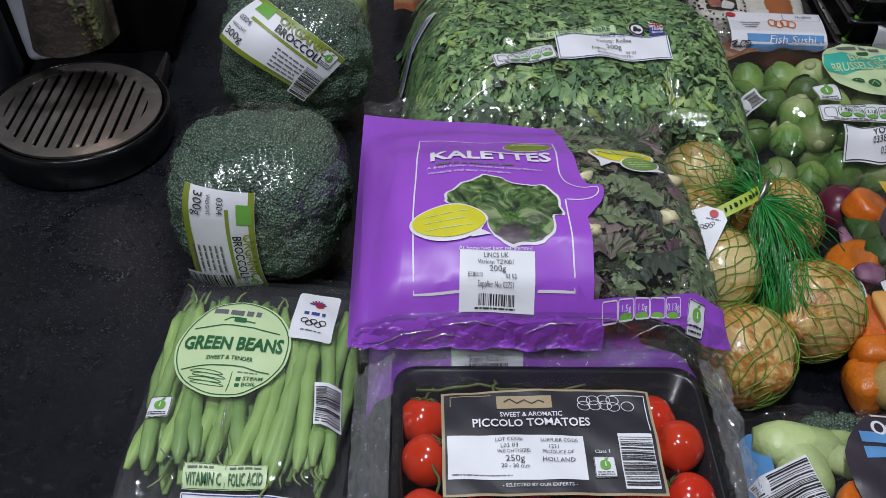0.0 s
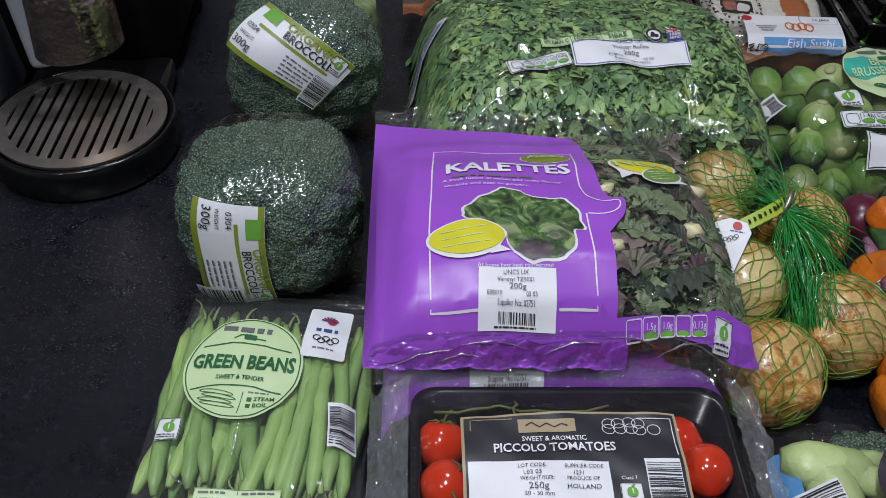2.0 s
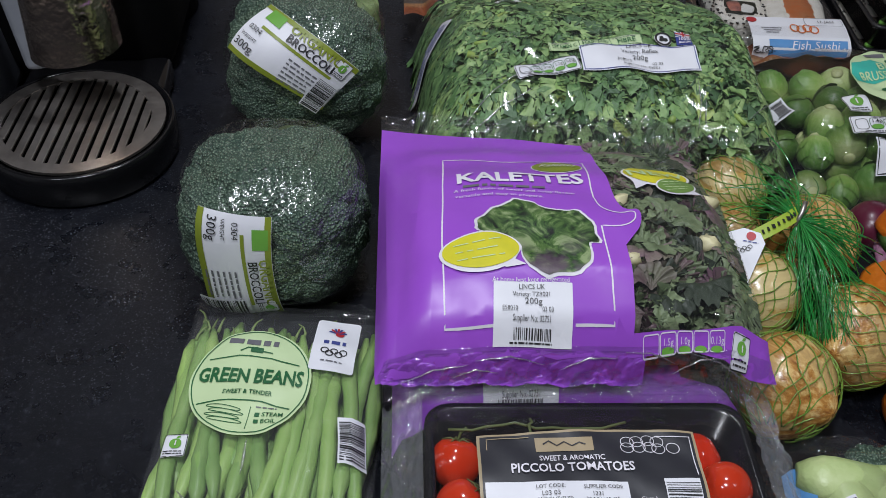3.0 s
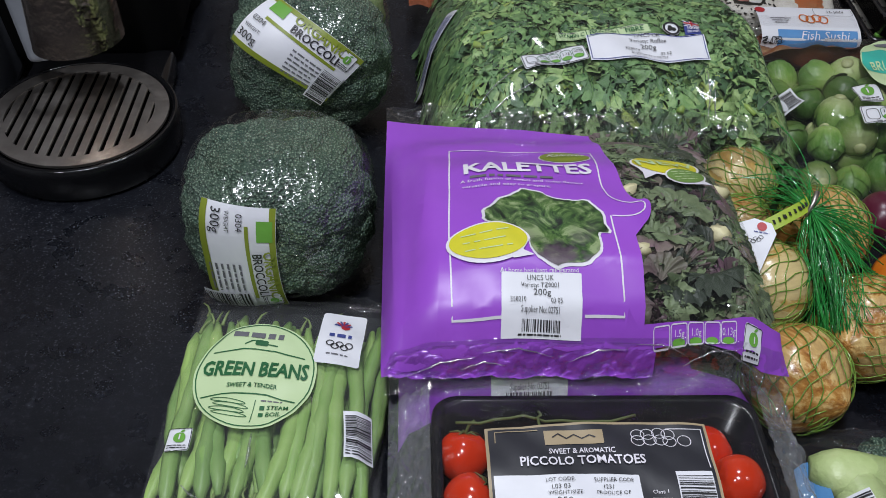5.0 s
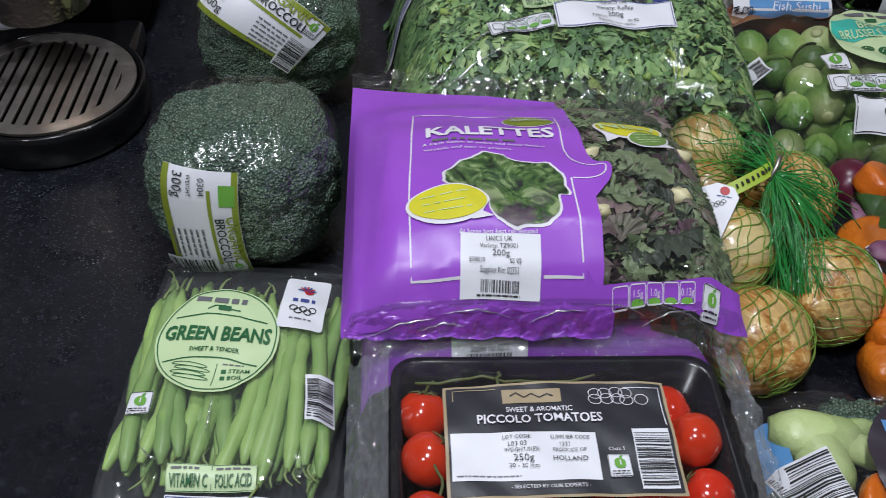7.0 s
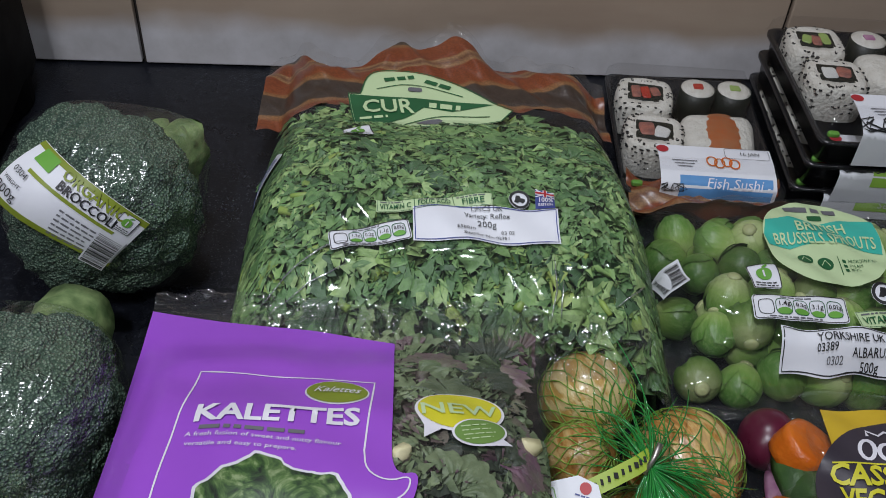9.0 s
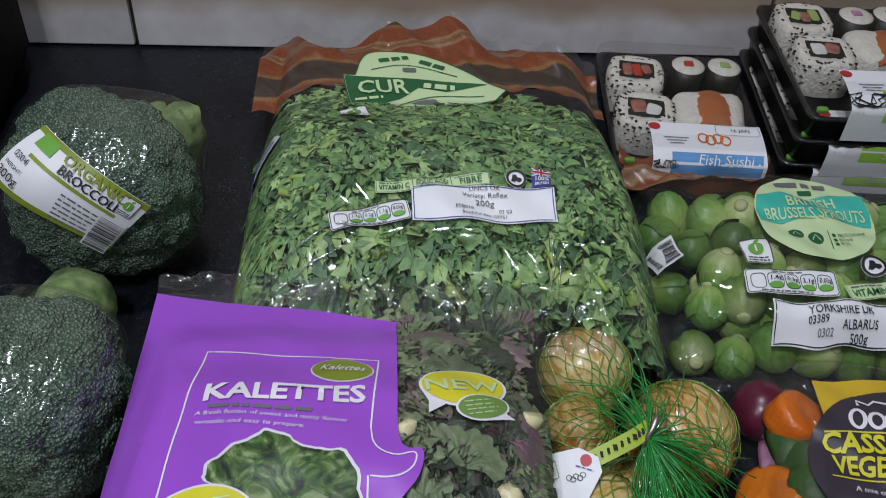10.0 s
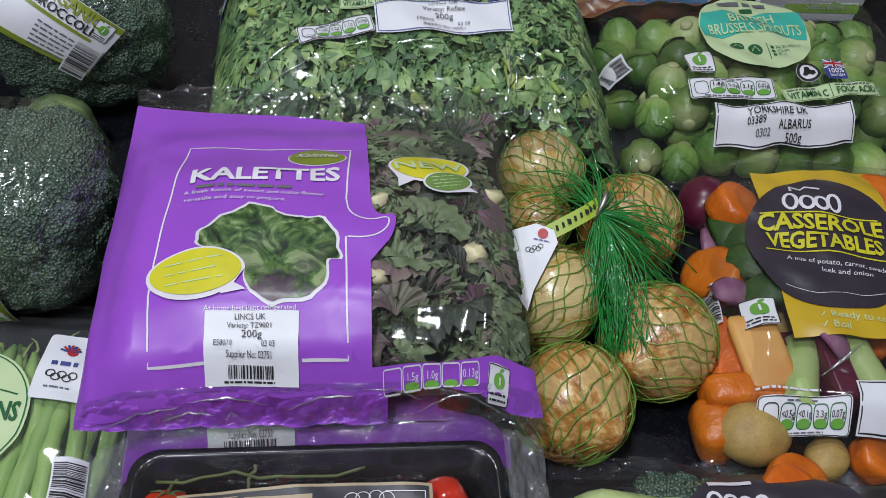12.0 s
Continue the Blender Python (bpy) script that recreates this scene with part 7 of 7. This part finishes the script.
def sushi_tray(x, y, z, turn, seed, sleeve_ink, label, h=0.040, words=True, big=False):
    tray = thing("sushi_tray", label, "sushi tray", pose(x, y, z, 0, 0, turn), "sushi trays")
    w, d = 0.132, 0.176
    part("tray_base", tray_bm(w, d, 0.022 if h > 0.03 else h - 0.001, 0.0014, 0.005, 0.003, 0.010), TRAY, tray, "black plastic tray")
    rng = random.Random(seed)
    top = h - 0.004
    def roll(u, v, s, fills):
        r = part("rice_roll", roll_bm(s, top - 0.004, rng), RICE, tray, "white rice roll with black sesame")
        r.matrix_basis = pose(u, v, 0.003, 0, 0, rng.uniform(-8, 8))
        core = part("nori_core", box_bm(s * 0.58, s * 0.50, 0.003, 0.001), NORI, r)
        core.location = (0, 0, top - 0.0056)
        for k, mat in enumerate(fills):
            f = part("filling", chunk_bm(rng, (s * 0.46 / len(fills), s * rng.uniform(0.24, 0.36), 0.004), 0.3), mat, r)
            f.matrix_basis = pose((k - (len(fills) - 1) / 2) * s * 0.46 / len(fills), s * rng.uniform(-0.04, 0.04), top - 0.0048, 0, 0, rng.uniform(-18, 18))
        bm = bmesh.new()
        for k in range(140):
            a = rng.random() * math.tau
            kk = 1 / max(abs(math.cos(a)), abs(math.sin(a))) ** 0.55 * s * 0.46
            if rng.random() < 0.72:
                p, t = Vector((math.cos(a) * kk * 1.02, math.sin(a) * kk * 1.02, rng.uniform(0.3, 0.98) * (top - 0.006))), 0
            else:
                p, t = Vector((math.cos(a) * kk * rng.uniform(0.72, 0.98), math.sin(a) * kk * rng.uniform(0.72, 0.98), top - 0.0045)), 1
            seed_bm = box_bm(0.0014, 0.0026, 0.0009)
            seed_bm.transform(Matrix.Translation(p) @ Matrix.Rotation(rng.random() * 6, 4, "Z"))
            join_into(bm, seed_bm)
        tagged(part("sesame_seeds", bm, SESAME, r), kind="stuff")
    def maki(u, v, mat):
        r = part("maki_roll", tube_bm([(0, 0, 0), (0, 0, (top - 0.006) / 2), (0.0002, 0, top - 0.006)], 0.0160, 22), NORI, tray, "small nori roll")
        r.location = (u, v, 0.003)
        rice = part("rice", ball_bm(1, 22, 8, lambda e: Vector((e.x * 0.0153, e.y * 0.0153, e.z * 0.0022))), RICE, r)
        rice.location = (0, 0, top - 0.006)
        f = part("filling", chunk_bm(rng, (0.009, 0.008, 0.003), 0.2), mat, r)
        f.location = (0, 0, top - 0.0042)
    def nigiri(u, v):
        r = part("nigiri", chunk_bm(rng, (0.062, 0.050, 0.031), 0.28), RICE, tray, "rice block with a salmon slice")
        r.matrix_basis = pose(u, v, 0.018, 0, 0, -4)
        def slab_at(a, b):
            q = (a - 0.5)
            return Vector((0.004 + q * 0.034, (b - 0.5) * 0.051, 0.0185 - 0.02 * q * q - 0.035 * abs(b - 0.5) ** 3 + 0.0005 * math.sin(b * 30 + a * 5)))
        bm = grid_bm(8, 14, slab_at)
        bmesh.ops.solidify(bm, geom=bm.faces[:], thickness=0.003)
        part("salmon_slice", bm, SALMON, r, "orange salmon slice")
    if big:
        roll(-0.035, 0.048, 0.053, (CUCUMBER, CRAB, CUCUMBER)), roll(-0.033, -0.006, 0.053, (CHEESE, CRAB)), maki(0.014, 0.055, RED_ONION_CUT), nigiri(0.026, 0.008), maki(0.046, 0.058, CUCUMBER)
    else:
        roll(-0.035, 0.040, 0.055, (CRAB, TUNA, CRAB)), roll(-0.034, -0.018, 0.055, (CRAB, CHEESE)), maki(0.014, 0.054, TUNA), maki(0.047, 0.055, CUCUMBER), nigiri(0.022, -0.008)
    # clear lid
    def lid(a, b):
        u, v = (a - 0.5), (b - 0.5)
        e = min(0.5 - abs(u), 0.5 - abs(v)) * 2
        return Vector((u * w, v * d, 0.022 + (h - 0.020) * min(1.0, e / 0.14) ** 0.5))
    part("clear_lid", grid_bm(46, 46, lid), LID, tray, "clear plastic lid")
    box = bpy.data.objects.new("green_leaf", finish("green_leaf", chunk_bm(rng, (0.009, 0.005, 0.004), 0.3), LEAF_INK))
    scene.collection.objects.link(box)
    box.parent, box.location = tray, (-w / 2 + 0.012, -d / 2 + 0.010, 0.024)
    # paper sleeve round the front end
    sw = 0.092
    prof = [(-0.048, h + 0.0022), (-0.066, h + 0.0020), (-0.082, h - 0.001), (-0.0905, h - 0.006), (-0.0908, h - 0.020), (-0.0906, 0.004)]
    class Sleeve:
        def point(self, u, v, lift=0.0):
            run = 0.0
            v = max(0.0, v)
            for (y0, z0), (y1, z1) in zip(prof, prof[1:]):
                seg = math.hypot(y1 - y0, z1 - z0)
                if v <= run + seg or (y1, z1) == prof[-1]:
                    k = (v - run) / seg
                    nrm = Vector((0, (z1 - z0), -(y1 - y0))).normalized()
                    return Vector((u, y0 + (y1 - y0) * k, z0 + (z1 - z0) * k)) + nrm * lift
                run += seg
    sl = Sleeve()
    def flip(bm):
        for p in bm.verts:
            p.co.y = -p.co.y
        return bm
    u0 = 0.008
    def on(name, bm, u, v, mat, parent, lift, cell=0.006, lab=""):
        return part(name, drape(flip(bm), sl, u, v, 0, lift, cell), mat, parent, lab)
    sleeve = on("sleeve", poly_bm(dense(rect(sw, 0.074), 0.006, True)), u0, 0.037, WHITE, tray, 0.0, 0.005, "white printed card sleeve")
    on("colour_band", poly_bm(rect(sw * 0.80 if words else sw * 0.72, 0.020 if words else 0.030)), u0 + (0.006 if words else 0.014), 0.045 if words else 0.040, sleeve_ink, sleeve, 0.0006)
    on("red_spot", poly_bm(oval(0.010, 0.009, 16)), u0 - 0.042, 0.006, RED_INK, sleeve, 0.0006)
    size = 0.55 if words else 1.1
    mark = [(0.014 * size * math.sin(k * 0.41) + 0.006 * size * math.sin(k * 1.9), 0.006 * size * math.cos(k * 1.13)) for k in range(34)]
    on("brand_shape", line_bm(mark, 0.0011 * size), u0 - (0.036 if words else 0.027), 0.046 if words else 0.036, BLACK_INK, sleeve, 0.0012, 0)
    for k in range(3):
        on("printed_line", poly_bm(rect(0.020 - 0.004 * k, 0.0008)), u0 - 0.026, 0.020 + 0.003 * k, GREY_INK, sleeve, 0.0010, 0)
    for k in range(4):
        on("printed_sushi", line_bm(oval(0.008, 0.010, 14), 0.0012, True), u0 - 0.004 + k * 0.006, 0.019 + 0.002 * (k % 2), CARROT, sleeve, 0.0010, 0)
    on("date_box", line_bm(rect(0.036, 0.013, 0.003), 0.0004, True), u0 + 0.026, 0.008, GREY_INK, sleeve, 0.0010, 0)
    if words:
        on("lettering", text_bm("16 JAN", 0.0056), u0 + 0.028, 0.008, BLACK_INK, sleeve, 0.0012, 0)
        on("lettering", text_bm("Fish Sushi", 0.0115, shear=0.2), u0 + 0.012, 0.041, WHITE_INK, sleeve, 0.0012, 0)
    else:
        on("lettering", text_bm("Selection", 0.0095), u0 + 0.016, 0.048, WHITE_INK, sleeve, 0.0012, 0)
    return tray


sushi_tray(0.340, 0.822, 0, -4, 1, SKY_INK, "black tray of mixed sushi with a white and blue sleeve")
for k in range(3):
    sushi_tray(0.478 + 0.002 * k, 0.828 - 0.002 * k, 0.0262 * k, -4 + k, 5 + k, LIME_INK, ("lowest" if k == 0 else "middle" if k == 1 else "uppermost") + " sushi tray of a stack with a lime green sleeve", 0.040 if k == 2 else 0.0255, False, True)


# ---------------------------------------------------------------- capsule coffee machine
def coffee_machine():
    mc = thing("coffee_machine", "black capsule coffee machine with a round slotted drip tray", "coffee machine", pose(-0.296, 0.633, 0))
    prof = [(0.0, 0.0), (0.073, 0.0), (0.0765, 0.004), (0.0772, 0.024), (0.0765, 0.0305), (0.0742, 0.0322), (0.0720, 0.0305), (0.0715, 0.024), (0.0, 0.024)]
    part("drip_tray", grid_bm(64, len(prof), lambda a, b: Vector((max(prof[round(b * 8)][0], 1e-5) * math.cos(math.tau * a), max(prof[round(b * 8)][0], 1e-5) * math.sin(math.tau * a), prof[round(b * 8)][1])), True), MACHINE_BLACK, mc, "glossy black round drip tray")
    # grille: strips between the slots, joined to the rim
    R, gap, pitch = 0.0698, 0.0030, 0.0096
    bm = bmesh.new()
    ring = []
    for rr, z in ((R, 0.0298), (R, 0.0321), (R - 0.0115, 0.0321), (R - 0.0115, 0.0298)):
        ring.append([bm.verts.new((rr * math.cos(math.tau * k / 64), rr * math.sin(math.tau * k / 64), z)) for k in range(64)])
    for a, b in zip(ring, ring[1:] + ring[:1]):
        for k in range(64):
            bm.faces.new((a[k], a[(k + 1) % 64], b[(k + 1) % 64], b[k]))
    rim = part("grille", bm, STEEL, mc, "brushed steel slotted drip grille", smooth=False)
    n = 14
    for k in range(n):
        x = (k - (n - 1) / 2) * pitch
        half = math.sqrt(max((R - 0.0100) ** 2 - x * x, 0))
        if half > 0.006:
            strip = part("grille_bar", box_bm(pitch - gap, 2 * half, 0.0022, 0.0005, at=(x, 0, 0.0307)), STEEL, rim, smooth=False)
    rim.rotation_euler = (0, 0, radians(-3))
    # body and column behind the tray
    body = box_bm(0.18, 0.20, 0.30, 0.03, at=(-0.025, 0.195, 0.151))
    part("body", body, MACHINE_DARK, mc, "black body in deep shade")
    def spout(a, b):
        th = math.tau * a
        r = 0.036 - 0.008 * b + 0.0015 * math.sin(3 * th) * b
        return Vector((0.006 + r * math.cos(th), 0.024 + r * 0.85 * math.sin(th), 0.084 + b * 0.15 + (0.004 * math.cos(th) if b == 0 else 0)))
    part("spout", grid_bm(40, 14, spout, True), CHROME_BROWN_REFLECTION, mc, "shiny spout housing above the tray, brown reflections in its colour")
    part("tray_bracket", box_bm(0.12, 0.06, 0.026, 0.006, at=(0.0, 0.075, 0.0135)), MACHINE_BLACK, mc)
    arm = box_bm(0.026, 0.030, 0.22, 0.006)
    arm.transform(Matrix.Translation((-0.044, 0.060, 0.165)) @ Matrix.Rotation(radians(-9), 4, "Y") @ Matrix.Rotation(radians(-10), 4, "X"))
    part("support_arm", arm, MACHINE_GREY, mc, "pale grey support arm")
    side = box_bm(0.035, 0.10, 0.20, 0.010)
    side.transform(Matrix.Translation((-0.100, 0.080, 0.102)) @ Matrix.Rotation(radians(-6), 4, "Y"))
    part("side_panel", side, PANEL_GREY, mc, "matt grey side panel")
    tank = tube_bm([(0.012, 0.235, 0.002), (0.012, 0.235, 0.1), (0.012, 0.235, 0.28)], 0.052, 32)
    part("water_tank", tank, MACHINE_DARK, mc, "dark smoked water tank")
    return mc


coffee_machine()
